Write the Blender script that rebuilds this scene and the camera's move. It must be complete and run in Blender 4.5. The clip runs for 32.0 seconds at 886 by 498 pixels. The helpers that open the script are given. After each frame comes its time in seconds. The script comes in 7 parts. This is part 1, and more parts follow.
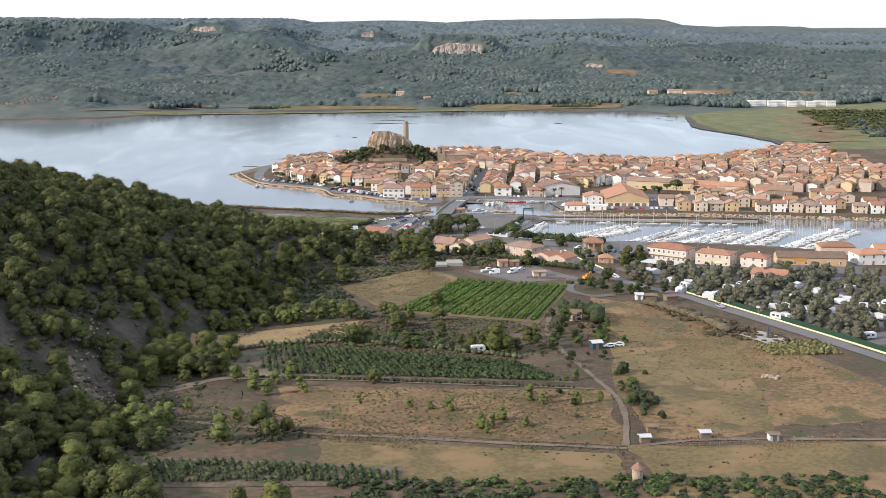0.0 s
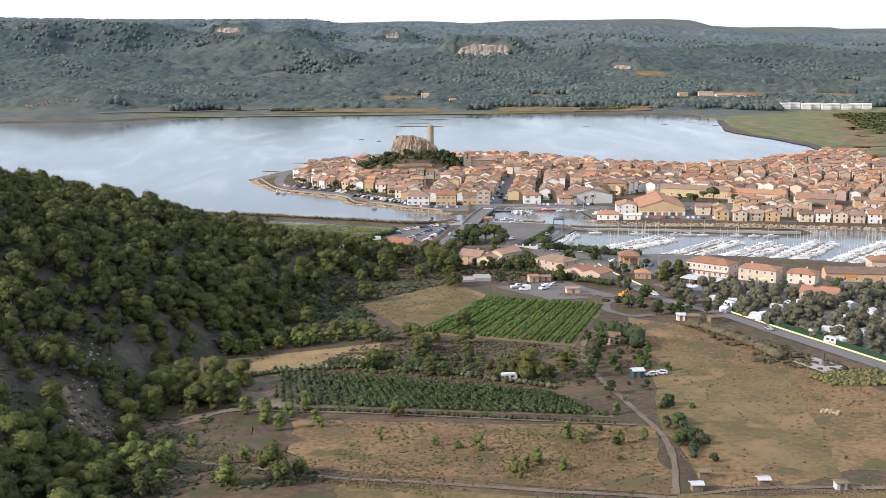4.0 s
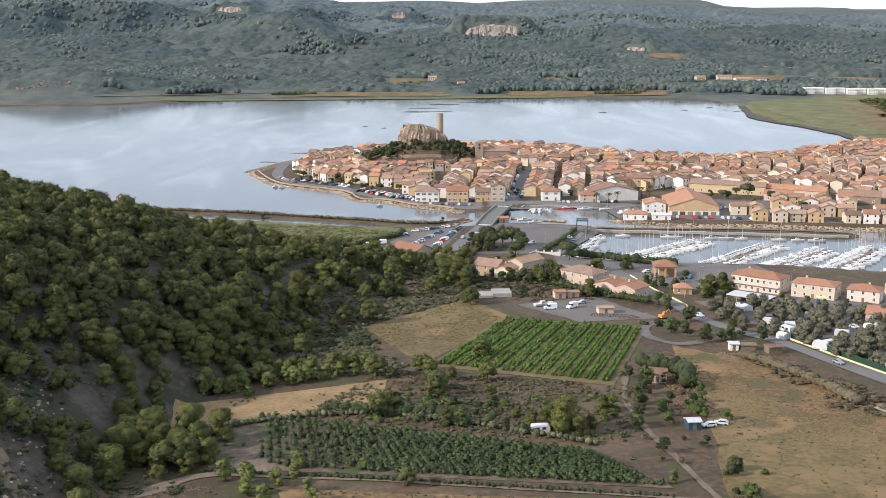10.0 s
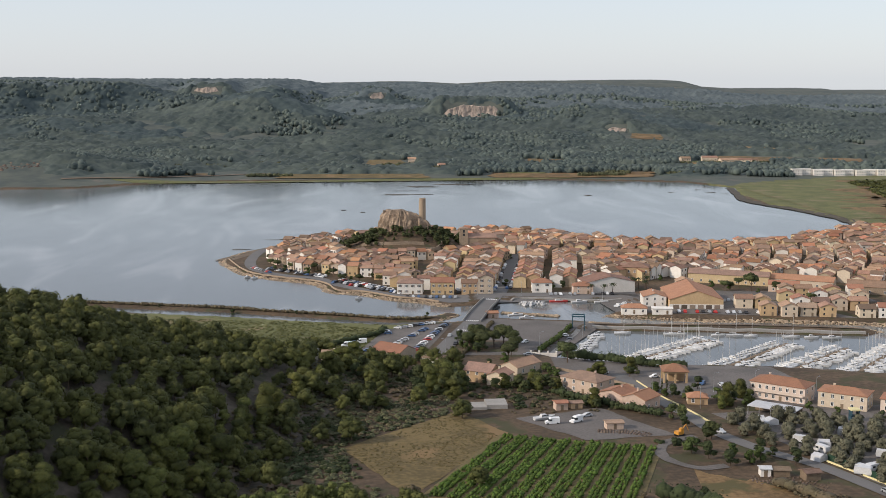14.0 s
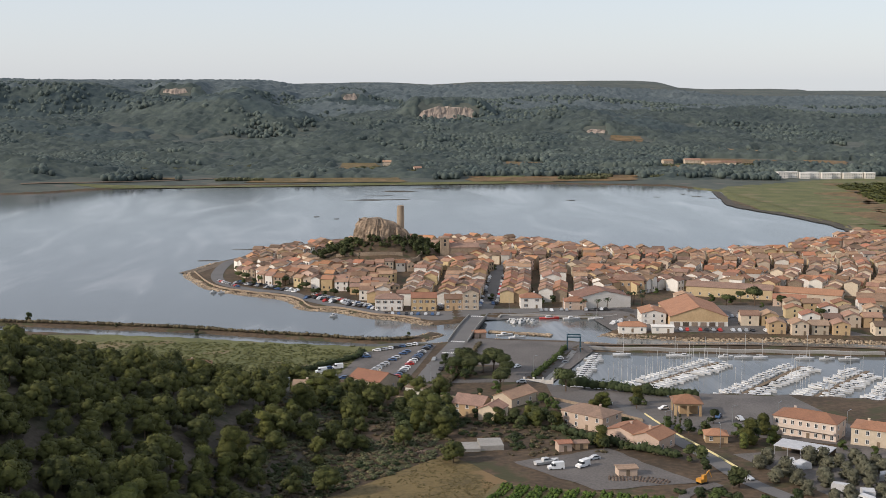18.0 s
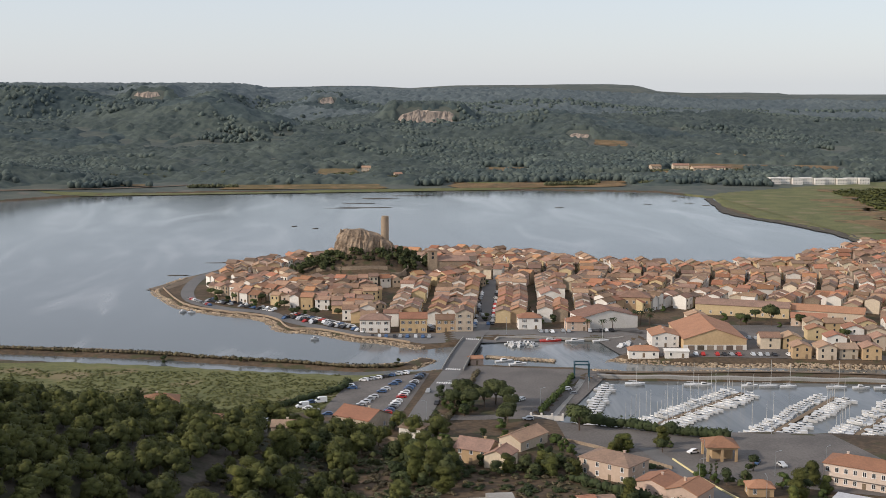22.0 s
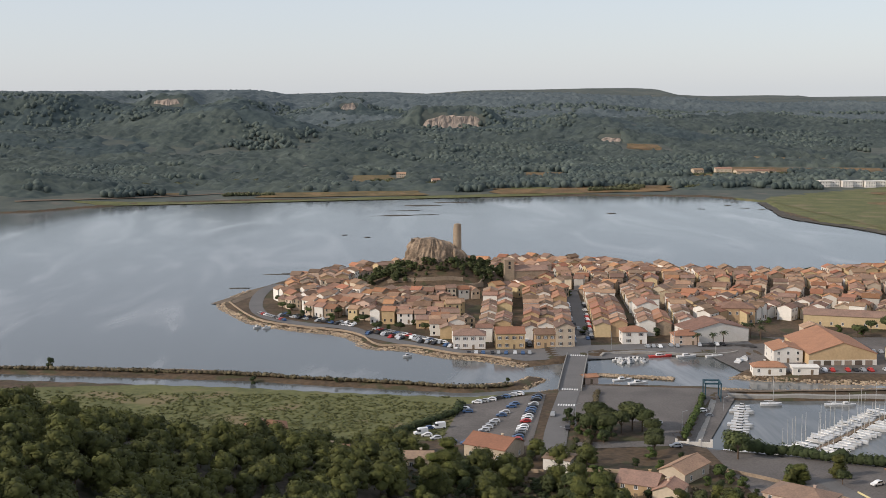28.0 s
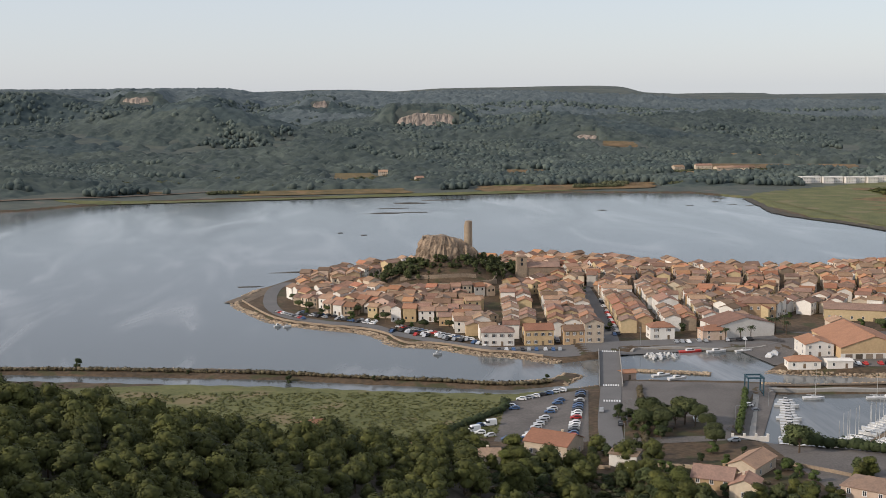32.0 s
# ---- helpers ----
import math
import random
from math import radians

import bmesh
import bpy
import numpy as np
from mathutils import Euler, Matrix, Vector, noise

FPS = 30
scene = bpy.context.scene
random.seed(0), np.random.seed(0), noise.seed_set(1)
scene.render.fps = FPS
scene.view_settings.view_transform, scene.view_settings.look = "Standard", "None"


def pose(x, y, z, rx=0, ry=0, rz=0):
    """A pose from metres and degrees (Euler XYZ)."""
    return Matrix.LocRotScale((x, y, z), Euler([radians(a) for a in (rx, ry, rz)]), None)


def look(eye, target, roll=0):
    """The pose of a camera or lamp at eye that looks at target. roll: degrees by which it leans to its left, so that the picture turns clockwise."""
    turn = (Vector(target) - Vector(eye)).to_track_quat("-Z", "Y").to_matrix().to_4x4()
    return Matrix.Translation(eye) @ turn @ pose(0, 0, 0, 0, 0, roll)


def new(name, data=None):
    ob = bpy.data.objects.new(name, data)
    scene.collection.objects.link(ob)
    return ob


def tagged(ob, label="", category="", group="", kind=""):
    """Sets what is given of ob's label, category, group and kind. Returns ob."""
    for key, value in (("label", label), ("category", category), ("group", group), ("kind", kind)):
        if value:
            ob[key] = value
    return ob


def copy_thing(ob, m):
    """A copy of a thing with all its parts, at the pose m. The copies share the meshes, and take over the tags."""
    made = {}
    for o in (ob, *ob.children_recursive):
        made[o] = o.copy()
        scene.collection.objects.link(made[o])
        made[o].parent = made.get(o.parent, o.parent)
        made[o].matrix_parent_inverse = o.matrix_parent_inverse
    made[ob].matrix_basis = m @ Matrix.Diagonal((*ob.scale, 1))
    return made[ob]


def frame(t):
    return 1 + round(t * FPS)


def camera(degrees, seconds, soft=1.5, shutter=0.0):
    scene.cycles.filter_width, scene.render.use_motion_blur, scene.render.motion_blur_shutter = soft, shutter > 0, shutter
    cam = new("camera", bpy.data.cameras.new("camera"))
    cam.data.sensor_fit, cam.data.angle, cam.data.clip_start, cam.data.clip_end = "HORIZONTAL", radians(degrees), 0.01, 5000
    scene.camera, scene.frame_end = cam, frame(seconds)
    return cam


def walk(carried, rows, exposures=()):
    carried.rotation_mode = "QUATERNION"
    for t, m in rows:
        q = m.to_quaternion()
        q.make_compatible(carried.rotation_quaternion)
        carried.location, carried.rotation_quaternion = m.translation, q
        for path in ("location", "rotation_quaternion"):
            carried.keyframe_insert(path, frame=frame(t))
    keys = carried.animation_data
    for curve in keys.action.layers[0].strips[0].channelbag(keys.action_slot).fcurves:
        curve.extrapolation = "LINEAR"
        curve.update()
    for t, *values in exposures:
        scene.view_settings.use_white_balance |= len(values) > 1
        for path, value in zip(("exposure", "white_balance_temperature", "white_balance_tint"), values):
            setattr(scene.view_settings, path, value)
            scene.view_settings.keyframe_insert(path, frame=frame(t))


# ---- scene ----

# ---- camera ----
cam = camera(40.07, 32.0, soft=0.8)
# seconds, place, turn to the left from +y, tilt up, roll (degrees)
PATH = [
    (0, 0.00, -990.38, 129.99, -2.577, -10.762, -0.12),
    (0.5, -0.11, -986.02, 130.13, -2.350, -10.767, -0.13),
    (1, -0.02, -981.76, 130.19, -1.748, -10.762, -0.12),
    (1.5, 0.06, -977.52, 130.17, -1.231, -10.751, -0.21),
    (2, 0.11, -973.24, 130.08, -1.180, -10.737, -0.19),
    (2.5, -0.02, -968.85, 130.08, -1.275, -10.734, -0.18),
    (3, -0.02, -964.50, 130.02, -1.345, -10.728, -0.14),
    (3.5, 0.15, -960.23, 129.90, -1.405, -10.707, -0.15),
    (5.5, -0.35, -941.99, 130.00, -1.426, -10.873, -0.14),
    (6, -0.55, -936.58, 129.93, -1.481, -10.940, -0.07),
    (6.5, -0.84, -930.93, 129.87, -1.589, -11.052, 0.02),
    (7, -1.19, -925.12, 129.94, -1.751, -11.192, 0.07),
    (7.5, -1.35, -919.20, 129.92, -1.868, -11.308, 0.11),
    (8, -1.45, -913.10, 129.81, -1.977, -11.398, 0.11),
    (8.5, -1.68, -906.72, 129.76, -2.103, -11.478, 0.13),
    (9, -1.79, -900.36, 129.83, -1.854, -11.554, 0.07),
    (9.5, -2.02, -893.99, 130.11, -1.079, -11.615, 0.05),
    (10, -2.20, -887.61, 130.46, -1.183, -11.659, -0.01),
    (10.5, -2.35, -881.23, 130.60, -1.271, -11.739, 0.04),
    (11, -2.74, -874.75, 130.75, -1.424, -10.568, 0.07),
    (11.5, -3.14, -868.40, 130.54, -1.608, -7.885, 0.05),
    (12, -3.43, -861.91, 130.43, -1.717, -7.897, 0.07),
    (12.5, -3.71, -855.31, 130.44, -1.848, -7.933, 0.03),
    (13, -4.02, -848.66, 130.44, -1.972, -7.940, 0.01),
    (13.5, -4.45, -841.87, 130.43, -2.108, -7.961, 0.01),
    (14, -4.95, -834.97, 130.38, -2.260, -7.972, 0.01),
    (14.5, -5.35, -828.05, 130.32, -2.402, -7.987, 0.02),
    (16.5, -6.61, -801.76, 129.85, -3.017, -7.939, -0.00),
    (17, -7.06, -795.13, 129.64, -3.181, -7.914, -0.00),
    (17.5, -7.36, -788.37, 129.53, -3.359, -7.908, -0.02),
    (18, -7.64, -781.36, 129.52, -3.550, -7.914, 0.00),
    (18.5, -7.93, -774.23, 129.37, -3.719, -7.887, -0.03),
    (19, -8.19, -766.97, 129.03, -3.921, -7.878, -0.06),
    (19.5, -8.64, -759.68, 128.58, -4.102, -7.856, -0.04),
    (20, -9.01, -752.28, 128.23, -4.304, -7.832, -0.03),
    (20.5, -9.44, -744.92, 128.10, -4.483, -7.819, 0.02),
    (21, -9.97, -737.70, 128.00, -4.664, -7.825, 0.05),
    (21.5, -10.79, -730.76, 127.97, -4.802, -7.801, 0.06),
    (22, -12.04, -724.25, 128.00, -4.713, -7.730, 0.02),
    (22.5, -14.06, -718.23, 127.92, -4.399, -7.648, -0.06),
    (23, -16.81, -712.57, 127.79, -3.956, -7.571, -0.13),
    (23.5, -20.26, -707.33, 127.73, -3.533, -7.507, -0.23),
    (24, -24.36, -702.66, 127.72, -3.119, -7.498, -0.30),
    (24.5, -28.79, -698.54, 127.68, -2.804, -7.491, -0.46),
    (25, -33.03, -695.00, 127.40, -2.480, -7.478, -0.52),
    (25.5, -37.08, -691.90, 126.99, -2.240, -7.458, -0.55),
    (26, -40.90, -689.31, 126.38, -1.978, -7.444, -0.60),
    (26.5, -44.46, -686.91, 125.72, -2.844, -7.435, -0.51),
    (28.5, -58.00, -680.13, 124.78, -4.584, -7.437, -0.51),
    (29, -62.11, -679.32, 124.74, -4.540, -7.453, -0.54),
    (29.5, -66.21, -678.61, 124.69, -4.825, -7.478, -0.55),
    (30, -70.44, -678.05, 124.50, -4.811, -7.485, -0.62),
    (30.5, -74.74, -677.57, 124.34, -4.806, -7.480, -0.71),
    (31, -79.11, -677.00, 124.30, -4.984, -7.502, -0.68),
    (31.5, -83.54, -676.28, 124.24, -5.642, -7.520, -0.65),
    (32, -88.02, -675.39, 124.14, -6.563, -7.535, -0.57),
]


def aim(x, y, z, yaw, pitch, roll):
    a, b = radians(yaw), radians(pitch)
    ahead = Vector((-math.sin(a) * math.cos(b), math.cos(a) * math.cos(b), math.sin(b)))
    eye = Vector((x, y, z))
    return look(eye, eye + 100 * ahead, roll)


walk(cam, [(row[0], aim(*row[1:])) for row in PATH], exposures=[(0, 1.14, 5650, 11), (10.4, 1.12, 5650, 11), (11.2, 1.0, 5700, 11), (12, 0.64, 5820, 11.5), (13.2, 0.49, 5880, 11.5), (32, 0.37, 5920, 11.5)])

# ---- world and sun ----
SUN_AZ, SUN_EL = 252.0, 27.0     # degrees: azimuth clockwise from +y, height over the horizon
world = bpy.data.worlds.new("world")
scene.world = world
world.use_nodes = True
wn = world.node_tree.nodes
sky = wn.new("ShaderNodeTexSky")
sky.sky_type = 'NISHITA'
sky.sun_disc = False
sky.sun_elevation, sky.sun_rotation = radians(SUN_EL), radians(SUN_AZ)
sky.air_density, sky.dust_density, sky.ozone_density = 1.0, 0.7, 1.5
wn["Background"].inputs["Strength"].default_value = 0.135
# thin high haze whitens the clear sky
haze = wn.new("ShaderNodeMix")
haze.data_type = 'RGBA'
haze.inputs["Factor"].default_value = 0.78
haze.inputs["B"].default_value = (3.76, 3.70, 3.62, 1)
world.node_tree.links.new(sky.outputs["Color"], haze.inputs["A"])
world.node_tree.links.new(haze.outputs["Result"], wn["Background"].inputs["Color"])
sun_data = bpy.data.lights.new("sun", 'SUN')
sun_data.energy, sun_data.angle, sun_data.color = 2.55, radians(1.2), (1.0, 0.84, 0.65)
sun = new("sun", sun_data)
sa, se = radians(SUN_AZ), radians(SUN_EL)
sun.matrix_world = look((math.sin(sa) * math.cos(se) * 500, math.cos(sa) * math.cos(se) * 500, math.sin(se) * 500), (0, 0, 0))

# ---- materials ----
def material(name, base, dark=None, scale=1.0, fine=8.0, rough=0.85, bump=0.2, metal=0.0, per_object=0.0, island=0.0, spots=None, cut=(0.33, 0.67)):
    """A surface with patches at one scale, grain at a finer one, and a tint that differs from piece to piece."""
    m = bpy.data.materials.new(name)
    m.use_nodes = True
    nt = m.node_tree
    n, link = nt.nodes, nt.links.new
    p = n["Principled BSDF"]
    p.inputs["Roughness"].default_value, p.inputs["Metallic"].default_value = rough, metal
    p.inputs["Specular IOR Level"].default_value = 0.25
    dark = dark or tuple(c * 0.6 for c in base)
    co = n.new("ShaderNodeTexCoord")
    geo = n.new("ShaderNodeNewGeometry")
    big, small = n.new("ShaderNodeTexNoise"), n.new("ShaderNodeTexNoise")
    for node, s, d in ((big, scale, 5), (small, fine, 4)):
        node.inputs["Scale"].default_value, node.inputs["Detail"].default_value = s, d
        link(geo.outputs["Position"], node.inputs["Vector"])
    ramp = n.new("ShaderNodeValToRGB")
    ramp.color_ramp.elements[0].position, ramp.color_ramp.elements[1].position = cut
    ramp.color_ramp.elements[0].color, ramp.color_ramp.elements[1].color = (*dark, 1), (*base, 1)
    add = n.new("ShaderNodeMath")
    add.operation = 'MULTIPLY_ADD'
    add.inputs[1].default_value = 0.5
    half = n.new("ShaderNodeMath")
    half.operation = 'MULTIPLY'
    half.inputs[1].default_value = 0.5
    link(big.outputs["Fac"], half.inputs[0])
    link(small.outputs["Fac"], add.inputs[0])
    link(half.outputs[0], add.inputs[2])
    link(add.outputs[0], ramp.inputs[0])
    color = ramp.outputs[0]
    if spots:
        vor = n.new("ShaderNodeTexNoise")
        vor.inputs["Scale"].default_value, vor.inputs["Detail"].default_value = spots[1], 6
        link(geo.outputs["Position"], vor.inputs["Vector"])
        cut = n.new("ShaderNodeValToRGB")
        cut.color_ramp.elements[0].position, cut.color_ramp.elements[1].position = spots[2], spots[2] + 0.08
        link(vor.outputs["Fac"], cut.inputs[0])
        mix = n.new("ShaderNodeMix")
        mix.data_type = 'RGBA'
        link(cut.outputs[0], mix.inputs["Factor"])
        link(color, mix.inputs["A"])
        mix.inputs["B"].default_value = (*spots[0], 1)
        color = mix.outputs["Result"]
    if per_object or island:
        hsv = n.new("ShaderNodeHueSaturation")
        rng = n.new("ShaderNodeMapRange")
        k = per_object or island
        rng.inputs["To Min"].default_value, rng.inputs["To Max"].default_value = 1 - k, 1 + k
        if per_object:
            src = n.new("ShaderNodeObjectInfo").outputs["Random"]
        else:
            src = geo.outputs["Random Per Island"]
        link(src, rng.inputs["Value"])
        link(rng.outputs["Result"], hsv.inputs["Value"])
        hue = n.new("ShaderNodeMapRange")
        hue.inputs["To Min"].default_value, hue.inputs["To Max"].default_value = 0.5 + 0.035 * k, 0.5 - 0.035 * k
        frac = n.new("ShaderNodeMath")
        frac.operation = 'PINGPONG'
        frac.inputs[1].default_value = 0.23
        link(src, frac.inputs[0])
        hue.inputs["From Max"].default_value = 0.23
        link(frac.outputs[0], hue.inputs["Value"])
        link(hue.outputs["Result"], hsv.inputs["Hue"])
        link(color, hsv.inputs["Color"])
        color = hsv.outputs["Color"]
    link(color, p.inputs["Base Color"])
    if bump:
        b = n.new("ShaderNodeBump")
        b.inputs["Strength"].default_value, b.inputs["Distance"].default_value = bump, 0.3
        link(small.outputs["Fac"], b.inputs["Height"])
        link(b.outputs[0], p.inputs["Normal"])
    return m


M = {}
M["earth"] = material("earth", (0.122, 0.083, 0.050), (0.060, 0.043, 0.027), 0.03, 0.5, bump=0.5, spots=((0.062, 0.058, 0.027), 0.08, 0.53), cut=(0.41, 0.6))
M["dry_grass"] = material("dry_grass", (0.225, 0.145, 0.066), (0.112, 0.072, 0.034), 0.045, 0.55, bump=0.6, spots=((0.092, 0.078, 0.032), 0.075, 0.54), cut=(0.41, 0.6))
M["straw"] = material("straw", (0.285, 0.196, 0.092), (0.182, 0.124, 0.060), 0.12, 0.8, bump=0.5, cut=(0.39, 0.62))
M["green_field"] = material("green_field", (0.170, 0.124, 0.052), (0.100, 0.076, 0.032), 0.05, 0.6, bump=0.6, spots=((0.20, 0.132, 0.062), 0.06, 0.56), cut=(0.41, 0.59))
M["marsh"] = material("marsh", (0.150, 0.148, 0.056), (0.092, 0.098, 0.036), 0.05, 0.5, bump=0.5, spots=((0.185, 0.15, 0.078), 0.035, 0.58), cut=(0.4, 0.6))
M["pale_soil"] = material("pale_soil", (0.190, 0.146, 0.104), (0.120, 0.092, 0.065), 0.08, 1.2, bump=0.3, cut=(0.39, 0.62))
M["rock"] = material("rock", (0.43, 0.33, 0.225), (0.19, 0.145, 0.10), 0.15, 0.8, bump=0.9, island=0.2, cut=(0.38, 0.62))
M["asphalt"] = material("asphalt", (0.17, 0.162, 0.156), (0.125, 0.12, 0.115), 0.1, 2.0, bump=0.05)
M["concrete"] = material("concrete", (0.36, 0.34, 0.31), (0.25, 0.235, 0.21), 0.15, 1.5, bump=0.1)
M["gravel"] = material("gravel", (0.165, 0.148, 0.135), (0.105, 0.095, 0.087), 0.06, 1.3, bump=0.2, cut=(0.39, 0.62))
# distance haze is put into these far colours as a blue-grey tint
M["hazed_ground"] = material("hazed_ground", (0.105, 0.112, 0.090), (0.062, 0.073, 0.066), 0.012, 0.05, bump=0.4, cut=(0.4, 0.6), spots=((0.15, 0.128, 0.105), 0.018, 0.64))
M["hazed_wood"] = material("hazed_wood", (0.104, 0.124, 0.104), (0.044, 0.061, 0.060), 0.012, 0.11, bump=0.3, island=0.2, cut=(0.38, 0.62))
M["hazed_garrigue"] = material("hazed_garrigue", (0.118, 0.138, 0.136), (0.068, 0.088, 0.095), 0.009, 0.10, bump=0.3, cut=(0.38, 0.62))
# darker still: shade of the escarpment and slopes is coloured in
M["shaded_oak"] = material("shaded_oak", (0.070, 0.090, 0.085), (0.034, 0.050, 0.054), 0.012, 0.11, bump=0.3, cut=(0.38, 0.62))
M["pine"] = material("pine", (0.130, 0.135, 0.034), (0.052, 0.060, 0.018), 0.2, 0.9, bump=0.2, per_object=0.3, cut=(0.37, 0.63))
M["pine_wood"] = material("pine_wood", (0.106, 0.110, 0.029), (0.035, 0.042, 0.014), 0.07, 0.6, bump=0.2, island=0.08, cut=(0.38, 0.62))
M["hill_ground"] = material("hill_ground", (0.100, 0.084, 0.066), (0.044, 0.038, 0.028), 0.05, 0.5, bump=0.5, spots=((0.040, 0.042, 0.023), 0.07, 0.52), cut=(0.39, 0.61))
M["reed"] = material("reed", (0.23, 0.215, 0.09), (0.14, 0.13, 0.055), 0.3, 2.0, bump=0.2, island=0.25)
M["marsh_grass"] = material("marsh_grass", (0.150, 0.152, 0.056), (0.095, 0.100, 0.040), 0.1, 1.2, bump=0.2, island=0.25)
M["scrap"] = material("scrap", (0.17, 0.125, 0.095), (0.08, 0.06, 0.048), 0.3, 1.5, bump=0.5, island=0.4)
M["vine_soil"] = material("vine_soil", (0.158, 0.120, 0.084), (0.088, 0.068, 0.047), 0.08, 0.8, bump=0.4, spots=((0.066, 0.070, 0.032), 0.12, 0.52), cut=(0.41, 0.59))
M["cliff"] = material("cliff", (0.46, 0.37, 0.30), (0.24, 0.20, 0.17), 0.08, 0.5, bump=0.8)
M["mud"] = material("mud", (0.10, 0.085, 0.065), (0.05, 0.045, 0.036), 0.1, 1.0, bump=0.3)
M["dark_pine"] = material("dark_pine", (0.098, 0.110, 0.040), (0.040, 0.050, 0.020), 0.2, 0.9, bump=0.2, per_object=0.25, cut=(0.37, 0.63))
M["bark"] = material("bark", (0.14, 0.10, 0.07), None, 1.0, 6.0, bump=0.4)
M["wall_white"] = material("wall_white", (0.78, 0.74, 0.68), (0.66, 0.62, 0.55), 0.2, 1.5, bump=0.05, per_object=0.08)
M["tile"] = material("tile", (0.360, 0.222, 0.146), (0.21, 0.136, 0.095), 0.25, 1.6, bump=0.5, per_object=0.4)
M["glass_dark"] = material("glass_dark", (0.05, 0.055, 0.06), (0.03, 0.033, 0.036), 0.3, 2.0, rough=0.15, bump=0.0)


def water_material():
    m = bpy.data.materials.new("water")
    m.use_nodes = True
    nt = m.node_tree
    n, link = nt.nodes, nt.links.new
    p = n["Principled BSDF"]
    p.inputs["Base Color"].default_value = (0.085, 0.095, 0.095, 1)
    p.inputs["IOR"].default_value = 1.33
    geo, mapping = n.new("ShaderNodeNewGeometry"), n.new("ShaderNodeMapping")
    mapping.inputs["Scale"].default_value = (0.0105, 0.0028, 1)
    mapping.inputs["Rotation"].default_value = (0, 0, radians(12))
    link(geo.outputs["Position"], mapping.inputs["Vector"])
    streak = n.new("ShaderNodeTexNoise")
    streak.inputs["Scale"].default_value, streak.inputs["Detail"].default_value = 1.5, 9
    streak.inputs["Roughness"].default_value = 0.6
    streak.inputs["Distortion"].default_value = 1.2
    link(mapping.outputs[0], streak.inputs["Vector"])
    # the pale sheen of the wind streaks is put into the base colour
    tone = n.new("ShaderNodeValToRGB")
    tone.color_ramp.elements[0].position, tone.color_ramp.elements[1].position = 0.52, 0.72
    tone.color_ramp.elements[0].color, tone.color_ramp.elements[1].color = (0.090, 0.098, 0.098, 1), (0.25, 0.25, 0.246, 1)
    link(streak.outputs["Fac"], tone.inputs[0])
    link(tone.outputs[0], p.inputs["Base Color"])
    rr = n.new("ShaderNodeMapRange")
    rr.inputs["From Min"].default_value, rr.inputs["From Max"].default_value = 0.38, 0.66
    rr.inputs["To Min"].default_value, rr.inputs["To Max"].default_value = 0.14, 0.09
    link(streak.outputs["Fac"], rr.inputs["Value"])
    link(rr.outputs[0], p.inputs["Roughness"])
    wave = n.new("ShaderNodeTexNoise")
    wave.inputs["Scale"].default_value, wave.inputs["Detail"].default_value = 0.8, 5
    link(geo.outputs["Position"], wave.inputs["Vector"])
    b = n.new("ShaderNodeBump")
    b.inputs["Distance"].default_value = 0.1
    br = n.new("ShaderNodeMapRange")
    br.inputs["From Min"].default_value, br.inputs["From Max"].default_value = 0.38, 0.66
    br.inputs["To Min"].default_value, br.inputs["To Max"].default_value = 0.07, 0.04
    link(streak.outputs["Fac"], br.inputs["Value"])
    link(br.outputs[0], b.inputs["Strength"])
    link(wave.outputs["Fac"], b.inputs["Height"])
    link(b.outputs[0], p.inputs["Normal"])
    return m


M["water"] = water_material()

# ---- shape of the land ----
def lattice(ix, iy, seed):
    h = (ix.astype(np.int64) * 374761393 + iy.astype(np.int64) * 668265263 + seed * 974711) & 0x7FFFFFFF
    h = ((h ^ (h >> 13)) * 1274126177) & 0x7FFFFFFF
    return ((h ^ (h >> 16)) & 0xFFFF) / 65535.0


def value_noise(x, y, size, seed=0, octaves=4):
    """Smooth noise from -1 to 1 over places given as arrays."""
    x, y = np.asarray(x, float) / size, np.asarray(y, float) / size
    total, gain = 0.0, 1.0
    for o in range(octaves):
        ix, iy = np.floor(x), np.floor(y)
        fx, fy = x - ix, y - iy
        fx, fy = fx * fx * (3 - 2 * fx), fy * fy * (3 - 2 * fy)
        a, b = lattice(ix, iy, seed + o), lattice(ix + 1, iy, seed + o)
        c, d = lattice(ix, iy + 1, seed + o), lattice(ix + 1, iy + 1, seed + o)
        total = total + gain * ((a + (b - a) * fx) * (1 - fy) + (c + (d - c) * fx) * fy - 0.5) * 2
        x, y, gain = x * 2.03 + 17.1, y * 2.03 + 5.3, gain * 0.5
    return total / 1.6


ISLAND = [(-130, 36), (-117, -2), (-105, -27), (-84, -46), (-64, -59), (-53, -72), (-45, -96), (-27, -104), (-8, -123), (5, -129),
          (17, -139), (26, -146), (44, -140), (62, -132), (69, -128), (112, -134), (129, -131), (133, -150), (110, -178), (157, -194),
          (184, -196), (240, -206), (330, -226), (600, -300), (2200, -500), (2200, 900), (1500, 1400), (900, 1000), (600, 850), (410, 650),
          (404, 608), (380, 495), (371, 459), (394, 366), (412, 269), (402, 205), (362, 168), (310, 126), (260, 104), (220, 104), (184, 118), (150, 150), (112, 175), (60, 182), (0, 185), (-60, 165), (-97, 124), (-118, 83)]
CAUSEWAY = [(-700, -60), (-420, -88), (-220, -116), (-129, -134), (-103, -141), (-78, -155), (-54, -160), (-36, -168), (-8, -177), (16, -175), (25, -163),
            (31, -172), (20, -187), (-5, -191), (-32, -183), (-67, -171), (-102, -158), (-220, -130), (-420, -104), (-700, -74)]
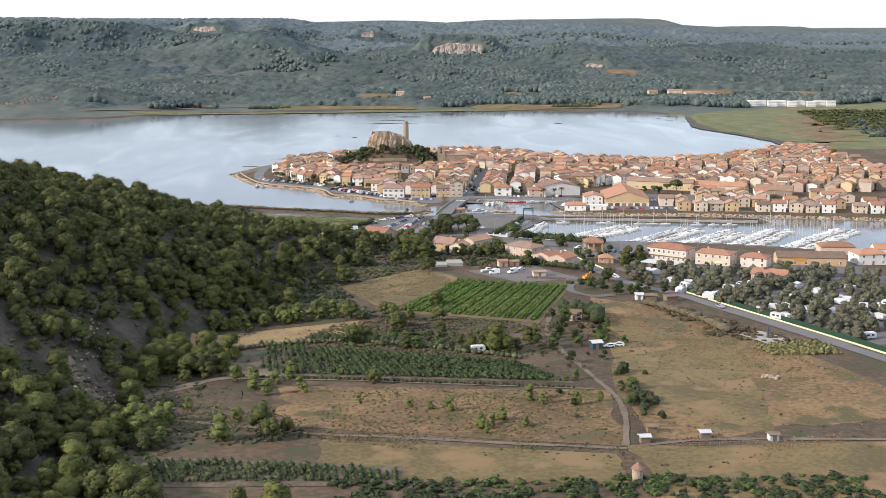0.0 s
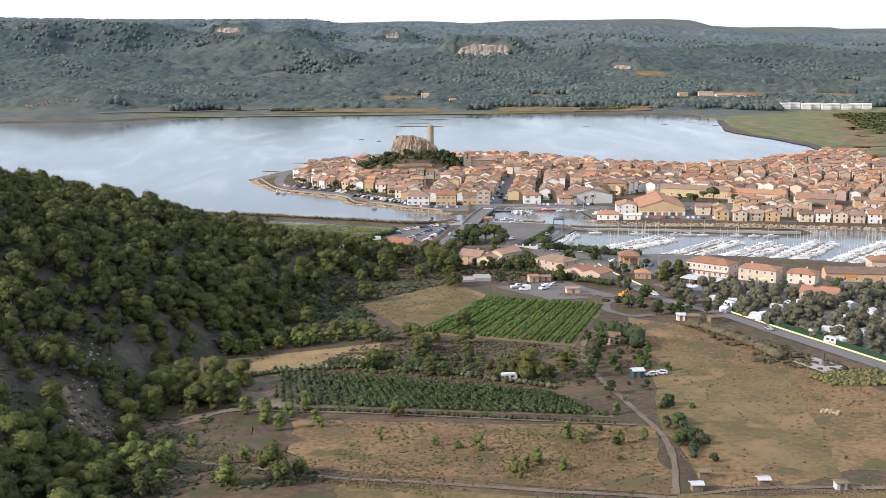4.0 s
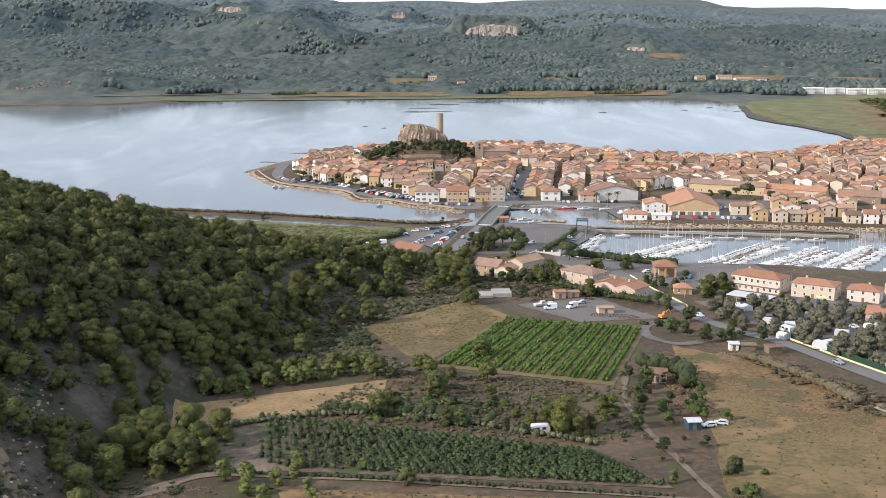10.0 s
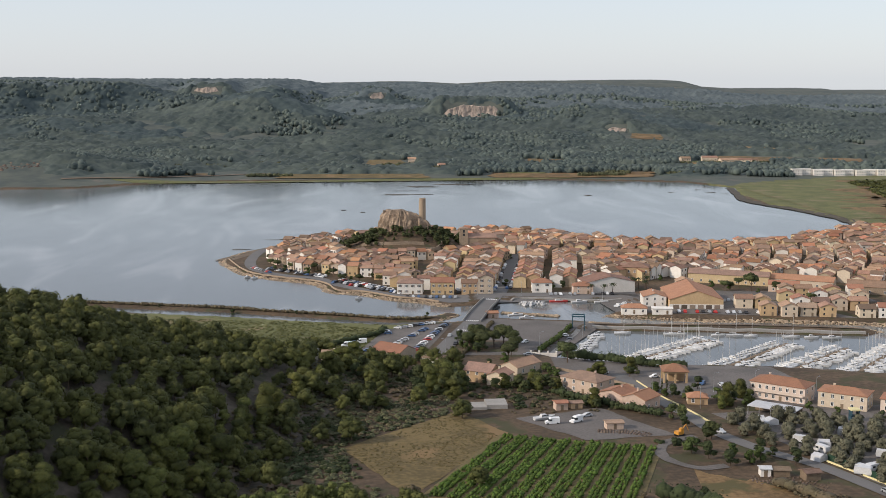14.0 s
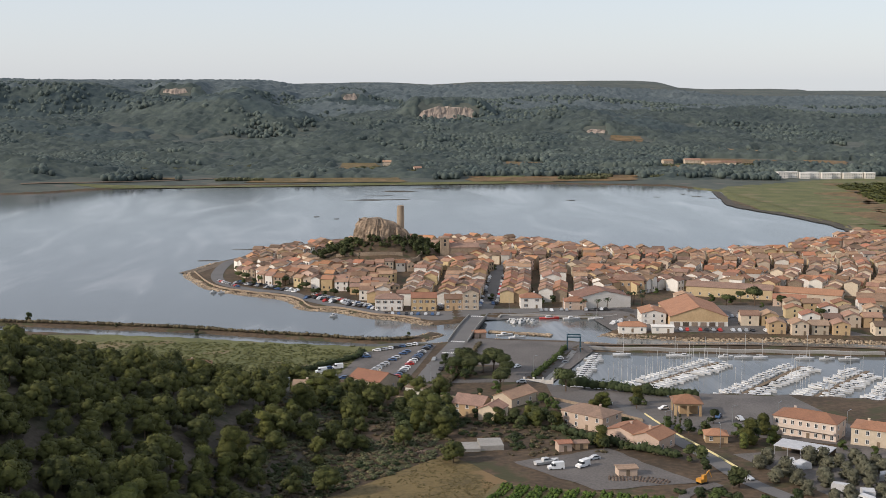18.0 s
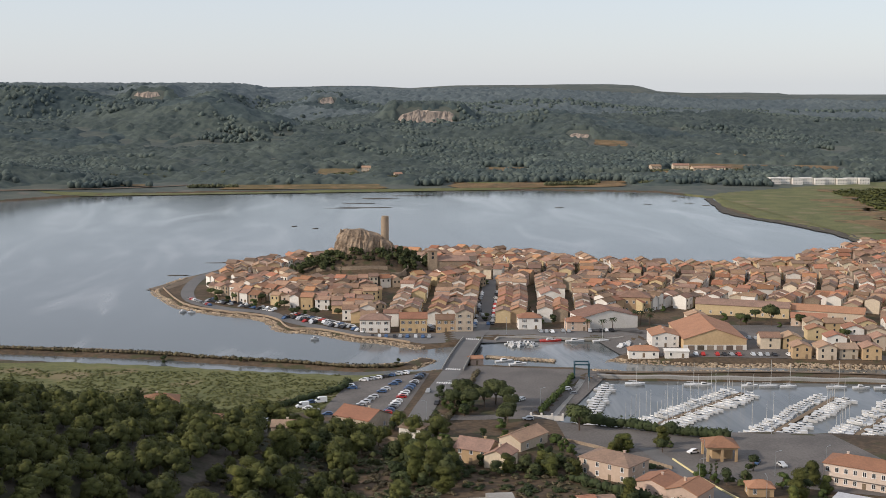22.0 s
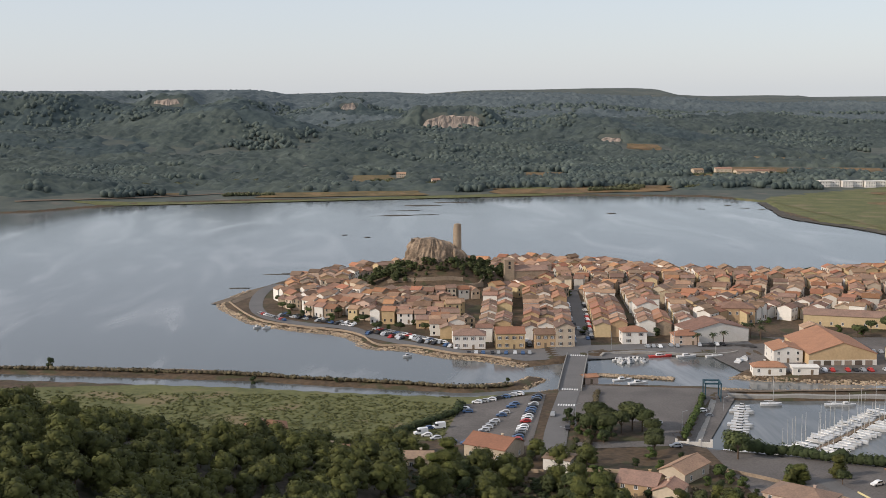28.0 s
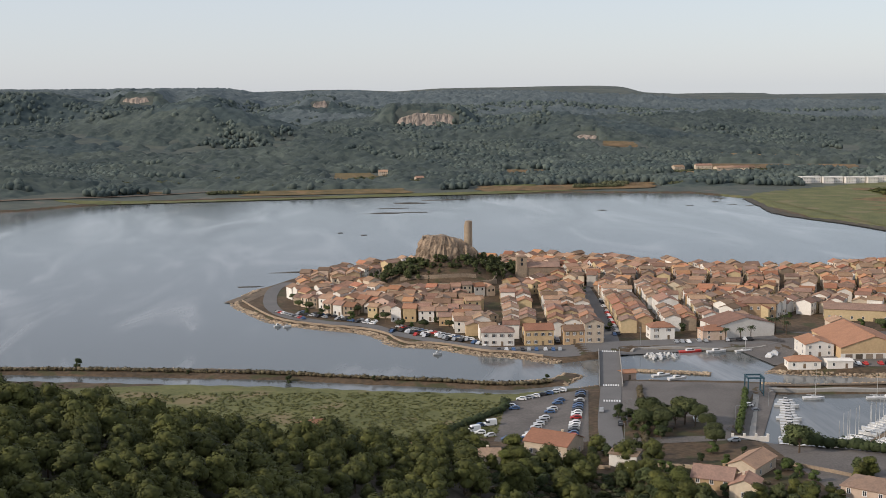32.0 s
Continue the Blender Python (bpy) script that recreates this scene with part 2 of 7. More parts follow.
MAINLAND = [(-1800, 40), (-700, -86), (-420, -116), (-220, -142), (-101, -171), (-55, -186), (-5, -199), (20, -193), (31, -190), (47, -184), (93, -193),
            (112, -203), (180, -207), (240, -219), (247, -226), (236, -234), (162, -223), (98, -214), (84, -232), (64, -276), (71, -285),
            (89, -294), (124, -303), (174, -312), (217, -329), (249, -344), (290, -345), (312, -300), (345, -252), (600, -330), (2200, -560), (2200, -2500), (-1800, -2500)]
FAR_SHORE = [(6000, 700), (2200, 900), (1500, 1000), (900, 900), (600, 760), (430, 660), (404, 615), (360, 697), (231, 734), (54, 735), (-43, 731), (-118, 736), (-217, 728), (-280, 710), (-338, 678),
             (-389, 634), (-488, 625), (-800, 560), (-1600, 420), (-6000, 300), (-6000, 9000), (6000, 9000)]


def inside_distance(x, y, poly):
    """Distance to the outline of a polygon, positive inside."""
    best = np.full(np.shape(x), 1e9)
    inside = np.zeros(np.shape(x), bool)
    for (ax, ay), (bx, by) in zip(poly, poly[1:] + poly[:1]):
        ex, ey = bx - ax, by - ay
        k = np.clip(((x - ax) * ex + (y - ay) * ey) / (ex * ex + ey * ey), 0, 1)
        best = np.minimum(best, np.hypot(x - ax - k * ex, y - ay - k * ey))
        cross = ((ay > y) != (by > y)) & (x < (bx - ax) * (y - ay) / ((by - ay) or 1e-9) + ax)
        inside ^= cross
    return np.where(inside, best, -best)


def ramp_of(v, xs, ys):
    return np.interp(v, xs, ys)


def smooth(a, b, v):
    k = np.clip((v - a) / (b - a), 0, 1)
    return k * k * (3 - 2 * k)


SPURS = [(-245, 1570, 150, 110, 52), (-420, 1640, 130, 90, 26), (330, 1640, 190, 90, 30), (-20, 1200, 190, 100, 27), (-480, 800, 110, 80, 22), (-640, 1450, 170, 130, 30), (640, 1750, 180, 120, 22), (480, 1180, 90, 60, 9), (-240, 1060, 110, 60, 12), (230, 1250, 120, 70, 14), (900, 2050, 220, 140, 20)]
CLIFFS = [(160, 1712, 128, 27, 52, 1.0, 3), (-46, 2010, 34, 17, 84, 2.0, 0), (-440, 2010, 66, 22, 92, 3.0, 0), (410, 1420, 40, 8, 34, 4.0, 0)]


# heights of the skyline beyond the lagoon, west to east
SKY_X = [-1300, -800, -320, -50, 60, 200, 340, 860, 930, 1000, 1200, 1420, 1530, 1800]
SKY_Z = [130, 124, 116, 122, 122, 115, 124, 127, 124, 105, 95, 99, 84, 92]


def land_height(x, y):
    """Height of the ground over the water."""
    x, y = np.asarray(x, float), np.asarray(y, float)
    shore = np.maximum.reduce([inside_distance(x, y, p) for p in (ISLAND, CAUSEWAY, MAINLAND, FAR_SHORE)])
    edge = np.clip(shore * 0.55, -2.5, 1.0)
    base = ramp_of(y, [-1100, -680, -560, -430, -330, -250, 0], [15, 11.5, 10, 8, 5, 2.2, 1.8])
    base = np.where(x > 180, base + (ramp_of(y, [-330, -250], [3.0, 2.0]) - base) * smooth(180, 320, x) * 0.6, base)
    base = np.where((y > -200) & (y < -80) & (x < 40), 1.0, base)
    marsh = smooth(-330, -290, y) * smooth(20, -10, x)
    base = base * (1 - marsh) + 1.0 * marsh
    # wooded hill on the west side
    foot = ramp_of(y, [-1000, -800, -646, -560, -500, -430, -375, -304, -240], [-60, -70, -92, -82, -60, -36, -20, 0, 10])
    top = ramp_of(y, [-1000, -800, -700, -600, -500, -375, -304, -262], [25, 36, 50, 64, 70, 43, 14, 0])
    s = np.clip((foot - x) / ramp_of(y, [-560, -430], [122, 150]), 0, 1)
    hill = top * s ** 0.85
    hill = hill * (1 + 0.10 * value_noise(x, y, 60, 5)) + smooth(0, 0.15, s) * 1.5 * value_noise(x, y, 25, 9) * smooth(0, 8, hill)
    hill = np.where(x < -260, hill * ramp_of(x, [-700, -260], [0.2, 1.0]), hill)
    # castle mound
    r = np.hypot((x - 2) / 1.25, y - 80)
    mound = 17.5 * np.exp(-(r / 32) ** 2.2)
    # hills beyond the lagoon
    d = inside_distance(x, y, FAR_SHORE)
    right = smooth(450, 1100, x)
    rise = ramp_of(d, [0, 60, 300, 750, 950, 1300, 1800, 2200, 2600, 5000], [0, 3, 10, 27, 40, 64, 104, 131, 130, 100])
    flat = ramp_of(d, [0, 300, 900, 1500, 2200, 2600, 5000], [1, 5, 18, 58, 131, 130, 100])
    far = rise * (1 - right) + flat * right
    far = far * (1 + (ramp_of(x, SKY_X, SKY_Z) / 132.0 - 1) * smooth(1200, 2300, d))
    far = far + smooth(150, 900, d) * (16 * value_noise(x, y, 400, 21, 4) + 14 * np.abs(value_noise(x, y, 230, 31, 3)) - 6) * (1 - 0.85 * smooth(1500, 2200, d)) * (1 - 0.5 * right)
    # the plateau's west half ends in an escarpment over a bench
    west = smooth(-170, -300, x + 40 * value_noise(x, y, 150, 71, 2))
    brow = 1190 + 45 * value_noise(x, y * 0 + 3.0, 170, 72, 3)
    scarp = 46 + 70 * smooth(0, 130, d - brow) + 0.012 * np.clip(d - brow - 130, 0, 600)
    step = smooth(-260, 0, d - brow) * west * smooth(1000, 700, d - brow)
    far = far * (1 - step) + scarp * step
    # spurs and hillocks before the plateau: place, half widths, height
    for hx, hy, wx, wy, hh in SPURS:
        far = far + hh * np.exp(-((x - hx) / wx) ** 2 - ((y - hy) / wy) ** 2) * (1 + 0.25 * value_noise(x, y, 90, 51, 3))
    # the ground steps up behind each cliff
    for kx, ky, kw, kh, kz, ks, kt in CLIFFS:
        w = smooth(kw * 0.5 + 170, kw * 0.5 + 15, np.abs(x - kx)) * smooth(260, 40, np.abs(y - ky - 10))
        far = far * (1 - w) + (kz - 3 + (kh + 3.5) * smooth(4, 22, y - ky) * smooth(kw * 0.5 + 50, kw * 0.5, np.abs(x - kx)) + 0.085 * (y - ky) + 9 * value_noise(x, y, 160, 61, 3)) * w
    far = np.where(d > 0, far, 0)
    z = np.where(d > 0, np.minimum(edge, 1.0) + far, edge * 1.0)
    z = np.where((shore > 0) & (d <= 0), edge + (base - 1.0 + hill + mound) * np.clip(shore / 6, 0, 1), z)
    return z


def mesh_from(name, verts, faces, mat, smooth_shade=False):
    me = bpy.data.meshes.new(name)
    me.from_pydata([tuple(v) for v in verts], [], [tuple(f) for f in faces])
    for m in (mat if isinstance(mat, (list, tuple)) else [mat]):
        me.materials.append(m)
    if smooth_shade:
        me.polygons.foreach_set("use_smooth", [True] * len(me.polygons))
    me.update()
    return me


def steps(*runs):
    out = []
    for a, b, d in runs:
        out += list(np.arange(a, b, d))
    return np.array(out + [runs[-1][1]])


gx = steps((-4600, -2600, 400), (-2600, -1000, 60), (-1000, -420, 25), (-420, 460, 4), (460, 1000, 20), (1000, 2600, 60), (2600, 4600, 400))
gy = steps((-4600, -2400, 400), (-2400, -1100, 100), (-1100, -780, 12), (-780, -100, 4), (-100, 760, 7), (760, 2000, 14), (2000, 3600, 28), (3600, 4800, 200))
XX, YY = np.meshgrid(gx, gy)
ZZ = land_height(XX.ravel(), YY.ravel())
nx, ny = len(gx), len(gy)
idx = np.arange(nx * ny).reshape(ny, nx)
quads = np.stack([idx[:-1, :-1], idx[:-1, 1:], idx[1:, 1:], idx[1:, :-1]], -1).reshape(-1, 4)
me = bpy.data.meshes.new("ground")
me.vertices.add(nx * ny)
me.vertices.foreach_set("co", np.stack([XX.ravel(), YY.ravel(), ZZ], -1).ravel())
me.loops.add(quads.size)
me.loops.foreach_set("vertex_index", quads.ravel())
me.polygons.add(len(quads))
me.polygons.foreach_set("loop_start", np.arange(0, quads.size, 4))
for key in ("earth", "hazed_ground", "marsh", "hill_ground", "rock"):
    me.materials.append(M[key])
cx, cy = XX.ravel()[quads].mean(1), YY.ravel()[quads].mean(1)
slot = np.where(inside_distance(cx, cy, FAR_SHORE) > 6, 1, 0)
slot = np.where((slot == 0) & (cx > 385) & (cy > 190), 2, slot)
slot = np.where((cy > -262) & (cx < 12) & (cy < -165) & (inside_distance(cx, cy, MAINLAND) > 0), 2, slot)
slot = np.where((slot == 0) & (cx < np.interp(cy, [-1000, -646, -560, -500, -375, -280], [-66, -84, -78, -50, -22, 0])) & (cy < -275), 3, slot)
me.polygons.foreach_set("material_index", slot.astype(np.int32))
me.polygons.foreach_set("use_smooth", np.ones(len(quads), bool))
me.update(calc_edges=True)
me.validate()
tagged(new("ground", me), "dry earth and grass ground sheet rising to wooded hills", "ground", kind="structure")
GRID = ZZ.reshape(ny, nx)


def ground_at(x, y):
    """Height of the ground sheet itself, at arrays of places."""
    x, y = np.asarray(x, float), np.asarray(y, float)
    i, j = np.clip(np.searchsorted(gx, x) - 1, 0, nx - 2), np.clip(np.searchsorted(gy, y) - 1, 0, ny - 2)
    u, w = (x - gx[i]) / (gx[i + 1] - gx[i]), (y - gy[j]) / (gy[j + 1] - gy[j])
    return (GRID[j, i] * (1 - u) + GRID[j, i + 1] * u) * (1 - w) + (GRID[j + 1, i] * (1 - u) + GRID[j + 1, i + 1] * u) * w


def gz(x, y):
    return float(ground_at(np.array([x]), np.array([y]))[0])


wv = [(-4600, -900, 0), (4600, -900, 0), (4600, 1500, 0), (-4600, 1500, 0)]
tagged(new("water", mesh_from("water", wv, [(0, 1, 2, 3)], M["water"])), "calm pale grey lagoon and harbour water with wind streaks, their sheen coloured in", "water", kind="structure")


# ---- builders ----
rnd = random.Random(7)


def part(name, bm, mat, parent=None, label=""):
    """Links a bmesh as one mesh object under a thing or a part."""
    me = bpy.data.meshes.new(name)
    bm.to_mesh(me)
    bm.free()
    for m in (mat if isinstance(mat, (list, tuple)) else [mat]):
        me.materials.append(m)
    ob = new(name, me)
    ob.parent = parent
    if label:
        ob["label"] = label
    return ob


def piece(name, me, parent, m=None, label=""):
    """An object on mesh data that it shares with its like."""
    ob = new(name, me)
    ob.parent = parent
    if m is not None:
        ob.matrix_local = m
    if label:
        ob["label"] = label
    return ob


def thing(name, label, category, m=None, group="", kind=""):
    ob = new(name)
    ob.empty_display_size = 0.5
    if m is not None:
        ob.matrix_basis = m
    return tagged(ob, label, category, group, kind)


def mesh_of(bm, name, mat):
    me = bpy.data.meshes.new(name)
    bm.to_mesh(me)
    bm.free()
    for m in (mat if isinstance(mat, (list, tuple)) else [mat]):
        me.materials.append(m)
    return me


def box(bm, x0, y0, z0, x1, y1, z1):
    v = [bm.verts.new(p) for p in ((x0, y0, z0), (x1, y0, z0), (x1, y1, z0), (x0, y1, z0), (x0, y0, z1), (x1, y0, z1), (x1, y1, z1), (x0, y1, z1))]
    for q in ((3, 2, 1, 0), (4, 5, 6, 7), (0, 1, 5, 4), (1, 2, 6, 5), (2, 3, 7, 6), (3, 0, 4, 7)):
        bm.faces.new([v[i] for i in q])


def boxes(*rows):
    bm = bmesh.new()
    for r in rows:
        box(bm, *r)
    return bm


def tube(bm, a, b, r0, r1=None, n=8):
    """A tapered tube from a to b."""
    r1 = r0 if r1 is None else r1
    a, b = Vector(a), Vector(b)
    q = (b - a).to_track_quat("Z", "Y")
    rings = []
    for c, r in ((a, r0), (b, r1)):
        rings.append([bm.verts.new(c + q @ Vector((r * math.cos(2 * math.pi * k / n), r * math.sin(2 * math.pi * k / n), 0))) for k in range(n)])
    for k in range(n):
        bm.faces.new([rings[0][k], rings[0][(k + 1) % n], rings[1][(k + 1) % n], rings[1][k]])
    bm.faces.new(rings[0][::-1])
    bm.faces.new(rings[1])


def loft(bm, rings, cap=True):
    """Skins rings of equally many points."""
    vs = [[bm.verts.new(p) for p in ring] for ring in rings]
    n = len(vs[0])
    for a, b in zip(vs, vs[1:]):
        for k in range(n):
            bm.faces.new([a[k], a[(k + 1) % n], b[(k + 1) % n], b[k]])
    if cap:
        bm.faces.new(vs[0][::-1])
        bm.faces.new(vs[-1])
    return vs


def array_mesh(name, verts, faces, mat, smooth_shade=False, normals=None):
    """A mesh from an array of places and an array of faces of one size; normals round the shading of leafy lobes."""
    me = bpy.data.meshes.new(name)
    verts, faces = np.asarray(verts, np.float32), np.asarray(faces, np.int32)
    k = faces.shape[1]
    me.vertices.add(len(verts))
    me.vertices.foreach_set("co", verts.ravel())
    me.loops.add(faces.size)
    me.loops.foreach_set("vertex_index", faces.ravel())
    me.polygons.add(len(faces))
    me.polygons.foreach_set("loop_start", np.arange(0, faces.size, k, dtype=np.int32))
    me.materials.append(mat)
    if smooth_shade or normals is not None:
        me.polygons.foreach_set("use_smooth", np.ones(len(faces), bool))
    me.update(calc_edges=True)
    if normals is not None:
        layer = me.attributes.new("custom_normal", 'FLOAT_VECTOR', 'POINT')
        layer.data.foreach_set("vector", np.asarray(normals, np.float32).ravel())
    return me


def spread_normals(normals, turns):
    """The normals of copies turned about z."""
    c, s = np.cos(turns)[:, None], np.sin(turns)[:, None]
    n = np.asarray(normals)[None]
    return np.stack([n[..., 0] * c - n[..., 1] * s, n[..., 0] * s + n[..., 1] * c, n[..., 2] + 0 * c], -1).reshape(-1, 3)


def spread(verts, faces, places, turns, sizes, heights=None):
    """Copies of one small shape at many places, joined: arrays of places, turns about z, sizes."""
    v, f = np.asarray(verts, float), np.asarray(faces)
    n = len(places)
    c, s = np.cos(turns), np.sin(turns)
    heights = sizes if heights is None else heights
    x = (v[None, :, 0] * c[:, None] - v[None, :, 1] * s[:, None]) * sizes[:, None] + places[:, None, 0]
    y = (v[None, :, 0] * s[:, None] + v[None, :, 1] * c[:, None]) * sizes[:, None] + places[:, None, 1]
    z = v[None, :, 2] * heights[:, None] + places[:, None, 2]
    out = np.stack([x, y, z], -1).reshape(-1, 3)
    return out, (f[None] + (np.arange(n) * len(v))[:, None, None]).reshape(-1, f.shape[1])


def lump(seed, subdiv=1, rough=0.25):
    """A small uneven ball: places and triangles."""
    bm = bmesh.new()
    bmesh.ops.create_icosphere(bm, subdivisions=subdiv, radius=1.0)
    r = random.Random(seed)
    for v in bm.verts:
        v.co *= 1 + r.uniform(-rough, rough)
    v = np.array([tuple(p.co) for p in bm.verts])
    f = np.array([[q.index for q in p.verts] for p in bm.faces])
    bm.free()
    return v, f


LUMPS = [lump(200 + k, 1, 0.2) for k in range(6)]


def patch(name, corners, mat, n, m, lift, label, category, kind="structure", ragged=0.0):
    """A sheet laid over the ground between four corners."""
    (ax, ay), (bx, by), (cx, cy), (dx, dy) = corners
    u, w = np.meshgrid(np.linspace(0, 1, n + 1), np.linspace(0, 1, m + 1))
    u, w = u.ravel(), w.ravel()
    if ragged:
        u = u + ragged * value_noise(u * 7 + ax, w * 7 + ay, 1.0, 3) * (1 + 0 * u)
        w = w + ragged * value_noise(u * 7 + bx, w * 7 + by, 1.0, 8)
    x = (ax * (1 - u) + bx * u) * (1 - w) + (dx * (1 - u) + cx * u) * w
    y = (ay * (1 - u) + by * u) * (1 - w) + (dy * (1 - u) + cy * u) * w
    idx = np.arange((n + 1) * (m + 1)).reshape(m + 1, n + 1)
    f = np.stack([idx[:-1, :-1], idx[:-1, 1:], idx[1:, 1:], idx[1:, :-1]], -1).reshape(-1, 4)
    z = np.maximum(ground_at(x, y), 0.3) + lift
    return tagged(new(name, array_mesh(name, np.stack([x, y, z], -1), f, mat, True)), label, category, kind=kind)


def smooth_line(pts, step):
    """Points every step metres along a rounded line through pts."""
    p = [Vector((*q, 0)) for q in pts]
    p = [2 * p[0] - p[1]] + p + [2 * p[-1] - p[-2]]
    out = []
    for a, b, c, d in zip(p, p[1:], p[2:], p[3:]):
        n = max(1, int((c - b).length / step))
        for k in range(n):
            t = k / n
            out.append(0.5 * ((2 * b) + (c - a) * t + (2 * a - 5 * b + 4 * c - d) * t * t + (3 * b - a - 3 * c + d) * t ** 3))
    out.append(p[-2])
    return [(v.x, v.y) for v in out]


def strip(name, pts, width, mat, lift, label, category, step=4.0, height=None, kind="structure", wobble=0.0, parent=None, offset=0.0):
    """A road, path, wall or kerb that follows a line over the ground; height gives a wall with a top and two sides."""
    line = smooth_line(pts, step)
    verts, faces = [], []
    cols = 3 if height is None else 4
    for k, (x, y) in enumerate(line):
        ax, ay = line[max(0, k - 1)]
        bx, by = line[min(len(line) - 1, k + 1)]
        d = math.hypot(bx - ax, by - ay) or 1
        nxx, nyy = -(by - ay) / d, (bx - ax) / d
        w = width / 2 * (1 + wobble * rnd.uniform(-1, 1))
        if height is None:
            for s in (-1, 0, 1):
                px, py = x + nxx * (w * s + offset), y + nyy * (w * s + offset)
                verts.append((px, py, max(gz(px, py), 0.3) + lift))
        else:
            x, y = x + nxx * offset, y + nyy * offset
            g = max(gz(x, y), 0.0) + lift
            for s, h in ((-1, -1.5), (-1, height), (1, height), (1, -1.5)):
                verts.append((x + nxx * w * s, y + nyy * w * s, g + h))
    n = len(line)
    for k in range(n - 1):
        for c in range(cols - 1):
            a = k * cols + c
            faces.append((a, a + 1, a + 1 + cols, a + cols))
    if height is not None:
        faces += [(0, 3, 2, 1), ((n - 1) * 4, (n - 1) * 4 + 1, (n - 1) * 4 + 2, (n - 1) * 4 + 3)]
    ob = new(name, mesh_from(name, verts, faces, mat, height is None))
    ob.parent = parent
    return tagged(ob, label, category, kind=kind) if parent is None else ob


# more surfaces
M["wall_cream"] = material("wall_cream", (0.62, 0.515, 0.39), (0.48, 0.395, 0.295), 0.12, 1.0, bump=0.05, per_object=0.16)
M["wall_ochre"] = material("wall_ochre", (0.52, 0.37, 0.215), (0.40, 0.28, 0.155), 0.12, 1.0, bump=0.05, per_object=0.16)
M["wall_yellow"] = material("wall_yellow", (0.60, 0.47, 0.275), (0.48, 0.37, 0.21), 0.12, 1.0, bump=0.05, per_object=0.1)
M["wall_pink"] = material("wall_pink", (0.56, 0.425, 0.335), (0.44, 0.33, 0.255), 0.12, 1.0, bump=0.05, per_object=0.14)
M["wall_rose"] = material("wall_rose", (0.66, 0.55, 0.46), (0.54, 0.44, 0.36), 0.12, 1.0, bump=0.05, per_object=0.06)
M["wall_stone"] = material("wall_stone", (0.37, 0.29, 0.205), (0.22, 0.172, 0.122), 0.2, 1.4, bump=0.4, per_object=0.15)
M["tile_red"] = material("tile_red", (0.375, 0.188, 0.112), (0.26, 0.135, 0.085), 0.2, 1.6, bump=0.5, per_object=0.22)
M["tile_old"] = material("tile_old", (0.300, 0.200, 0.142), (0.18, 0.125, 0.095), 0.3, 1.6, bump=0.5, per_object=0.4)
M["white_paint"] = material("white_paint", (0.80, 0.79, 0.77), (0.70, 0.69, 0.66), 0.3, 3.0, rough=0.5, bump=0.02)
M["gel_white"] = material("gel_white", (0.62, 0.615, 0.6), (0.50, 0.495, 0.485), 0.5, 2.0, rough=0.3, bump=0.0, per_object=0.18)
M["shutter"] = material("shutter", (0.22, 0.17, 0.13), (0.15, 0.11, 0.09), 1.0, 6.0, bump=0.1, per_object=0.5)
M["wood"] = material("wood", (0.24, 0.18, 0.12), (0.15, 0.11, 0.075), 0.6, 4.0, bump=0.3)
M["metal_grey"] = material("metal_grey", (0.45, 0.46, 0.47), (0.34, 0.35, 0.36), 0.8, 4.0, rough=0.4, bump=0.0, metal=0.6)
M["mast"] = material("mast", (0.62, 0.61, 0.58), (0.52, 0.51, 0.49), 0.8, 4.0, rough=0.4, bump=0.0, metal=0.3)
M["rubber"] = material("rubber", (0.03, 0.03, 0.03), (0.02, 0.02, 0.02), 1.0, 6.0, bump=0.0)
M["crane_blue"] = material("crane_blue", (0.040, 0.085, 0.110), (0.028, 0.06, 0.08), 0.6, 3.0, rough=0.6, bump=0.0)
M["red_paint"] = material("red_paint", (0.55, 0.06, 0.05), (0.45, 0.05, 0.04), 0.6, 3.0, rough=0.4, bump=0.0)
M["leaf_green"] = material("leaf_green", (0.095, 0.125, 0.034), (0.042, 0.06, 0.018), 0.3, 2.0, bump=0.2, island=0.2)
M["vine_leaf"] = material("vine_leaf", (0.098, 0.150, 0.026), (0.053, 0.086, 0.017), 0.15, 1.5, bump=0.2, island=0.35)
M["olive"] = material("olive", (0.165, 0.158, 0.102), (0.085, 0.083, 0.054), 0.3, 2.0, bump=0.2, island=0.2)
M["garrigue"] = material("garrigue", (0.135, 0.138, 0.07), (0.07, 0.074, 0.04), 0.3, 2.0, bump=0.2, island=0.4)
M["vine_dark"] = material("vine_dark", (0.058, 0.078, 0.026), (0.032, 0.046, 0.017), 0.12, 1.2, bump=0.2, island=0.4)
M["weeds"] = material("weeds", (0.175, 0.135, 0.060), (0.105, 0.088, 0.038), 0.15, 1.0, bump=0.4)
M["dry_bush"] = material("dry_bush", (0.140, 0.115, 0.066), (0.082, 0.066, 0.040), 0.3, 2.0, bump=0.2, island=0.35)
M["young_pine"] = material("young_pine", (0.150, 0.168, 0.045), (0.080, 0.095, 0.028), 0.3, 2.0, bump=0.2, island=0.2)
M["dark_leaf"] = material("dark_leaf", (0.055, 0.07, 0.026), (0.026, 0.035, 0.015), 0.3, 2.0, bump=0.2, island=0.2)
M["tarp_white"] = material("tarp_white", (0.56, 0.56, 0.56), (0.42, 0.42, 0.43), 0.7, 3.0, rough=0.6, bump=0.1)
M["yellow_line"] = material("yellow_line", (0.74, 0.66, 0.36), (0.62, 0.54, 0.28), 0.6, 3.0, bump=0.05)
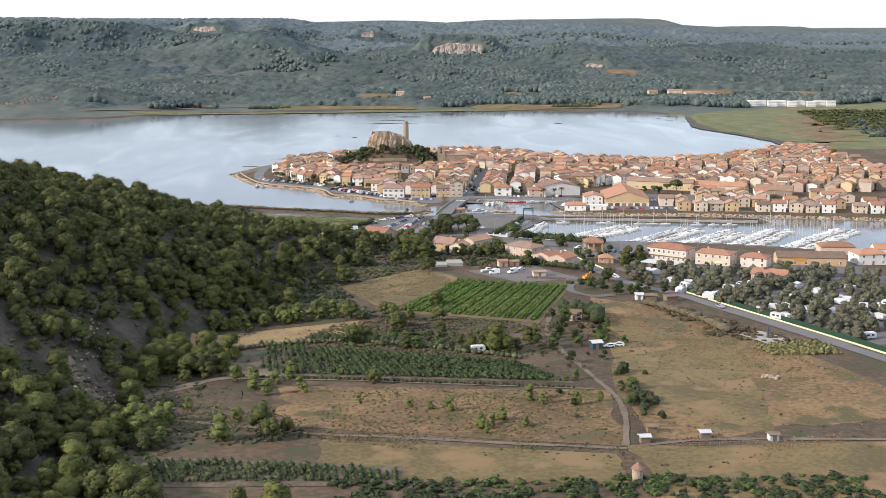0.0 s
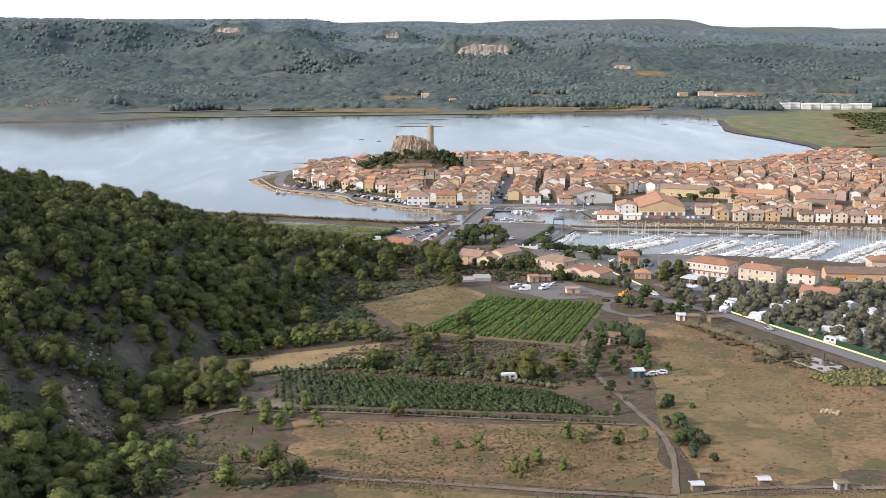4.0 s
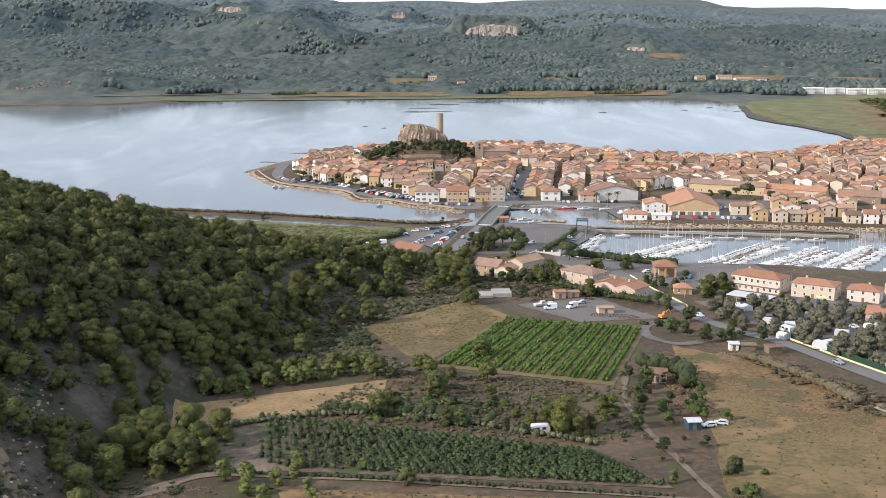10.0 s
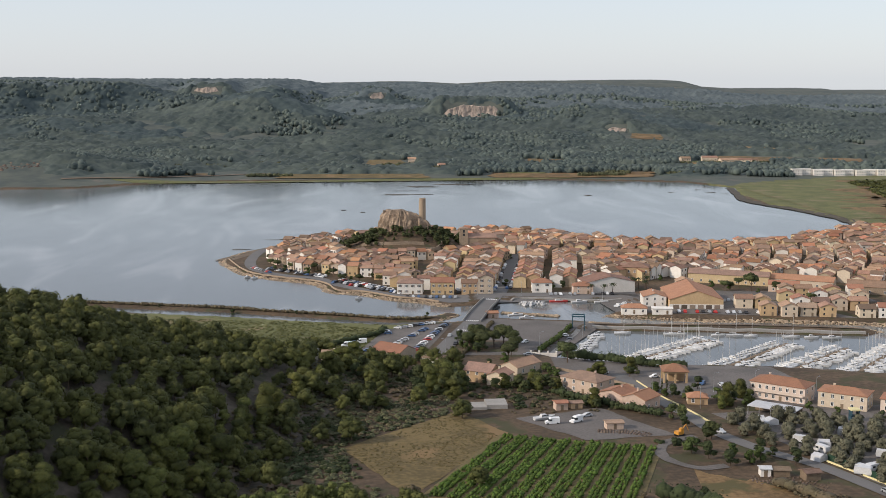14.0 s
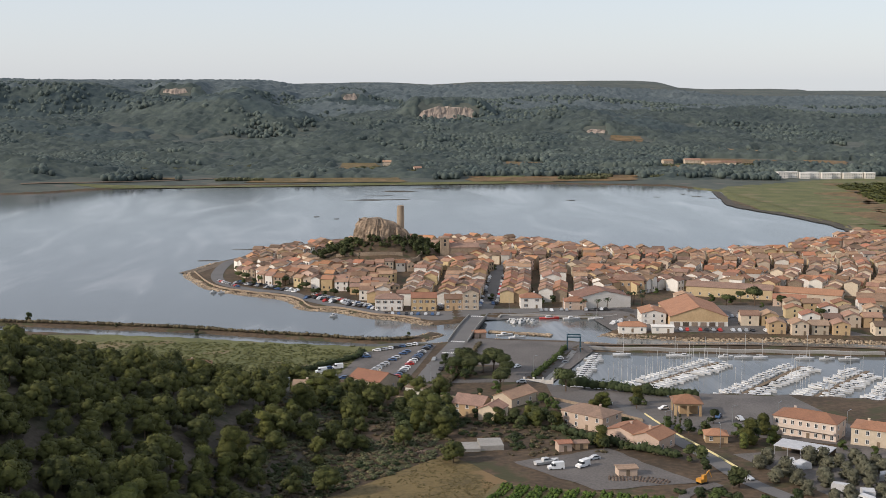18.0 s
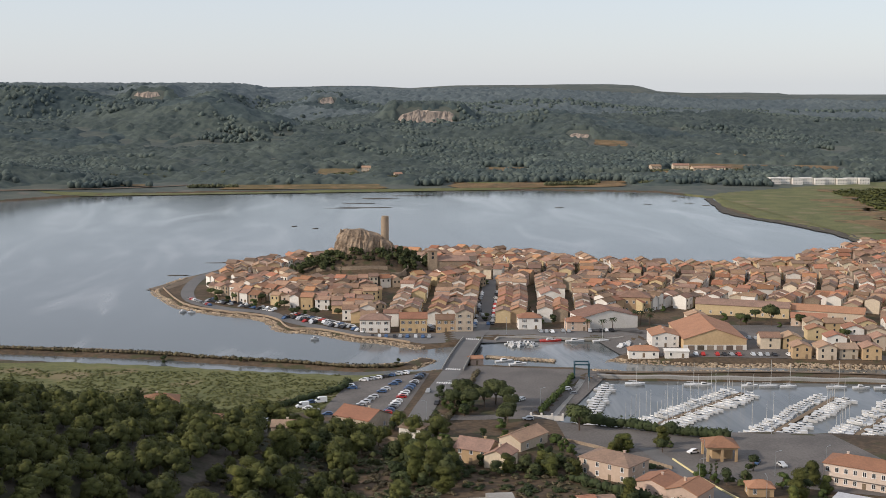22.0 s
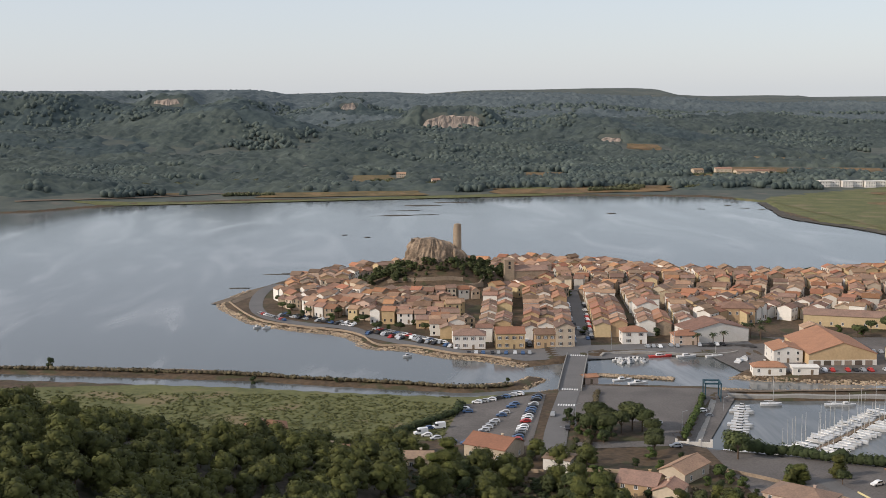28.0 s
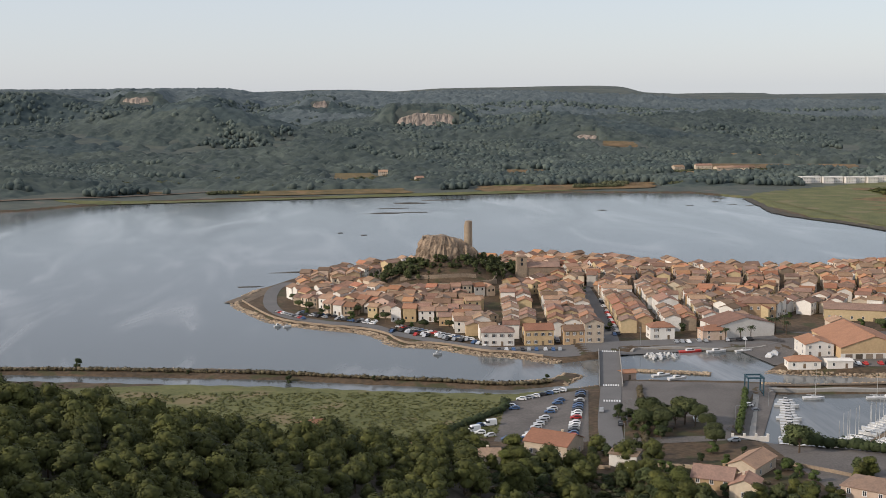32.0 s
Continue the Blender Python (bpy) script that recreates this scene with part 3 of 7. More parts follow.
M["net_green"] = material("net_green", (0.025, 0.06, 0.035), (0.018, 0.042, 0.025), 0.6, 3.0, bump=0.1)
M["orange_sign"] = material("orange_sign", (0.62, 0.30, 0.05), (0.48, 0.23, 0.04), 0.6, 3.0, rough=0.5, bump=0.0)

# ---- house ----
WIN = {}


def window_mesh(w, h, mat_shutter):
    key = (w, h, mat_shutter.name)
    if key not in WIN:
        glass = boxes((-w / 2, -0.03, 0, w / 2, 0.05, h))
        frame = boxes((-w / 2 - 0.12, -0.07, -0.1, -w / 2, 0.05, h + 0.1), (w / 2, -0.07, -0.1, w / 2 + 0.12, 0.05, h + 0.1),
                      (-w / 2, -0.07, h, w / 2, 0.05, h + 0.1), (-w / 2 - 0.2, -0.14, -0.14, w / 2 + 0.2, 0.05, 0.0), (-0.04, -0.06, 0, 0.04, 0.05, h))
        leaf = boxes((-w / 4, -0.09, 0, w / 4, -0.04, h))
        WIN[key] = (mesh_of(glass, "window", M["glass_dark"]), mesh_of(frame, "window_frame", M["white_paint"]), mesh_of(leaf, "shutter", mat_shutter))
    return WIN[key]


def gable_wall(bm, w, d, h, rise, along_x=True):
    """Walls of a box with gables, its front at y = -d/2."""
    x, y = w / 2, d / 2
    lo = [bm.verts.new(p) for p in ((-x, -y, -1.0), (x, -y, -1.0), (x, y, -1.0), (-x, y, -1.0))]
    hi = [bm.verts.new(p) for p in ((-x, -y, h), (x, -y, h), (x, y, h), (-x, y, h))]
    if along_x:
        e, g = bm.verts.new((-x, 0, h + rise)), bm.verts.new((x, 0, h + rise))
        bm.faces.new([lo[0], lo[1], hi[1], hi[0]])
        bm.faces.new([lo[2], lo[3], hi[3], hi[2]])
        bm.faces.new([lo[1], lo[2], hi[2], g, hi[1]])
        bm.faces.new([lo[3], lo[0], hi[0], e, hi[3]])
    else:
        e, g = bm.verts.new((0, -y, h + rise)), bm.verts.new((0, y, h + rise))
        bm.faces.new([lo[0], lo[1], hi[1], e, hi[0]])
        bm.faces.new([lo[2], lo[3], hi[3], g, hi[2]])
        bm.faces.new([lo[1], lo[2], hi[2], hi[1]])
        bm.faces.new([lo[3], lo[0], hi[0], hi[3]])
    bm.faces.new(lo[::-1])


def roof_slabs(bm, w, d, h, rise, along_x=True, hip=False, over=0.4, thick=0.22):
    """A tiled roof with thickness: two slopes, or four with hips, and a row of ridge tiles."""
    if not along_x:
        w, d = d, w
    x, y = w / 2 + over, d / 2 + over
    drop = rise * over / (d / 2)
    z0, z1 = h - drop + 0.06, h + rise + 0.06
    inset = min(d / 2, w / 2 - 0.3) if hip else 0.0
    low = [(-x, -y, z0), (x, -y, z0), (x, y, z0), (-x, y, z0)]
    ridge = [(-x + inset, 0, z1), (x - inset, 0, z1)]
    turn = (lambda p: p) if along_x else (lambda p: (-p[1], p[0], p[2]))
    for lift in (thick, 0.0):
        v = [bm.verts.new(turn((a, b, c + lift))) for a, b, c in low + ridge]
        q = [(0, 1, 5, 4), (2, 3, 4, 5)] + ([(1, 2, 5), (3, 0, 4)] if hip else [])
        for f in q:
            bm.faces.new([v[i] for i in (f if lift else f[::-1])])
        if lift:
            top = v
        else:
            for a, b in ((0, 1), (2, 3)) + (((1, 2), (3, 0)) if hip else ()):
                bm.faces.new([v[a], v[b], top[b], top[a]])
            if not hip:
                for a, b in ((1, 5), (5, 2), (3, 4), (4, 0)):
                    bm.faces.new([v[a], v[b], top[b], top[a]])
    # ridge tiles
    p, q = [Vector(turn((a, b, c + thick))) for a, b, c in ridge]
    if (q - p).length > 0.5:
        tube(bm, p, q, 0.14, None, 6)


def build_house(name, label, w, d, h, rise, wall, roof, along_x=True, hip=False, fronts=3, floors=2, sides=1, backs=0, shutter=None,
                door=True, chimney=True, balcony=False, category="house", win=(0.95, 1.35), detail=1):
    root = thing(name, label, category)
    bm = bmesh.new()
    gable_wall(bm, w, d, h, rise if not hip else 0.0, along_x)
    part("wall", bm, wall, root)
    bm = bmesh.new()
    roof_slabs(bm, w, d, h, rise, along_x, hip)
    rf = part("roof", bm, roof, root)
    sh = shutter or M["shutter"]
    glass, frm, leaf = window_mesh(win[0], win[1], sh)
    fh = h / floors
    w_ = win[0] * 0.75

    def put(x, y, z, turn):
        g = piece("window", glass, root, pose(x, y, z, 0, 0, turn))
        if not detail:
            return
        piece("window_frame", frm, g)
        if detail > 1:
            piece("shutter", leaf, g, pose(-w_ - 0.14, 0, 0))
            piece("shutter", leaf, g, pose(w_ + 0.14, 0, 0))

    for fl in range(floors):
        z = fl * fh + 1.0
        for k in range(fronts):
            x = -w / 2 + w * (k + 0.5) / fronts
            if not (door and fl == 0 and k == fronts // 2):
                put(x, -d / 2, z, 0)
        for k in range(sides):
            y = -d / 2 + d * (k + 0.5) / max(sides, 1)
            put(-w / 2, y, z, -90)
            put(w / 2, y, z, 90)
        for k in range(backs):
            put(-w / 2 + w * (k + 0.5) / backs, d / 2, z, 180)
    if door:
        x = -w / 2 + w * (fronts // 2 + 0.5) / max(fronts, 1)
        part("door", boxes((x - 0.55, -d / 2 - 0.06, 0, x + 0.55, -d / 2 + 0.05, 2.1)), M["wood"], root)
    if chimney:
        cx = rnd.uniform(-w / 4, w / 4)
        part("chimney", boxes((cx - 0.35, 0.6, h + rise * 0.4, cx + 0.35, 1.2, h + rise + 0.7), (cx - 0.45, 0.5, h + rise + 0.7, cx + 0.45, 1.3, h + rise + 0.82)), wall, rf)
    if balcony:
        part("balcony", boxes((-w / 2 + 0.4, -d / 2 - 1.3, fh - 0.15, w / 2 - 0.4, -d / 2, fh), (-w / 2 + 0.4, -d / 2 - 1.3, fh, w / 2 - 0.4, -d / 2 - 1.2, fh + 0.95)), wall, root)
    return root


def settle(ob, x, y, turn, z=None, dz=0.0):
    ob.matrix_basis = pose(x, y, (max(gz(x, y), 0.2) if z is None else z) + dz, 0, 0, turn)
    return ob


# ---- car ----
CAR_PAINT = {"white": (0.78, 0.78, 0.77), "grey": (0.30, 0.31, 0.32), "black": (0.03, 0.03, 0.034), "red": (0.42, 0.04, 0.035), "blue": (0.06, 0.11, 0.22), "silver": (0.52, 0.53, 0.54)}


def build_car(colour, van=False):
    paint = material("paint_" + colour, CAR_PAINT[colour], tuple(c * 0.9 for c in CAR_PAINT[colour]), 0.5, 3.0, rough=0.3, bump=0.0)
    L, W, H = (5.2, 2.0, 2.4) if van else (4.2, 1.76, 1.48)
    bm = bmesh.new()
    prof = ([(-L / 2, 0.35), (-L / 2, 1.0), (-L / 2 + 0.9, 1.25), (-L / 2 + 1.5, 2.1), (-L / 2 + 1.9, H), (L / 2 - 0.05, H), (L / 2, 0.35)] if van else
            [(-L / 2, 0.3), (-L / 2 + 0.02, 0.72), (-L / 2 + 1.0, 0.9), (-L / 2 + 1.75, 1.40), (-L / 2 + 2.2, H), (L / 2 - 0.9, H - 0.04), (L / 2 - 0.12, 0.95), (L / 2, 0.3)])
    waist = [(x, z) for x, z in prof]
    rings = []
    for yy, pinch in ((-W / 2, 0.0), (-W / 2 + 0.12, 0.0), (W / 2 - 0.12, 0.0), (W / 2, 0.0)):
        side = abs(yy) > W / 2 - 0.05
        rings.append([(x * (0.985 if side else 1), yy * (0.86 if (z > 1.0 and side) else 1), z - (0.05 if side and z > 1.0 else 0)) for x, z in waist])
    loft(bm, rings)
    root = part("van" if van else "car", bm, paint)
    tagged(root, f"{colour} {'delivery van' if van else 'hatchback car'} parked in the open", "van" if van else "car", "parked vehicles")
    g = bmesh.new()
    if van:
        box(g, -L / 2 + 1.02, -W / 2 + 0.1, 1.35, -L / 2 + 1.42, W / 2 - 0.1, 2.0)
        box(g, -L / 2 + 1.5, -W / 2 - 0.01, 1.3, -L / 2 + 2.3, W / 2 + 0.01, 1.95)
    else:
        loft(g, [[(-L / 2 + 1.18, y, 0.98), (-L / 2 + 1.80, y * 0.93, 1.40), (L / 2 - 1.0, y * 0.93, 1.38), (L / 2 - 0.3, y, 0.98)] for y in (-W / 2 + 0.0, W / 2 - 0.0)])
    part("side_glass", g, M["glass_dark"], root)
    w = bmesh.new()
    tube(w, (0, -0.11, 0), (0, 0.11, 0), 0.33, 0.33, 12)
    wheel = mesh_of(w, "wheel", M["rubber"])
    for x in (-L / 2 + 0.8, L / 2 - 0.8):
        for y in (-W / 2 + 0.1, W / 2 - 0.1):
            piece("wheel", wheel, root, pose(x, y, 0.33))
    root.matrix_basis = pose(0, 0, -500)
    return root


CARS = [build_car(c) for c in ("white", "grey", "black", "red", "blue", "silver")]
CAR_MIX = [0, 0, 0, 1, 1, 1, 2, 2, 2, 5, 5, 4, 4, 3]
VANS = [build_car("white", True)]


def put_thing(template, m, first=[]):
    """Moves the template itself to its first place and copies it to the others."""
    if template.name not in first:
        first.append(template.name)
        template.matrix_basis = m
        return template
    return copy_thing(template, m)


def park(x, y, turn, z=None, kinds=None, lift=0.06):
    c = rnd.choice(kinds) if kinds else CARS[rnd.choice(CAR_MIX)]
    put_thing(c, pose(x, y, (gz(x, y) if z is None else z) + lift, 0, 0, turn))


# ---- boats ----
def build_boat(kind, L, W, label):
    bm = bmesh.new()
    rings = []
    for k, t in enumerate((0.0, 0.25, 0.55, 0.8, 0.95, 1.0)):
        x = -L / 2 + L * t
        half = W / 2 * (0.86, 1.0, 1.0, 0.72, 0.3, 0.04)[k]
        top = 0.75 + 0.35 * t * t
        rings.append([(x, -half, top), (x, -half * 0.75, -0.1), (x, 0, -0.3), (x, half * 0.75, -0.1), (x, half, top), (x, half * 0.85, top - 0.02), (x, -half * 0.85, top - 0.02)])
    loft(bm, rings)
    root = part("sailboat" if kind == "sail" else "motorboat", bm, M["gel_white"])
    tagged(root, label, "boat", "moored boats")
    c = bmesh.new()
    if kind == "sail":
        loft(c, [[(-L * 0.12, -W * 0.3, 0.78), (L * 0.22, -W * 0.2, 0.9), (L * 0.22, W * 0.2, 0.9), (-L * 0.12, W * 0.3, 0.78)],
                 [(-L * 0.10, -W * 0.25, 1.25), (L * 0.17, -W * 0.15, 1.2), (L * 0.17, W * 0.15, 1.2), (-L * 0.10, W * 0.25, 1.25)]])
        part("cabin", c, M["gel_white"], root)
        m = bmesh.new()
        tube(m, (L * 0.08, 0, 0.9), (L * 0.08, 0, 0.9 + L * 1.3), 0.11, 0.07, 6)
        part("mast", m, M["mast"], root)
        b = bmesh.new()
        tube(b, (L * 0.08, 0, 1.9), (-L * 0.34, 0, 1.85), 0.13, 0.1, 6)
        part("boom", b, M["mast"], root, "boom with a furled sail")
    else:
        loft(c, [[(-L * 0.2, -W * 0.36, 0.8), (L * 0.22, -W * 0.26, 0.95), (L * 0.22, W * 0.26, 0.95), (-L * 0.2, W * 0.36, 0.8)],
                 [(-L * 0.16, -W * 0.3, 1.75), (L * 0.06, -W * 0.24, 1.7), (L * 0.06, W * 0.24, 1.7), (-L * 0.16, W * 0.3, 1.75)]])
        part("cabin", c, M["gel_white"], root)
        g = bmesh.new()
        loft(g, [[(-L * 0.17, -W * 0.35, 1.2), (L * 0.17, -W * 0.265, 1.2), (L * 0.17, W * 0.265, 1.2), (-L * 0.17, W * 0.35, 1.2)],
                 [(-L * 0.165, -W * 0.335, 1.55), (L * 0.105, -W * 0.255, 1.5), (L * 0.105, W * 0.255, 1.5), (-L * 0.165, W * 0.335, 1.55)]])
        part("windscreen", g, M["glass_dark"], root)
    root.matrix_basis = pose(0, 0, -500)
    return root


SAIL = [build_boat("sail", 8.5, 2.9, "white sailing yacht with a bare mast"), build_boat("sail", 7.0, 2.5, "small white sailing boat with a bare mast")]
MOTOR = [build_boat("motor", 7.0, 2.6, "white motor cruiser with a dark windscreen"), build_boat("motor", 5.6, 2.2, "small white motorboat with a cabin"), build_boat("motor", 9.5, 3.2, "large white motor yacht")]


def moor(kind, x, y, turn):
    put_thing(rnd.choice(kind), pose(x, y, 0.05, 0, 0, turn))


# ---- trees ----
def crown_arrays(seed, shapes, leaves, leaf, up=0.5):
    """Leaves scattered over several lobes: quads of a leaf tuft's size with uneven outline, and a dark core."""
    r = np.random.RandomState(seed)
    vs, fs, ns, at = [], [], [], 0
    mid = np.mean([q[:3] for q in shapes], axis=0) - np.array([0, 0, 0.4])
    for (cx, cy, cz, rx, rz) in shapes:
        n = int(leaves * rx * rx)
        d = r.normal(size=(n, 3))
        d /= np.linalg.norm(d, axis=1)[:, None]
        d[:, 2] = np.where(d[:, 2] < -0.45, -d[:, 2], d[:, 2])
        rad = r.uniform(0.82, 1.1, n)[:, None]
        c = d * np.array([rx, rx, rz]) * rad + np.array([cx, cy, cz])
        nrm = d + r.normal(scale=0.34, size=(n, 3)) + np.array([0, 0, up])
        nrm /= np.linalg.norm(nrm, axis=1)[:, None]
        t = np.cross(nrm, r.normal(size=(n, 3)))
        t /= np.linalg.norm(t, axis=1)[:, None] + 1e-9
        b = np.cross(nrm, t)
        s = leaf * r.uniform(0.6, 1.35, n)[:, None]
        q = np.stack([c - t * s, c - b * s * 0.7 + nrm * s * 0.25, c + t * s, c + b * s * 0.7 + nrm * s * 0.25], 1)
        vs.append(q.reshape(-1, 3))
        way = (c - mid) / (np.linalg.norm(c - mid, axis=1)[:, None] + 0.3)
        soft = 0.5 * d + 0.6 * way + 0.28 * nrm + r.normal(scale=0.24, size=(n, 3))
        soft /= np.linalg.norm(soft, axis=1)[:, None]
        ns.append(np.repeat(soft, 4, axis=0))
        fs.append(np.arange(n * 4).reshape(n, 4) + at)
        at += n * 4
        lv, lf = LUMPS[int(100 * abs(cx) + seed) % 6]
        core = lv * np.array([rx, rx, rz]) * 0.84 + np.array([cx, cy, cz])
        vs.append(core)
        ns.append(lv / np.linalg.norm(lv, axis=1)[:, None])
        fs.append(np.concatenate([lf, lf[:, 2:]], 1) + at)
        at += len(core)
    return np.concatenate(vs), np.concatenate(fs), np.concatenate(ns)


def to_tris(f):
    """Quads, some of which close on a corner, as triangles."""
    a, b = f[:, [0, 1, 2]], f[:, [0, 2, 3]]
    return np.concatenate([a, b[b[:, 1] != b[:, 2]]])


def tree_mesh(seed, h, spread_r, lobes, leaves, leaf, low=0.35, mat="pine", round_top=True):
    r = random.Random(seed)
    shapes = []
    for k in range(lobes):
        a, q = r.uniform(0, 6.28), math.sqrt(r.uniform(0, 1))
        lev = r.uniform(low, 0.92)
        fall = 1 - max(0, (lev - 0.55)) * (1.4 if round_top else 0.5)
        rr = spread_r * r.uniform(0.34, 0.5)
        shapes.append((q * spread_r * 0.62 * fall * math.cos(a), q * spread_r * 0.62 * fall * math.sin(a), h * lev - rr * 0.3, rr, rr * r.uniform(0.6, 0.85)))
    shapes.append((0, 0, h * 0.86 - spread_r * 0.2, spread_r * 0.42, spread_r * 0.34))
    v, f, nv = crown_arrays(seed, shapes, leaves, leaf)
    crown = array_mesh("crown", v, to_tris(f), M[mat], normals=nv)
    bm = bmesh.new()
    lean = (r.uniform(-0.3, 0.3), r.uniform(-0.3, 0.3))
    tube(bm, (0, 0, -0.6), (lean[0], lean[1], h * 0.62), 0.06 * h * 0.55, 0.02 * h, 7)
    for cx, cy, cz, rr, rz in shapes[:5]:
        tube(bm, (lean[0] * 0.6, lean[1] * 0.6, h * 0.33), (cx, cy, cz), 0.018 * h, 0.006 * h, 5)
    trunk = mesh_of(bm, "trunk", M["bark"])
    return crown, trunk


def build_tree(name, label, seed, h, spread_r, lobes, leaves, leaf, low, mat, round_top=True, category="tree", group=""):
    crown, trunk = tree_mesh(seed, h, spread_r, lobes, leaves, leaf, low, mat, round_top)
    root = thing(name, label, category, group=group)
    piece("trunk", trunk, root)
    piece("crown", crown, root)
    root.matrix_basis = pose(0, 0, -500)
    return root


PINES = [build_tree("pine_tree", "dense green pine on the dry hillside", 11 + k, (8.2, 7.0, 9.2, 6.0, 7.6)[k], (3.8, 3.4, 4.2, 2.8, 3.6)[k], (18, 16, 19, 14, 17)[k], 75, 0.21, 0.10, "pine", group="hillside pines") for k in range(5)]
PARASOL = [build_tree("umbrella_pine", "umbrella pine with a broad flat crown", 41 + k, 9.5, 5.2, 13, 26, 0.4, 0.7, "dark_pine", False) for k in range(2)]
BROAD = [build_tree("broadleaf_tree", "round bushy green broadleaf tree", 51 + k, 6.0, 2.8, 9, 34, 0.34, 0.25, m) for k, m in enumerate(("leaf_green", "dark_leaf"))]
OLIVES = [build_tree("olive_tree", "grey-green olive tree between camping pitches", 61 + k, 4.0, 2.6, 12, 46, 0.24, 0.16, "olive", group="campsite trees") for k in range(2)]
YOUNG = [build_tree("young_pine", "bright yellow-green young pine on the grass", 71 + k, 3.6, 1.65, 15, 100, 0.13, 0.12, "young_pine", group="young pines") for k in range(2)]
CYPRESS = [build_tree("cypress_tree", "slim dark green cypress tree", 81, 8.0, 1.0, 12, 60, 0.24, 0.12, "dark_leaf", False)]
SHRUB = [build_tree("shrub", "low scrubby evergreen bush", 91 + k, 2.2, 1.7, 6, 40, 0.26, 0.3, m, category="bush") for k, m in enumerate(("dark_leaf", "dry_bush", "leaf_green"))]


def plant(kind, x, y, size=1.0, z=None):
    m = pose(x, y, gz(x, y) if z is None else z, 0, 0, rnd.uniform(0, 360))
    ob = put_thing(rnd.choice(kind), m)
    s = size * rnd.uniform(0.85, 1.15)
    ob.scale = (s, s, s * rnd.uniform(0.9, 1.12))
    return ob


def palm(x, y, h=7.0):
    root = thing("palm_tree", "tall palm with a drooping frond crown", "palm", pose(x, y, gz(x, y)), "palms")
    bm = bmesh.new()
    tube(bm, (0, 0, -0.5), (0.1, 0, h), 0.26, 0.2, 8)
    part("trunk", bm, M["bark"], root)
    bm = bmesh.new()
    for k in range(22):
        a, e = k * 2.4, rnd.uniform(-0.5, 0.9)
        px = Vector((0.1, 0, h))
        dirv = Vector((math.cos(a), math.sin(a), 0))
        side = Vector((-math.sin(a), math.cos(a), 0))
        prev = None
        for s in range(5):
            t = s / 4
            c = px + dirv * (2.3 * t) + Vector((0, 0, e * 1.6 * t - 1.5 * t * t))
            wdt = 0.28 * (1 - 0.8 * t) + 0.03
            cur = [bm.verts.new(c - side * wdt - Vector((0, 0, 0.12))), bm.verts.new(c), bm.verts.new(c + side * wdt - Vector((0, 0, 0.12)))]
            if prev:
                bm.faces.new([prev[0], prev[1], cur[1], cur[0]])
                bm.faces.new([prev[1], prev[2], cur[2], cur[1]])
            prev = cur
    part("fronds", bm, M["dark_leaf"], root)


def hedge(name, pts, width, height, mat, label, leaf=0.4, density=2.2, category="hedge"):
    """A row of leafy bushes along a line."""
    line = smooth_line(pts, 1.6)
    r = np.random.RandomState(len(line) + int(abs(pts[0][0]) * 7))
    vs, fs, ns, at = [], [], [], 0
    for x, y in line:
        s = r.uniform(0.75, 1.2)
        v, f, nv = crown_arrays(int(r.randint(1e6)), [(0, 0, height * 0.45 * s, width * 0.55 * s, height * 0.55 * s)], density * 9 / max(width * width * 0.3, 0.5), leaf)
        vs.append(v + np.array([x + r.uniform(-0.4, 0.4), y + r.uniform(-0.4, 0.4), gz(x, y)]))
        ns.append(nv)
        fs.append(f + at)
        at += len(v)
    ob = new(name, array_mesh(name, np.concatenate(vs), to_tris(np.concatenate(fs)), M[mat], normals=np.concatenate(ns)))
    return tagged(ob, label, category, kind="stuff")

# ---- fields, roads and shores ----
patch("dry_field", [(-23, -442), (18, -393), (34, -426), (-1, -493)], M["green_field"], 20, 20, 0.10, "fallow field of brown dry grass", "field", ragged=0.02)
patch("vineyard_soil", [(31, -427), (84, -445), (60, -518), (1, -494)], M["weeds"], 16, 16, 0.12, "weedy soil between the vine rows", "field")
patch("stubble_field", [(-76, -536), (-13, -510), (-14, -541), (-74, -556)], M["straw"], 20, 8, 0.14, "mown field of yellow straw", "field", ragged=0.02)
patch("lower_vineyard_soil", [(-60, -540), (45, -577), (62, -604), (-58, -587)], M["vine_soil"], 24, 10, 0.12, "bare pale soil of the lower vineyard", "field", ragged=0.01)
patch("grass_field", [(-62, -600), (69, -612), (68, -668), (-66, -637)], M["dry_grass"], 36, 16, 0.10, "wide field of dry yellow-brown grass", "field", ragged=0.03)
# the hill's shadow on the meadow is laid down as darker earth
patch("meadow_edge", [(-88, -604), (-36, -598), (-30, -650), (-84, -640)], M["earth"], 16, 12, 0.14, "brown earth and low scrub beside the wood, dark for the hill's shadow", "field", ragged=0.14)
patch("south_pasture", [(68, -667), (180, -668), (180, -716), (66, -714)], M["green_field"], 24, 10, 0.07, "rough tan and olive grass below the pens", "field", ragged=0.03)
patch("front_grass", [(-20, -657), (62, -673), (62, -696), (-20, -690)], M["green_field"], 20, 8, 0.11, "greenish rough grass below the track", "field", ragged=0.02)
patch("small_vineyard_soil", [(-72, -668), (3, -680), (3, -694), (-66, -692)], M["vine_soil"], 18, 6, 0.12, "pale soil of a small vineyard", "field", ragged=0.02)
patch("east_pasture", [(88, -515), (128, -560), (112, -660), (72, -620)], M["green_field"], 20, 24, 0.09, "grazed olive-green pasture", "field", ragged=0.04)
patch("east_dry_field", [(88, -470), (126, -500), (172, -640), (74, -664)], M["dry_grass"], 24, 24, 0.05, "dry tawny pasture", "field", ragged=0.03)
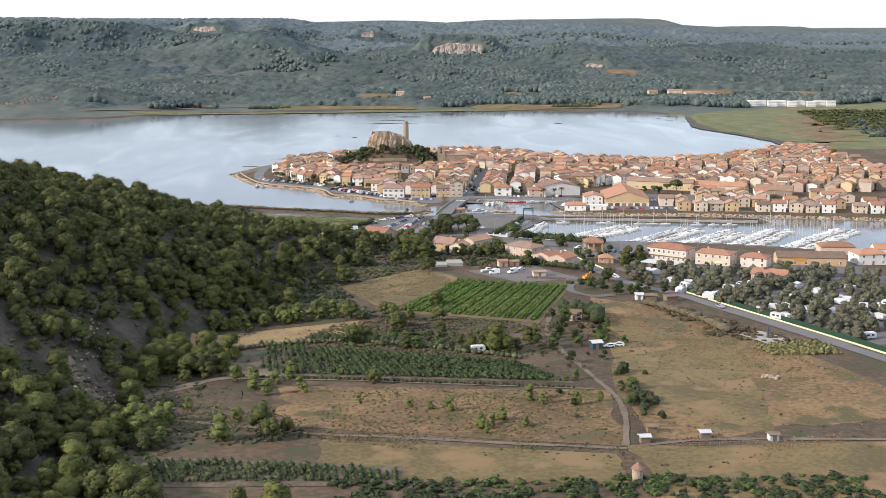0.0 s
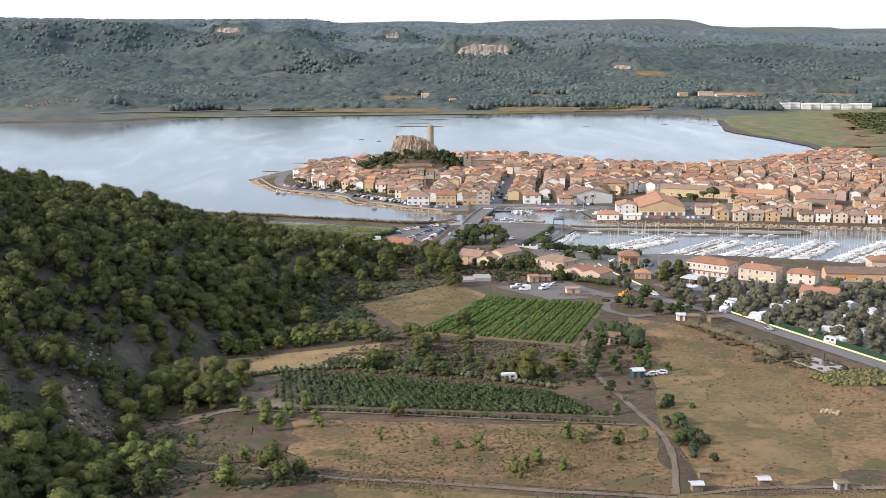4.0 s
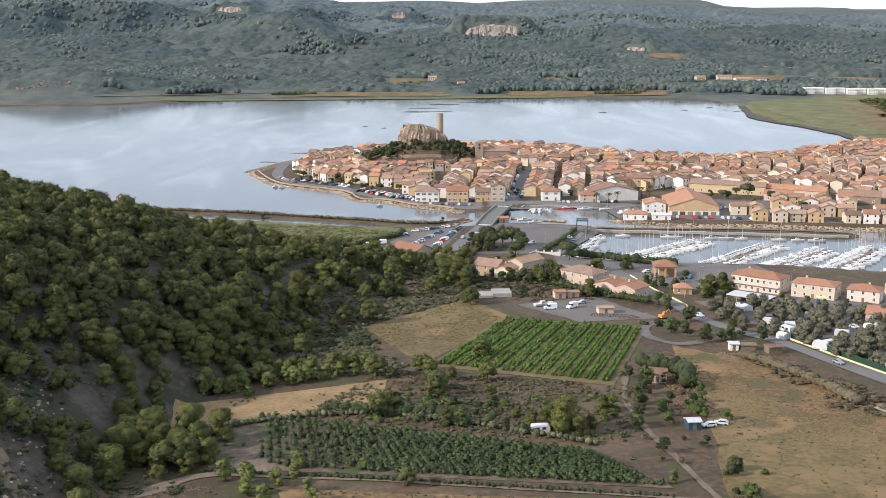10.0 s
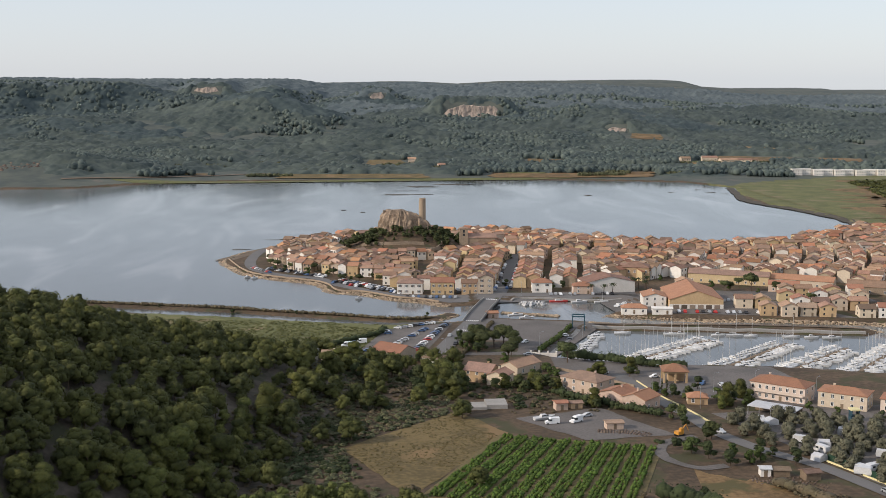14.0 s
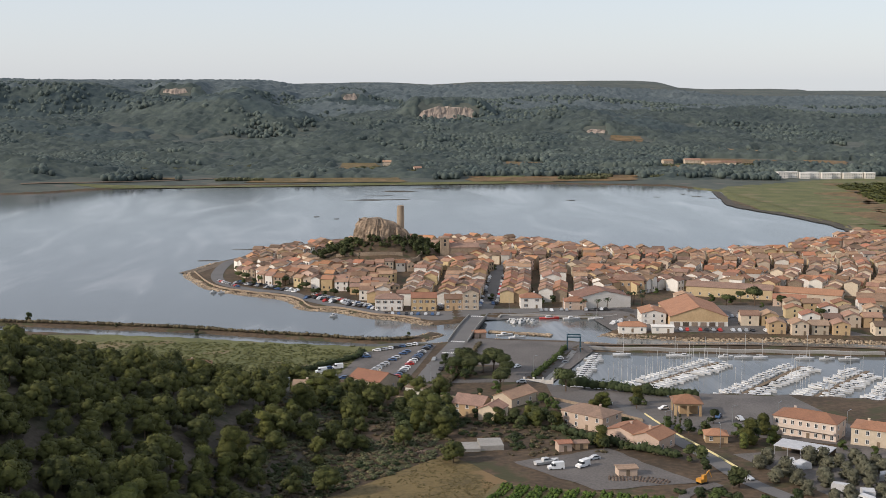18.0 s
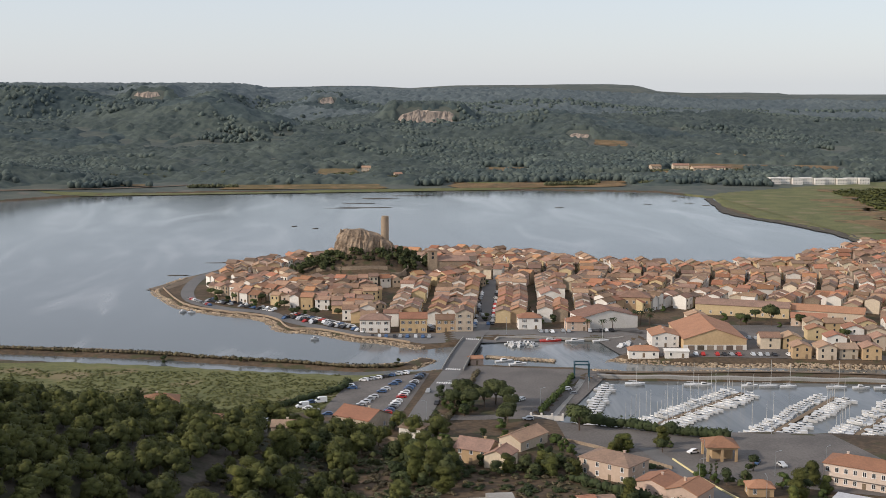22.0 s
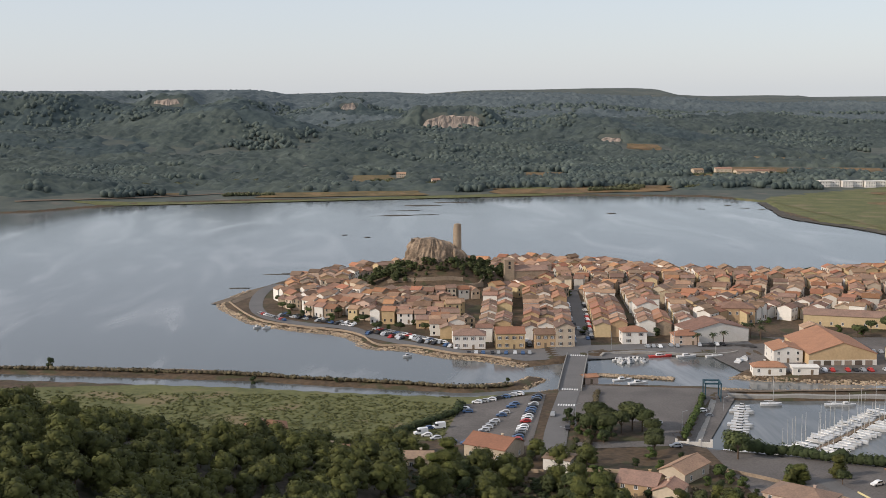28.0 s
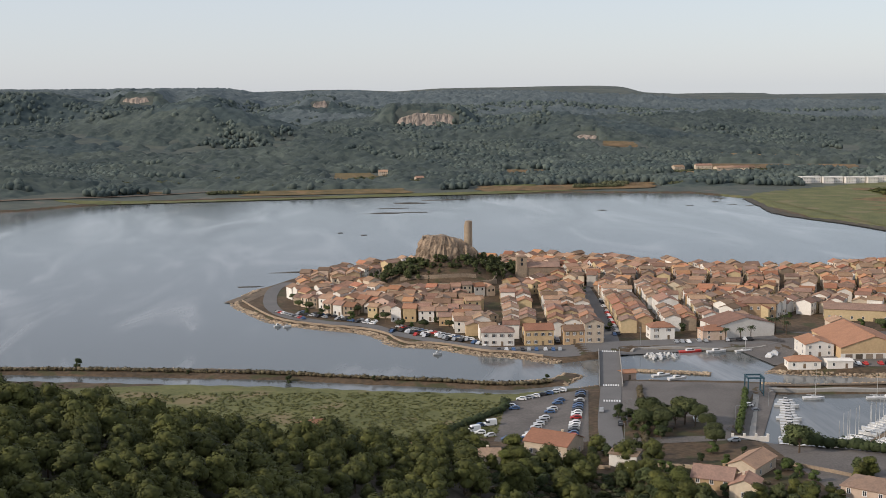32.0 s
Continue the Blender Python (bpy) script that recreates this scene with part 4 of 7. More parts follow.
patch("farm_yard", [(38, -404), (72, -390), (92, -430), (60, -436)], M["gravel"], 12, 12, 0.12, "bare gravel farm yard", "yard", ragged=0.03)
patch("campsite_ground", [(112, -400), (240, -380), (240, -560), (166, -560)], M["gravel"], 20, 20, 0.08, "grey gravel campsite ground", "ground")
patch("sports_pad", [(134, -543), (144, -538), (151, -552), (141, -559)], M["concrete"], 4, 4, 0.55, "bare concrete pad with a post", "pad")
patch("car_park", [(-10, -213), (25, -204), (8, -276), (-24, -268)], M["gravel"], 14, 22, 0.12, "worn grey gravel car park", "car park")
patch("harbour_yard", [(38, -190), (104, -206), (66, -285), (22, -285)], M["gravel"], 20, 22, 0.12, "wide grey harbour yard", "yard")
patch("pine_garden", [(30, -246), (56, -250), (52, -278), (22, -276)], M["earth"], 8, 8, 0.2, "brown earth under the pines", "ground")
patch("island_quay", [(-3, -112), (140, -112), (140, -128), (26, -138)], M["asphalt"], 30, 6, 0.10, "grey asphalt quay road along the port", "road")
patch("hall_forecourt", [(112, -118), (200, -118), (246, -198), (120, -176)], M["gravel"], 20, 12, 0.10, "pale grey paved square by the hall", "pavement")
patch("village_square", [(150, -104), (272, -118), (276, -150), (196, -140)], M["gravel"], 24, 8, 0.08, "grey paved village square under trees", "pavement")
patch("marina_quay", [(66, -288), (160, -318), (170, -400), (64, -350)], M["gravel"], 20, 16, 0.10, "grey asphalt quay behind the marina", "pavement")
patch("east_marsh", [(404, 600), (560, 640), (480, 280), (416, 262)], M["marsh"], 12, 20, 0.3, "flat green marsh meadow by the lagoon", "field", ragged=0.02)
patch("far_marsh", [(-340, 690), (230, 742), (230, 760), (-360, 712)], M["marsh"], 30, 4, 0.4, "green reeds along the far shore", "field", ragged=0.02)

strip("main_road", [(13, -290), (22, -250), (37, -194), (52, -132), (57, -116), (62, -90), (68, -56), (76, 3), (82, 50)], 8.5, M["asphalt"], 0.24, "grey asphalt road to the bridge", "road", 3)
strip("harbour_road", [(90, -330), (94, -360), (98, -382), (103, -404), (107, -428), (117, -450), (129, -467), (142, -499), (154, -527), (172, -570), (200, -640)], 6.0, M["asphalt"], 0.2, "grey asphalt country road", "road", 4)
strip("quay_road", [(-98, 104), (-106, 84), (-109, 50), (-107, 14), (-98, -14), (-78, -36), (-56, -48), (-44, -70), (-22, -96), (2, -117), (30, -128)], 8.0, M["asphalt"], 0.16, "asphalt quay road round the village", "road", 3)
strip("farm_track", [(66, -505), (63, -520), (61, -536), (63, -563), (66, -580), (69, -600), (72, -620), (71, -641), (66, -667)], 1.9, M["pale_soil"], 0.2, "pale dirt farm track with wheel ruts", "track", 3, wobble=0.25)
strip("field_track", [(66, -669), (33, -663), (1, -656), (-22, -652), (-46, -643), (-67, -637), (-88, -636)], 2.0, M["pale_soil"], 0.18, "pale dirt track across the grass", "track", 3, wobble=0.3)
strip("hill_path", [(-106, -606), (-98, -616), (-88, -620), (-72, -606), (-60, -594), (-42, -588)], 4.0, M["pale_soil"], 0.2, "stony pale path up the hill", "track", 3, wobble=0.4)
strip("vineyard_track", [(-60, -549), (-32, -552), (-13, -558), (12, -566), (44, -576)], 1.6, M["pale_soil"], 0.22, "narrow dirt track along the vines", "track", 3, wobble=0.3)
strip("hedge_track", [(-58, -592), (-14, -597), (20, -603), (66, -611)], 1.3, M["pale_soil"], 0.22, "narrow dirt track below the vines", "track", 3, wobble=0.3)
strip("yard_lane", [(98, -432), (86, -440), (82, -456), (90, -468), (100, -466)], 4.0, M["gravel"], 0.2, "gravel lane to the sheds", "track", 3, wobble=0.2)
strip("east_track", [(70, -667), (90, -663), (120, -664), (170, -668)], 1.8, M["pale_soil"], 0.18, "pale dirt track along the pens", "track", 4, wobble=0.3)
strip("road_kerb", [(130, -464), (143, -496), (155, -524), (173, -567), (201, -637)], 0.35, M["yellow_line"], 0.1, "long low wall, painted pale yellow, along the road", "wall", 4, height=0.5, offset=3.4)
strip("net_fence", [(130, -463), (143, -495), (155, -523), (173, -566), (201, -636)], 0.25, M["net_green"], 0.1, "dark green netting fence of the campsite", "fence", 4, height=2.0, offset=4.6)
strip("harbour_kerb", [(92, -345), (96, -372), (102, -398), (106, -420)], 0.4, M["yellow_line"], 0.1, "low pale yellow wall beside the road", "wall", 3, height=0.5, offset=3.2)

# bridge
bridge = thing("bridge", "concrete road bridge over the channel with pale parapets", "bridge", kind="structure")
bm = bmesh.new()
a, b = Vector((35.5, -200, 0)), Vector((51.5, -134, 0))
d = (b - a).normalized()
n = Vector((-d.y, d.x, 0))
half = 4.9
rings = []
for k in range(9):
    t = k / 8
    c = a.lerp(b, t)
    rise = 2.35 + 0.9 * math.sin(math.pi * t)
    rings.append([c - n * half + Vector((0, 0, rise - 0.9)), c + n * half + Vector((0, 0, rise - 0.9)), c + n * half + Vector((0, 0, rise)), c - n * half + Vector((0, 0, rise))])
loft(bm, rings)
part("deck", bm, M["asphalt"], bridge)
for s in (-1, 1):
    bm = bmesh.new()
    rings = []
    for k in range(9):
        t = k / 8
        c = a.lerp(b, t) + n * s * (half - 0.15)
        z = 2.35 + 0.9 * math.sin(math.pi * t)
        rings.append([c + n * 0.15 + Vector((0, 0, z)), c - n * 0.15 + Vector((0, 0, z)), c - n * 0.15 + Vector((0, 0, z + 1.0)), c + n * 0.15 + Vector((0, 0, z + 1.0))])
    loft(bm, rings)
    part("parapet", bm, M["concrete"], bridge)
for t in (0.33, 0.66):
    c = a.lerp(b, t)
    part("pier", boxes((c.x - 4, c.y - 0.6, -2.5, c.x + 4, c.y + 0.6, 2.4)), M["concrete"], bridge)
for t in (0.02, 0.98, -0.35):
    bm = bmesh.new()
    c = a + (b - a) * t
    zz = 2.42 + 0.9 * max(0, math.sin(math.pi * t)) if t > 0 else gz(c.x, c.y) + 0.3
    for k in range(7):
        q = c + n * (k - 3) * 1.0
        vs = [bm.verts.new(q + n * i * 0.28 + d * j * 1.4 + Vector((0, 0, zz))) for i, j in ((-1, -1), (1, -1), (1, 1), (-1, 1))]
        bm.faces.new(vs)
    tagged(part("crosswalk", bm, M["white_paint"]), "worn white zebra crossing on the asphalt", "road marking", kind="structure")

# rock armour along the water
def rocks_along(name, pts, width, count, size, label, base=0.0, seed=3, mat="rock"):
    line = smooth_line(pts, 1.0)
    r = np.random.RandomState(seed)
    k = r.randint(0, len(line) - 1, count)
    p = np.array(line)[k]
    t = np.array(line)[np.minimum(k + 1, len(line) - 1)] - p
    t /= np.linalg.norm(t, axis=1)[:, None] + 1e-9
    off = r.uniform(-0.5, 0.5, count) * width
    x, y = p[:, 0] - t[:, 1] * off, p[:, 1] + t[:, 0] * off
    z = np.maximum(ground_at(x, y), -0.3) + base
    v, f = lump(seed, 1, 0.3)
    vv, ff = spread(v * np.array([1, 0.8, 0.6]), f, np.stack([x, y, z], -1), r.uniform(0, 6.28, count), size * r.uniform(0.5, 1.3, count))
    tagged(new(name, array_mesh(name, vv, ff, M[mat])), label, "rocks", kind="stuff")


FRONT = [(-118, 83), (-130, 38), (-117, -2), (-105, -27), (-84, -46), (-64, -59), (-53, -72), (-45, -96), (-27, -104), (-8, -123), (5, -129), (17, -139), (26, -146)]
rocks_along("rock_armour", FRONT, 5.0, 2600, 0.85, "grey-brown boulder armour along the village shore", seed=3)
rocks_along("jetty_rocks", [(55, -166), (70, -171), (86, -177)], 4.5, 420, 0.9, "low boulder jetty in the port", 0.5, seed=4)
rocks_along("channel_rocks", [(110, -178), (157, -194), (184, -196), (240, -206), (330, -226)], 4.5, 1500, 0.85, "boulder armour along the channel", seed=5)
rocks_along("breakwater_rocks", [(98, -204), (140, -206), (180, -208), (240, -220), (247, -227)], 4.0, 1000, 0.8, "boulder armour of the breakwater", seed=6)
rocks_along("bank_rocks", [(24, -163), (31, -172), (20, -187), (31, -190), (47, -184), (60, -187)], 3.5, 500, 0.7, "stones on the channel bank", seed=7)
rocks_along("causeway_stones", [(-220, -116), (-129, -134), (-103, -141), (-78, -155), (-54, -160), (-36, -168), (-8, -177), (16, -175), (25, -163)], 4.0, 900, 0.6, "stones along the causeway", seed=8)
strip("shore_wall", FRONT[1:12], 0.4, M["wall_stone"], 0.4, "low pale stone parapet along the village shore", "wall", 3, height=0.55, offset=5.0)
strip("port_quay", [(64, -131), (69, -127.5), (90, -130), (112, -134), (129, -131)], 1.2, M["concrete"], 0.2, "pale concrete quay edge of the old port", "quay", 3, height=0.6, offset=1.0)
strip("marina_edge", [(98, -213), (162, -222), (236, -233)], 2.4, M["concrete"], 0.1, "concrete mooring quay of the breakwater", "quay", 4, height=0.6, offset=1.2)
strip("breakwater_path", [(100, -208), (140, -212), (180, -215), (238, -226)], 3.0, M["pale_soil"], 0.4, "pale path along the breakwater", "path", 4)
strip("causeway_path", [(-700, -68), (-420, -96), (-220, -121), (-129, -139), (-103, -147), (-54, -166), (-8, -182), (16, -180)], 2.2, M["pale_soil"], 0.35, "pale dirt path on the causeway", "path", 4)
hedge("causeway_scrub", [(-420, -100), (-220, -125), (-129, -144), (-103, -151), (-67, -164), (-32, -176), (-5, -186), (14, -184)], 3.4, 1.7, "dry_bush", "brown and green scrub along the causeway", 0.5, 0.9, "scrub")
patch("mud_spit", [(-136, 40), (-112, 90), (-104, 84), (-122, 34)], M["pale_soil"], 6, 6, 0.1, "pale stony spit at the village point", "shore")

# ---- village ----
ROOFS = [M["tile"], M["tile_old"], M["tile"], M["tile_red"]]
WALLS = [("wall_cream", "cream"), ("wall_ochre", "ochre"), ("wall_white", "white"), ("wall_stone", "bare stone"), ("wall_white", "white"), ("wall_yellow", "pale yellow")]
TOWN = [(-100, 55), (-92, 10), (-73, -19), (-54, -28), (-36, -43), (-16, -58), (-8, -90), (-3, -96), (12, -96), (50, -96), (62, -92), (77, -98), (100, -100), (140, -84), (178, -62),
        (240, -78), (300, -110), (420, -110), (420, 170), (395, 190), (355, 150), (305, 108), (258, 88), (218, 88), (180, 100), (145, 135), (105, 158), (55, 165), (0, 165), (-60, 145), (-90, 110)]
HEART = (2.0, 80.0)
near_kinds, far_kinds = [], []
for k in range(12):
    wall, tone = WALLS[k % 6]
    w, d, h = (5.8, 7.0, 8.2, 6.4, 5.4, 9.0)[k % 6], 8.0, (5.6, 4.8, 6.4, 5.2, 7.4, 5.8, 4.4, 6.8, 5.4, 4.6, 6.0, 6.2)[k]
    label = f"{tone} rendered village house under a tiled roof"
    near_kinds.append(build_house("house", label, w, d, h, 1.3 + 0.12 * (k % 4), M[wall], ROOFS[k % 4], along_x=k % 5 != 4, fronts=2, sides=0, floors=1 if k % 3 == 1 else 2, door=k % 2 == 0, chimney=k % 3 == 0, detail=0))
for t in near_kinds:
    t["group"] = "village houses"

# the roofscape farther back: walls, roofs and windows of houses too far to tell apart
FAR_MATS = ["wall_cream", "wall_ochre", "wall_white", "wall_stone", "wall_pink", "tile", "tile_old", "tile_red", "glass_dark"]
for key in FAR_MATS[:8]:
    tones = {"wall_cream": ((0.62, 0.515, 0.39), 0.77), "wall_ochre": ((0.54, 0.395, 0.24), 0.77), "wall_white": ((0.72, 0.67, 0.6), 0.85), "wall_stone": ((0.37, 0.29, 0.205), 0.6),
             "wall_pink": ((0.56, 0.425, 0.335), 0.77), "tile": ((0.360, 0.222, 0.146), 0.6), "tile_old": ((0.300, 0.200, 0.142), 0.6), "tile_red": ((0.42, 0.205, 0.112), 0.7)}
    light, shade = tones[key]
    M["far_" + key] = material("far_" + key, light, tuple(c * shade for c in light), 0.2, 1.4, bump=0.2, island=0.36)
far_parts = []


def far_house(m, k):
    """One house of the far roofscape: its faces, each with its surface."""
    w, d, h = (5.8, 7.0, 8.2, 6.4, 5.4, 9.0)[k % 6], 8.0, 4.2 + 3.2 * rnd.random()
    rise, along = 1.2 + 0.6 * rnd.random(), rnd.random() < 0.75
    bm = bmesh.new()
    gable_wall(bm, w, d, h, rise, along)
    nw = len(bm.faces)
    roof_slabs(bm, w, d, h, rise, along, False)
    nr = len(bm.faces)
    for fl in range(2 if h > 5.6 else 1):
        for x in (-w / 4, w / 4):
            box(bm, x - 0.5, -d / 2 - 0.05, h - 2.3 - 2.8 * fl, x + 0.5, -d / 2 + 0.05, h - 1.0 - 2.8 * fl)
    bm.verts.index_update()
    wm, rm = rnd.choice((0, 1, 2, 2, 3, 4, 0, 9)), rnd.choice((5, 6, 5, 7))
    bm.transform(m)
    far_parts.append(([tuple(v.co) for v in bm.verts], [[v.index for v in f.verts] for f in bm.faces], [wm] * nw + [rm] * (nr - nw) + [8] * (len(bm.faces) - nr)))
    bm.free()


KEEP_OUT = [(2, 80, 60, 50), (43, 64, 11, 14), (105, -46, 13, 14), (150, -92, 16, 26), (207, -82, 30, 16), (250, -92, 26, 14), (123, -104, 24, 16), (62, -92, 9, 20), (68, -60, 8, 26), (73, -20, 7, 28), (79, 24, 6, 30), (32, -70, 4, 45)]
placed = []


def free(x, y, gap=0.0):
    for cx, cy, rx, ry in KEEP_OUT:
        if ((x - cx) / (rx + gap)) ** 2 + ((y - cy) / (ry + gap)) ** 2 < 1:
            return False
    return True


# the blocks on both sides of the main street stand in rows along it
STREET = [(57, -116), (62, -90), (68, -56), (76, 3), (82, 50)]


def by_street(x, y):
    return 8 < x < 128 and -99 < y < 24


for k_row, (off, turned) in enumerate(((-9.8, 0), (-18.2, 180), (-26.0, 0), (-40.5, 0), (-49.0, 180), (10.4, 180), (18.8, 0), (33.0, 180), (41.4, 0), (54.0, 180))):
    y = -95.0 + rnd.uniform(0, 3)
    while y < 20:
        k = rnd.randrange(12)
        w = (5.8, 7.0, 8.2, 6.4, 5.4, 9.0)[k % 6]
        y += w / 2 + 0.05
        x = float(np.interp(y, [p[1] for p in STREET], [p[0] for p in STREET])) + off
        inside = float(inside_distance(np.array([x]), np.array([y]), TOWN)[0])
        if by_street(x, y) and inside > 2.0 and free(x, y) and rnd.random() > 0.05:
            m = pose(x, y, gz(x, y) + rnd.uniform(-0.3, 0.9), 0, 0, 81.5 + turned + rnd.uniform(-2, 2))
            put_thing(near_kinds[k], m)
            placed.append((x, y))
        y += w / 2 + 0.05

r = 54.0
row = 0
while r < 440:
    a = -math.pi
    while a < math.pi:
        k = rnd.randrange(12)
        w = (5.8, 7.0, 8.2, 6.4, 5.4, 9.0)[k % 6]
        a += (w / 2 + 0.1) / r
        x, y = HEART[0] + 1.12 * r * math.cos(a), HEART[1] + r * math.sin(a)
        inside = float(inside_distance(np.array([x]), np.array([y]), TOWN)[0])
        lane = (math.degrees(a) * r / 57.3 + 37 * (row // 2)) % 62 < 4.0
        if inside > 3.0 and free(x, y) and not lane and not by_street(x, y):
            east = x > 175
            if not (east and rnd.random() < 0.16):
                face = math.degrees(a) + 90 + (180 if row % 2 == 0 else 0) + rnd.uniform(-3, 3) + (rnd.choice((0, 90)) if rnd.random() < 0.22 else 0)
                if row % 2 == 0 and y < 40:
                    face += 180
                m = pose(x, y, gz(x, y) + rnd.uniform(-0.4, 0.9), 0, 0, face)
                if (y < -26 and x < 235) or (x < -52 and y < 45):
                    put_thing(near_kinds[k], m)
                else:
                    far_house(m, k)
                placed.append((x, y))
        a += (w / 2 + 0.1) / r
    r += 8.5 if row % 2 == 0 else 11.0
    row += 1


verts, faces, mats = [], [], []
for v, f, mi in far_parts:
    faces += [[i + len(verts) for i in q] for q in f]
    verts += v
    mats += mi
roofscape = mesh_from("far_houses", verts, faces, [M["far_" + key] for key in FAR_MATS[:8]] + [M["glass_dark"], M["wall_yellow"]])
roofscape.polygons.foreach_set("material_index", mats)
tagged(new("far_houses", roofscape), "crowded village houses with tiled roofs farther back", "houses", kind="stuff")


def special(x, y, turn, *args, **kw):
    return settle(build_house(*args, **kw), x, y, turn)


special(4, -103.5, -6, "house", "white quayside house with brown hipped roof", 15.5, 10, 6.6, 2.2, M["wall_white"], M["tile_old"], hip=True, fronts=4, sides=2, detail=2)
special(23.5, -105.5, -3, "house", "pinkish ochre house with red tiled roof", 14, 10, 7.4, 2.2, M["wall_ochre"], M["tile_red"], fronts=4, sides=1, detail=2)
special(40.0, -109, -3, "house", "ochre two-storey house with brown tiles", 10, 9, 6.2, 1.8, M["wall_ochre"], M["tile"], fronts=3, sides=1, detail=2)
special(49.6, -108, -3, "house", "tall cream house with three window rows", 9, 13, 9.6, 2.0, M["wall_cream"], M["tile_old"], along_x=False, fronts=2, floors=3, sides=2, door=False, detail=2)
special(84, -107, -2, "house", "white square house with orange hipped roof", 12, 9, 6.0, 1.9, M["wall_white"], M["tile_red"], hip=True, fronts=2, sides=1, detail=2)
special(105, -46, -4, "house", "tall white gabled house with blank walls", 11, 15, 8.2, 2.2, M["wall_white"], M["tile"], along_x=False, fronts=1, sides=1, door=False)
special(124, -104, 8, "barn", "wide white warehouse with a low gable", 31, 18, 6.2, 3.6, M["wall_white"], M["tile"], along_x=False, fronts=0, sides=0, door=False, chimney=False, category="warehouse")
special(108, -113.5, 0, "house", "cream house with an orange roof beside the warehouse", 12, 8, 4.8, 1.8, M["wall_pink"], M["tile_red"], hip=True, fronts=2, sides=1)
special(207, -80, -23, "long_house", "long yellow building with brown tiled roof", 50, 12, 5.8, 2.2, M["wall_yellow"], M["tile_old"], fronts=9, floors=1, sides=1)
special(250, -94, -28, "long_house", "long low hall with orange tiled roof", 38, 13, 4.5, 2.2, M["wall_cream"], M["tile_red"], fronts=6, floors=1, sides=0, door=False)
special(283, -118, -22, "long_house", "broad shed with pale tiled roof", 26, 18, 4.5, 2.6, M["wall_stone"], M["tile"], fronts=3, floors=1, sides=0, door=False)
special(232, -112, -20, "house", "low house with a red roof behind trees", 18, 10, 4.5, 1.8, M["wall_pink"], M["tile_red"], fronts=3, floors=1, sides=1)
special(150, -62, -12, "house", "ochre town hall with small square tower roof", 18, 14, 8.5, 2.4, M["wall_ochre"], M["tile"], hip=True, fronts=5, sides=2)

# hall by the channel
hall = special(166, -148, -5, "market_hall", "large ochre hall with a broad red tiled roof", 30, 40, 5.2, 5.0, M["wall_ochre"], M["tile_red"], along_x=False, fronts=0, sides=0, door=False, chimney=False, category="hall")
part("base_band", boxes((-15.1, -20.12, 0, 15.1, -19.9, 2.6)), M["wall_white"], hall, "white ground-floor band")
for k in range(6):
    part("door", boxes((-13 + k * 4.6, -20.2, 0.1, -9.8 + k * 4.6, -20.05, 2.3)), M["shutter"], hall)
special(143, -152, -5, "house", "white annex with red roof beside the hall", 13, 16, 5.6, 1.8, M["wall_white"], M["tile_red"], along_x=False, fronts=3, sides=2)
special(168, -122, -5, "house", "cream gabled back wing of the hall", 10, 8, 8.6, 1.8, M["wall_cream"], M["tile"], along_x=False, fronts=1, sides=0, door=False)
special(127, -177, -8, "boathouse", "low white quay building with red hipped roof", 14, 7, 3.2, 1.6, M["wall_white"], M["tile_red"], hip=True, fronts=3, floors=1, sides=1)
special(142, -180, -8, "boathouse", "low white flat store on the quay", 11, 6, 3.0, 0.3, M["wall_white"], M["wall_white"], fronts=2, floors=1, sides=0, chimney=False)

# terraces along the channel
row_kinds = [build_house("terrace_house", f"small {tone} terrace house with tiled roof", 8.6, 9.5, h, 1.7, M[w], rf, along_x=False if k % 2 else True, fronts=2, sides=1, floors=2, chimney=False, detail=0)
             for k, (w, tone, h, rf) in enumerate((("wall_yellow", "yellow", 5.2, ROOFS[3]), ("wall_cream", "cream", 5.6, ROOFS[0]), ("wall_white", "white", 5.8, ROOFS[3]), ("wall_ochre", "ochre", 5.4, ROOFS[0]), ("wall_cream", "cream", 4.8, ROOFS[1])))]
for t in row_kinds:
    t["group"] = "terrace houses by the channel"
for k in range(17):
    x = 189 + k * 10.4
    y = -184 - 0.155 * (x - 189)
    if k and k % 6 != 5:
        put_thing(row_kinds[(k * 3 + k // 4) % 5], pose(x, y + rnd.uniform(-1.5, 1.5), gz(x, y), 0, 0, -8 + rnd.uniform(-4, 4)))
    if k % 5 != 2:
        put_thing(row_kinds[(k * 2 + 1) % 5], pose(x + 3, y + 20 + rnd.uniform(-2, 2), gz(x, y + 20), 0, 0, -8 + 90 * (k % 3 == 0)))
for k in range(16):
    x, y = 225 + (k % 8) * 14 + rnd.uniform(-3, 3), -146 - (k % 8) * 1.5 + (k // 8) * 17
    if not 268 < x < 300:
        put_thing(row_kinds[(k * 2) % 5], pose(x, y, gz(x, y), 0, 0, -10 + rnd.choice((0, 90))))

# church
church = thing("church", "stone village church with a square tower", "church", pose(46, 64, gz(46, 64)))
part("tower", boxes((-3, -3, -2, 3, 3, 14.0), (-3.3, -3.3, 14.0, 3.3, 3.3, 14.5)), M["wall_stone"], church)
bm = bmesh.new()
roof_slabs(bm, 6, 6, 14.4, 1.0, True, True, 0.1)
part("tower_roof", bm, M["tile_old"], church)
bm = bmesh.new()
gable_wall(bm, 22, 11, 7.5, 2.4)
part("nave", bm, M["wall_stone"], church).matrix_local = pose(13, 3, 0)
bm = bmesh.new()
roof_slabs(bm, 22, 11, 7.5, 2.4)
part("nave_roof", bm, M["tile_old"], church).matrix_local = pose(13, 3, 0)
